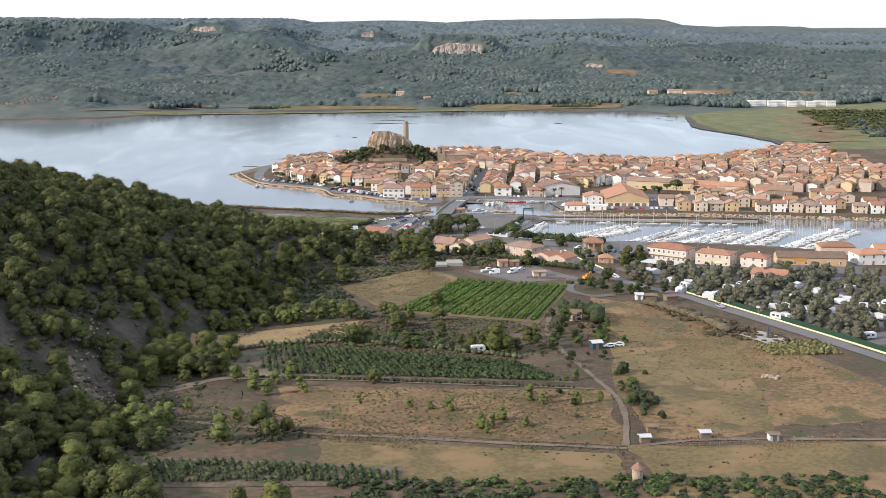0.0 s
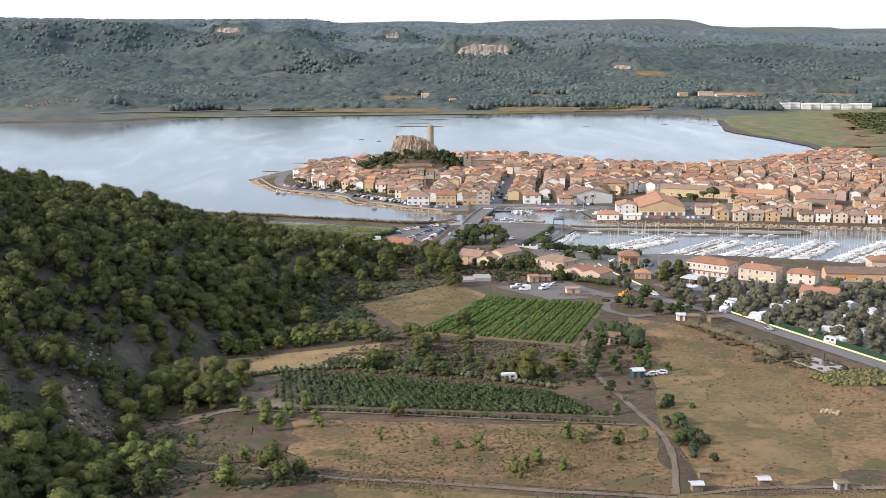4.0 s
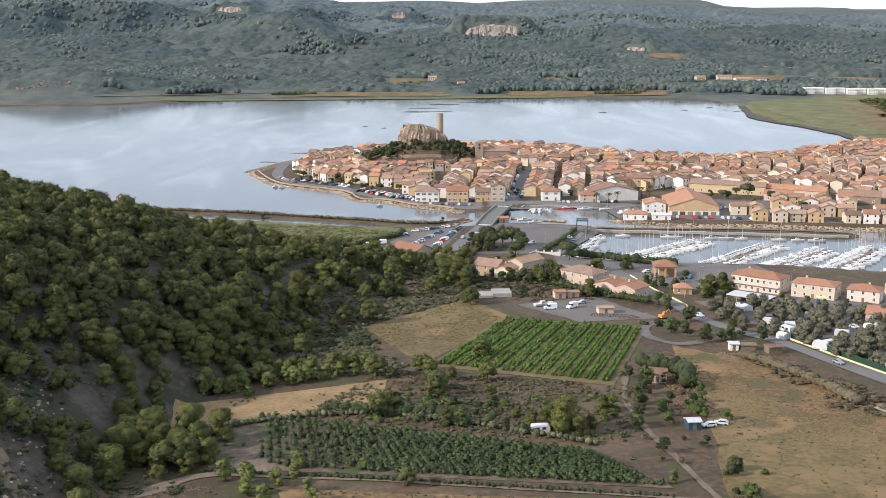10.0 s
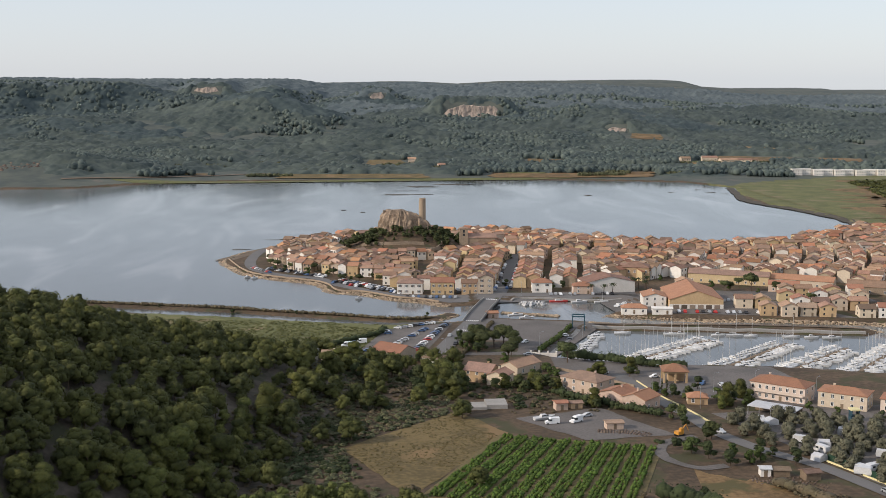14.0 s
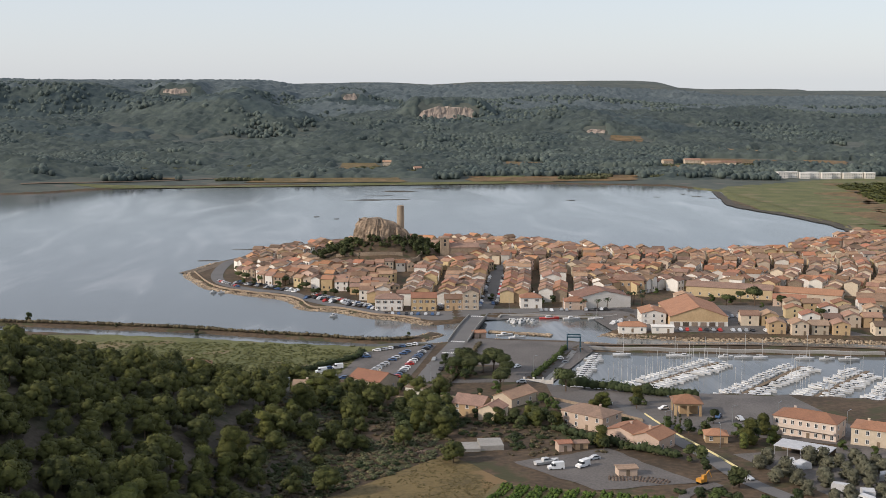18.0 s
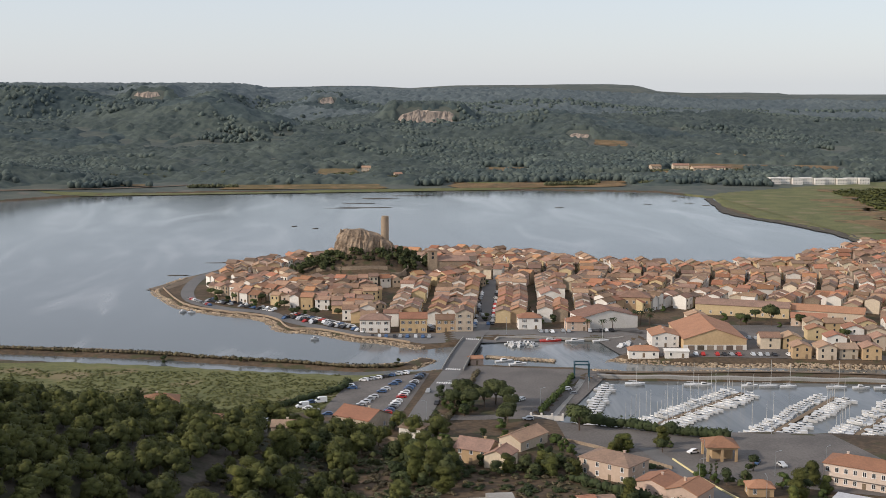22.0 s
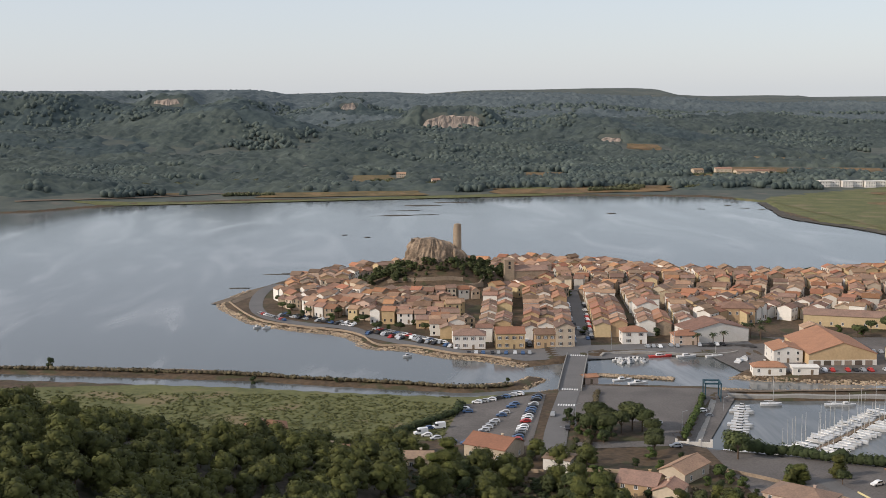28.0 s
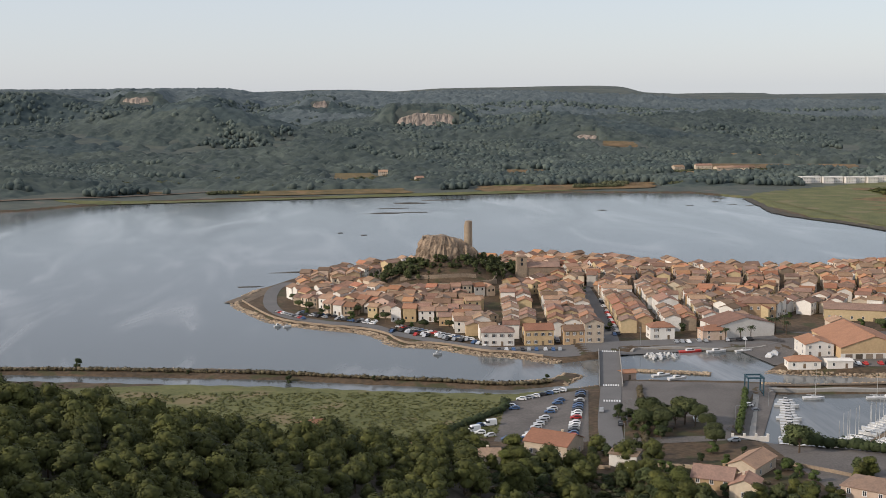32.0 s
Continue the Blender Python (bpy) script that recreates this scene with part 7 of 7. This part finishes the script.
rocks_along("garden_clutter", [(80, -520), (84, -532), (84, -546)], 7.0, 70, 0.4, "junk and boards in the hut gardens", 0.1, seed=22, mat="scrap")
rocks_along("tarp_heap", [(126, -600), (131, -603)], 3.0, 40, 0.9, "heap of scrap and pale tarpaulin", 0.4, seed=16)
rocks_along("hill_outcrop", [(-112, -572), (-100, -590), (-92, -606), (-88, -622)], 22.0, 130, 0.6, "pale limestone stones on the hillside", 0.0, seed=17)
scatter("hill_scrub", "low dark garrigue between the pines", [(-128, -540), (-62, -556), (-62, -668), (-112, -680)], 900, 0.8, "garrigue", 31, hold=-0.15)
scatter("hill_bushes", "dark evergreen bushes between the pines", [(-128, -540), (-62, -556), (-62, -668), (-112, -680)], 420, 1.0, "dark_leaf", 32, hold=0.0)
# scrub, thickened so that its colour carries the shadow on this ground
scatter("track_scrub", "low olive scrub beside the field track", [(-78, -606), (-28, -598), (-22, -655), (-74, -668)], 900, 0.6, "garrigue", 33, hold=-0.05)
scatter("track_bushes", "dark low bushes beside the field track", [(-78, -606), (-28, -598), (-22, -655), (-74, -668)], 300, 0.75, "dark_leaf", 34, hold=0.1)
scatter("meadow_scrub", "olive weeds over the wide field", [(-40, -600), (66, -612), (66, -690), (-30, -650)], 1300, 0.45, "garrigue", 35, "grass", hold=0.12)
scatter("pasture_scrub", "olive weeds over the pasture", [(76, -500), (130, -510), (176, -660), (72, -690)], 420, 0.45, "dry_bush", 36, "grass", hold=0.18)
scatter("vine_edge_scrub", "brown scrub round the lower vines", [(-66, -536), (50, -572), (66, -612), (-62, -596)], 420, 0.7, "dry_bush", 37, hold=0.15)
for x, y, s in ((-96, -162, 0.75), (-190, -128, 0.8), (-60, -170, 0.5), (-140, -146, 0.4), (12, -183, 0.5)):
    plant(BROAD[1:], x, y, s)
for x, y, s in ((-49, -656, 2.2), (-86, -645, 2.3), (-80, -648, 1.9), (-76, -646, 2.4), (-72, -652, 2.0), (-68, -648, 2.2), (-82, -640, 2.0), (-74, -638, 1.5), (-66, -640, 1.8), (-70, -634, 1.6), (-46, -640, 1.2), (-30, -604, 1.2), (-38, -600, 1.5), (-46, -598, 1.8), (-52, -596, 1.5), (-34, -594, 1.2)):
    plant(YOUNG, x, y, s)
for k in range(16):
    plant(DARK_TREES, 372 + 54 * rnd.random(), 40 + 70 * rnd.random(), rnd.uniform(0.8, 1.2))

# ---- wooded hill ----
r = np.random.RandomState(31)
gxs, gys = np.meshgrid(np.arange(-270, 20, 5.9), np.arange(-790, -268, 5.9))
px, py = gxs.ravel() + r.uniform(-2.6, 2.6, gxs.size), gys.ravel() + r.uniform(-2.6, 2.6, gxs.size)
footx = ramp_of(py, [-1000, -800, -690, -650, -632, -612, -600, -560, -535, -500, -375, -304, -240], [-56, -56, -60, -76, -92, -80, -56, -60, -74, -48, -18, 0, 10])
footx = np.where(py < -660, np.maximum(footx, -64), footx)
deep = (footx - px)
wild = value_noise(px, py, 34, 12)
dense = np.where(deep > 30, 0.97, np.where(deep > 8, 0.8, np.where(deep > -6, 0.3, 0.0)))
dense = np.where((py > -440) & (deep > 8), np.where(deep > 40, 0.95, 0.42), dense)
dense = dense + np.where(deep < 60, 0.45, 0.3) * np.minimum(wild + 0.15, 0.3)
dense = np.where((py < -545) & (py > -612) & (deep > 1), 0.85, dense)
dense = np.where((py < -636) & (deep > 0), 0.92, dense)
# stony clearings
dense = np.where((px < -84) & (px > -140) & (py < -552) & (py > -634) & (value_noise(px, py, 24, 77, 2) < 0.02), 0.3, dense)
keep = (r.uniform(size=px.size) < dense) & (ground_at(px, py) > 2.5) & (py < -272)
path_d = np.full(px.shape, 1e9)
for (ax, ay), (bx, by) in zip([(-106, -606), (-98, -616), (-86, -620), (-72, -606)], [(-98, -616), (-86, -620), (-72, -606), (-60, -594)]):
    k = np.clip(((px - ax) * (bx - ax) + (py - ay) * (by - ay)) / ((bx - ax) ** 2 + (by - ay) ** 2), 0, 1)
    path_d = np.minimum(path_d, np.hypot(px - ax - k * (bx - ax), py - ay - k * (by - ay)))
keep &= path_d > 4.5
houses = np.array([(-85, -250, 12), (-61, -304, 12), (-44, -308, 8), (-33, -309, 9), (-6, -284, 14)])
for hx, hy, hr in houses:
    keep &= np.hypot(px - hx, py - hy) > hr
keep &= px > -0.314 * (py + 990) - 28
for poly in ([(-76, -534), (-13, -508), (-14, -543), (-74, -558)], [(-60, -538), (45, -575), (62, -606), (-58, -590)], [(-62, -598), (62, -610), (62, -670), (-66, -640)], [(-72, -666), (3, -680), (3, -694), (-66, -692)], [(-22, -450), (13, -397), (30, -428), (2, -490)]):
    keep &= inside_distance(px, py, poly) < -1.5
keep &= ~((px < -170) & (py > -470) & (px + (py + 470) * 0.25 < -215))
px, py, deep = px[keep], py[keep], deep[keep]
pz = ground_at(px, py)
# the trees on the slopes that face the meadow are trees of their own
order = np.argsort(np.abs(deep - 22) + 0.02 * np.abs(py + 560))
own, rest_of = order[:120], order[120:]
for k in own:
    plant(PINES, float(px[k]), float(py[k]), 0.8 + 0.5 * r.uniform(), float(pz[k]))
for x, y, s in ((-57, -566, 1.0), (-62, -574, 1.15), (-58, -583, 1.0), (-66, -582, 1.2), (-72, -574, 1.1), (-70, -588, 1.05), (-78, -584, 1.15), (-76, -566, 1.0), (-66, -562, 0.95), (-84, -576, 0.95), (-62, -590, 0.85), (-82, -592, 0.8)):
    plant(PINES, x, y, s)
for name, part_k, seed in (("pine_wood", rest_of[::3], 5), ("pine_wood_crest", rest_of[1::3], 6), ("pine_wood_slope", rest_of[2::3], 7)):
    rr = random.Random(seed)
    # a domed crown of rounded lobes, wider below and closed at the top
    shapes = []
    for k in range(9):
        up = (k + 0.5) / 9
        a, q = k * 2.4 + rr.uniform(-0.4, 0.4), 1.75 * math.sqrt(1 - up * up * 0.95)
        shapes.append((q * math.cos(a), q * math.sin(a), 2.0 + 3.5 * up + rr.uniform(-0.3, 0.3), 1.35 + 0.6 * rr.random(), 1.15 + 0.4 * rr.random()))
    v, f, nv = crown_arrays(seed, shapes, 22, 0.27)
    size = 0.66 + 0.85 * r.uniform(size=len(part_k)) ** 1.5
    turns = r.uniform(0, 6.28, len(part_k))
    vv, ff = spread(v, to_tris(f), np.stack([px[part_k], py[part_k], pz[part_k]], -1), turns, size, size * r.uniform(0.8, 1.15, len(part_k)))
    tagged(new(name, array_mesh(name, vv, ff, M["pine_wood"], normals=spread_normals(nv, turns))), "dense pine wood covering the hill", "wood", kind="stuff")
    bm_v, bm_f = lump(3, 1, 0.1)
    tv, tf = spread(bm_v * np.array([0.16, 0.16, 2.2]) + np.array([0, 0, 1.4]), bm_f, np.stack([px[part_k], py[part_k], pz[part_k]], -1), r.uniform(0, 6.28, len(part_k)), size)
    tagged(new(name + "_trunks", array_mesh(name + "_trunks", tv, tf, M["bark"])), "grey-brown pine trunks in the wood", "trunks", kind="stuff")

# ---- far woods, fields and buildings ----
# ground kept open beyond the lagoon: houses and fields
OPEN = [(405, 545, 872, 950), (520, 680, 740, 790), (-55, 25, 862, 992), (180, 250, 905, 1005), (405, 490, 1285, 1395), (625, 735, 930, 1050), (470, 630, 945, 1060), (50, 72, 850, 878), (110, 345, 740, 802), (-165, 45, 745, 792), (300, 420, 840, 900), (560, 700, 1150, 1200)]
fx, fy = r.uniform(-1300, 1700, 80000), 742 + 2300 * r.uniform(size=80000) ** 1.35
dd = inside_distance(fx, fy, FAR_SHORE)
cov = value_noise(fx, fy, 210, 40) + 0.5 * value_noise(fx, fy, 60, 44)
need = np.where(dd < 40, 0.35, np.where(dd < 160, -0.05, -0.08))
need = np.where((fx > 420) & (dd < 500), 0.02, need)
half = 0.52 * (fy + 700)
for kx, ky, kw, kh, kz, ks, kt in CLIFFS:
    need = np.where((np.abs(fx - kx) < kw * 0.5) & (np.abs(fy - ky - 2) < 26), 9, need)
need = np.where(np.hypot((fx + 490) / 1.5, fy - 765) < 50, 0.55, need)
need = np.where(dd > 420, 0.12, need)
need = np.where(dd > 1500, 9, need)
for x0, x1, y0, y1 in OPEN:
    need = np.where((fx > x0) & (fx < x1) & (fy > y0) & (fy < y1), 9, need)
ok = (cov > need) & (dd > 10) & (np.abs(fx - 60) < half) & (r.uniform(size=fx.size) < np.where(fy > 1600, 0.55, 1.0))
fx, fy, dd = fx[ok], fy[ok], dd[ok]
fz = ground_at(fx, fy)
s = (2.6 + 2.2 * r.uniform(size=len(fx))) * (1 + np.clip(fy - 1400, 0, 1500) / 3000)
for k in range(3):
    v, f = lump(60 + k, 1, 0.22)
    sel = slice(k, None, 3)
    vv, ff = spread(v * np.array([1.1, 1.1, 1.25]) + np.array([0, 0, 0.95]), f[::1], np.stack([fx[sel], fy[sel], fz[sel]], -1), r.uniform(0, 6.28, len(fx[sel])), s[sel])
    tagged(new("far_woodland", array_mesh("far_woodland", vv, ff, M["hazed_wood"])), "distant pine and oak scrub covering the hills, tinted for haze", "woodland", kind="stuff")


# the closed canopy of the far slopes
wx, wy = np.arange(-1320, 1900, 6.8), steps((630, 1500, 6.8), (1500, 2200, 10), (2200, 2800, 16))
WX, WY = np.meshgrid(wx, wy)
WX, WY = WX.ravel() + r.uniform(-2.4, 2.4, WX.size), WY.ravel() + r.uniform(-2.4, 2.4, WX.size)
cover = value_noise(WX, WY, 240, 40) + 0.7 * value_noise(WX, WY, 55, 44) + 0.85
cover = cover * smooth(20, 190, inside_distance(WX, WY, FAR_SHORE)) + 0.9 * smooth(1000, 1500, inside_distance(WX, WY, FAR_SHORE)) - 0.12
for kx, ky, kw, kh, kz, ks, kt in CLIFFS:
    cover = np.where((np.abs(WX - kx) < kw * 0.5) & (np.abs(WY - ky - 2) < 24), -1, cover)
for x0, x1, y0, y1 in OPEN:
    cover = np.where((WX > x0) & (WX < x1) & (WY > y0) & (WY < y1), -1, cover)
high = np.clip(cover * 6, -2.0, 1.0) * (1.8 + 7.4 * r.uniform(size=WX.size) ** 1.5) + r.uniform(0, 0.4, WX.size)
WZ = ground_at(WX, WY) + high
q = np.arange(len(wx) * len(wy)).reshape(len(wy), len(wx))
quads = np.stack([q[:-1, :-1], q[:-1, 1:], q[1:, 1:], q[1:, :-1]], -1).reshape(-1, 4)
mid = WX[quads].mean(1)
quads = quads[(np.abs(mid - 60) < 0.56 * (WY[quads].mean(1) + 700)) & (high[quads].max(1) > 0.2)]
tris = np.concatenate([quads[:, [0, 1, 2]], quads[:, [0, 2, 3]]])
# open garrigue on the high plateau, haze put into its paler, bluer colour; wood on the spurs and the lower slopes
tx, ty = WX[tris].mean(1), WY[tris].mean(1)
inland = inside_distance(tx, ty, FAR_SHORE) + 70 * value_noise(tx, ty, 120, 73, 3)
heath = (inland > np.where(tx < -220, 1340, np.where(tx < 60, 1080, 1180)))
# dense oak under the plateau's brow and on the spurs, slope shade put into its darker colour
shift = 45 * value_noise(tx, ty, 90, 74, 3)
oak = (tx + shift < -170) & (np.abs(inland - 1165) < 130)
for ox, oy, ow, od in ((-215, 1600, 150, 80), (330, 1680, 240, 75), (560, 1560, 110, 60), (40, 1290, 150, 50), (-520, 1380, 170, 60), (250, 1330, 90, 40), (90, 1960, 260, 60)):
    oak |= ((tx + shift - ox) / ow) ** 2 + ((ty + shift - oy) / od) ** 2 < 1
heath &= ~oak
for name, label, mt, sel in (("far_canopy", "closed evergreen woodland canopy on the far hills, tinted for haze", "hazed_wood", ~heath & ~oak), ("far_oak_wood", "dense oak wood on the far slopes, slope shade put into its colour", "shaded_oak", oak), ("far_heath", "low garrigue on the far plateau, paled and blued for haze", "hazed_garrigue", heath)):
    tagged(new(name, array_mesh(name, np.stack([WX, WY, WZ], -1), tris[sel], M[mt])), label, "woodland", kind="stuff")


def cliff(x, y, w, h, z, seed, turn=0):
    """A face of buttresses and ledges, uneven along its top, with its back in the hillside."""
    bm = bmesh.new()
    rings = []
    n, lv = max(14, int(w / 2.2)), 11
    for l in range(lv):
        t = l / (lv - 1)
        ring = []
        for k in range(n + 1):
            u = k / n
            edge = min(1.0, 5 * u, 5 * (1 - u)) ** 0.6
            top = h * edge * (0.82 + 0.30 * noise.noise(Vector((u * w * 0.06, seed, 0))) + 0.16 * noise.noise(Vector((u * w * 0.21, seed, 3))))
            out = 4.5 * noise.noise(Vector((u * w * 0.035, t * 0.5, seed))) + 2.2 * noise.noise(Vector((u * w * 0.13, t * 1.6, seed + 5))) + 1.3 * noise.noise(Vector((u * w * 0.4, t * 5, seed + 9)))
            ring.append((-w / 2 + w * u, 4 - 9 * (1 - t) ** 1.6 * 0.8 + out, -5 + (top + 5) * t))
        for k in range(n, -1, -1):
            ring.append((-w / 2 + w * k / n, 30, ring[k][2] - 2))
        rings.append(ring)
    loft(bm, rings)
    tagged(part("cliff", bm, M["cliff"]), "pale pinkish limestone cliff among the woods", "cliff", group="far cliffs").matrix_basis = pose(x, y, z, 0, 0, turn)


for x, y, w, h, z, sd, tn in CLIFFS:
    cliff(x, y, w, h, z, sd, tn)


rocks_along("hillock_stones", [(-545, 745), (-490, 772), (-440, 790), (-400, 770)], 70.0, 420, 3.4, "bare pinkish rock and stones on the far hillock", -0.6, seed=19, mat="scrap")

# fields, roads and buildings beyond the lagoon
for k, (cs, mt, lb) in enumerate(([[(-50, 872), (23, 866), (5, 985), (-44, 988)], "green_field", "green vineyard plot beyond the lagoon"], [[(187, 936), (231, 918), (246, 990), (196, 1000)], "dry_grass", "dry tan field beyond the lagoon"],
                                  [[(416, 1330), (470, 1305), (480, 1370), (430, 1390)], "dry_grass", "bare tan clearing on the far slope"], [[(635, 960), (690, 945), (720, 1030), (650, 1040)], "dry_grass", "dry tan field beyond the lagoon"],
                                  [[(-160, 748), (40, 748), (30, 790), (-150, 790)], "green_field", "green meadow along the far shore"], [[(120, 750), (330, 742), (340, 790), (130, 800)], "dry_grass", "tan meadow along the far shore"],
                                  [[(480, 980), (600, 960), (620, 1030), (500, 1050)], "dry_grass", "dry field behind the far hamlet"])):
    patch("far_field", cs, M[mt], 8, 8, 0.8, lb, "field", ragged=0.05)
rf = random.Random(8)
for k in range(26):
    x = -330 + 1000 * (k + rf.random()) / 26
    y = 765 + rf.uniform(0, 190) + (40 if x > 380 else 0)
    w, d = rf.uniform(30, 75), rf.uniform(16, 34)
    mt, lb = rf.choice((("dry_grass", "dry tan field beyond the lagoon"), ("green_field", "olive green plot beyond the lagoon"), ("marsh", "green vineyard plot beyond the lagoon"), ("straw", "straw-coloured field beyond the lagoon")))
    patch("far_field", [(x - w / 2, y), (x + w / 2, y + rf.uniform(-8, 8)), (x + w / 2 + rf.uniform(-9, 9), y + d), (x - w / 2 + rf.uniform(-9, 9), y + d)], M[mt], 6, 4, 0.7 + 0.02 * k, lb, "field", ragged=0.05)
for k in range(30):
    x = -320 + 1000 * (k + rf.random()) / 30
    y = 760 + rf.uniform(0, 170) + (40 if x > 380 else 0)
    hedge("far_hedge", [(x - 22, y), (x, y + rf.uniform(-5, 5)), (x + rf.uniform(4, 40), y + rf.uniform(-8, 8))], 6.0, rf.uniform(3, 6), "garrigue", "dark row of trees between far fields", 1.2, 1.0)
for cs, mt, lb in (([(300, 842), (418, 836), (416, 868), (304, 880)], "dry_grass", "dry tan field beyond the lagoon"), ([(562, 1152), (698, 1140), (700, 1192), (566, 1198)], "straw", "straw-coloured field on the far plain"), ([(408, 880), (540, 874), (544, 912), (410, 918)], "straw", "pale dry meadow before the far hamlet")):
    patch("far_field", cs, M[mt], 8, 5, 1.4, lb, "field", ragged=0.04)
strip("far_road", [(-420, 690), (-200, 790), (-60, 830), (60, 840), (180, 810), (330, 800), (470, 790)], 6.0, M["pale_soil"], 0.9, "pale road along the far shore", "road", 20)
for x, y, w, d, h, tn in ((418, 925, 14, 12, 7, 5), (455, 930, 22, 12, 8, -4), (480, 918, 26, 12, 6, 8), (505, 922, 20, 12, 6, -6), (520, 934, 16, 10, 5, 0), (60, 870, 10, 9, 5, 10), (20, 960, 12, 10, 5, 0)):
    special(x, y, tn, "far_building", "cream building with tiled roof beyond the lagoon", w, d, h, 2.0, M["wall_cream"], M["tile"], fronts=4, floors=2, sides=0, detail=0, chimney=False, category="building")
for k in range(9):
    special(532 + k * 14.5, 772 + (k % 2) * 5, -3, "apartment_block", "white flat-roofed apartment block beyond the lagoon", 13, 12, 7.5, 0.3, M["wall_white"], M["wall_white"], fronts=4, floors=2, sides=0, detail=0, chimney=False, door=False, category="building")

SHOALS = [(28, 643, 18.2, 7, 0), (3, 541, 29.6, 6, 0), (-95, 155, 13.2, 2.2, 0), (-57, 379, 2.5, 3, 0), (-37, 360, 2.5, 3, 0), (-124, 97, 8.4, 2, 0), (213, 525, 4.6, 3.5, 0), (314, 555, 3.5, 3, 0), (353, 588, 3.6, 3.5, 0), (361, 556, 4.7, 3, 0), (373, 537, 4.0, 3, 0), (373, 626, 4.3, 3.5, 0), (68, 673, 19.2, 7, 0), (5, 588, 15.0, 3, 0)]
# dark weed and mud shoals in the lagoon: place, half length, half width, turn
for k, (x, y, a, b, tn) in enumerate(SHOALS):
    v, f = lump(130 + k, 2, 0.5)
    v = v * np.array([a, b, 0.22])
    ob = new("mud_shoal", array_mesh("mud_shoal", v, f, M["mud"]))
    ob.matrix_basis = pose(x, y, 0.02, 0, 0, tn)
    tagged(ob, "low dark shoal of weed and mud in the lagoon", "shoal", "lagoon shoals")
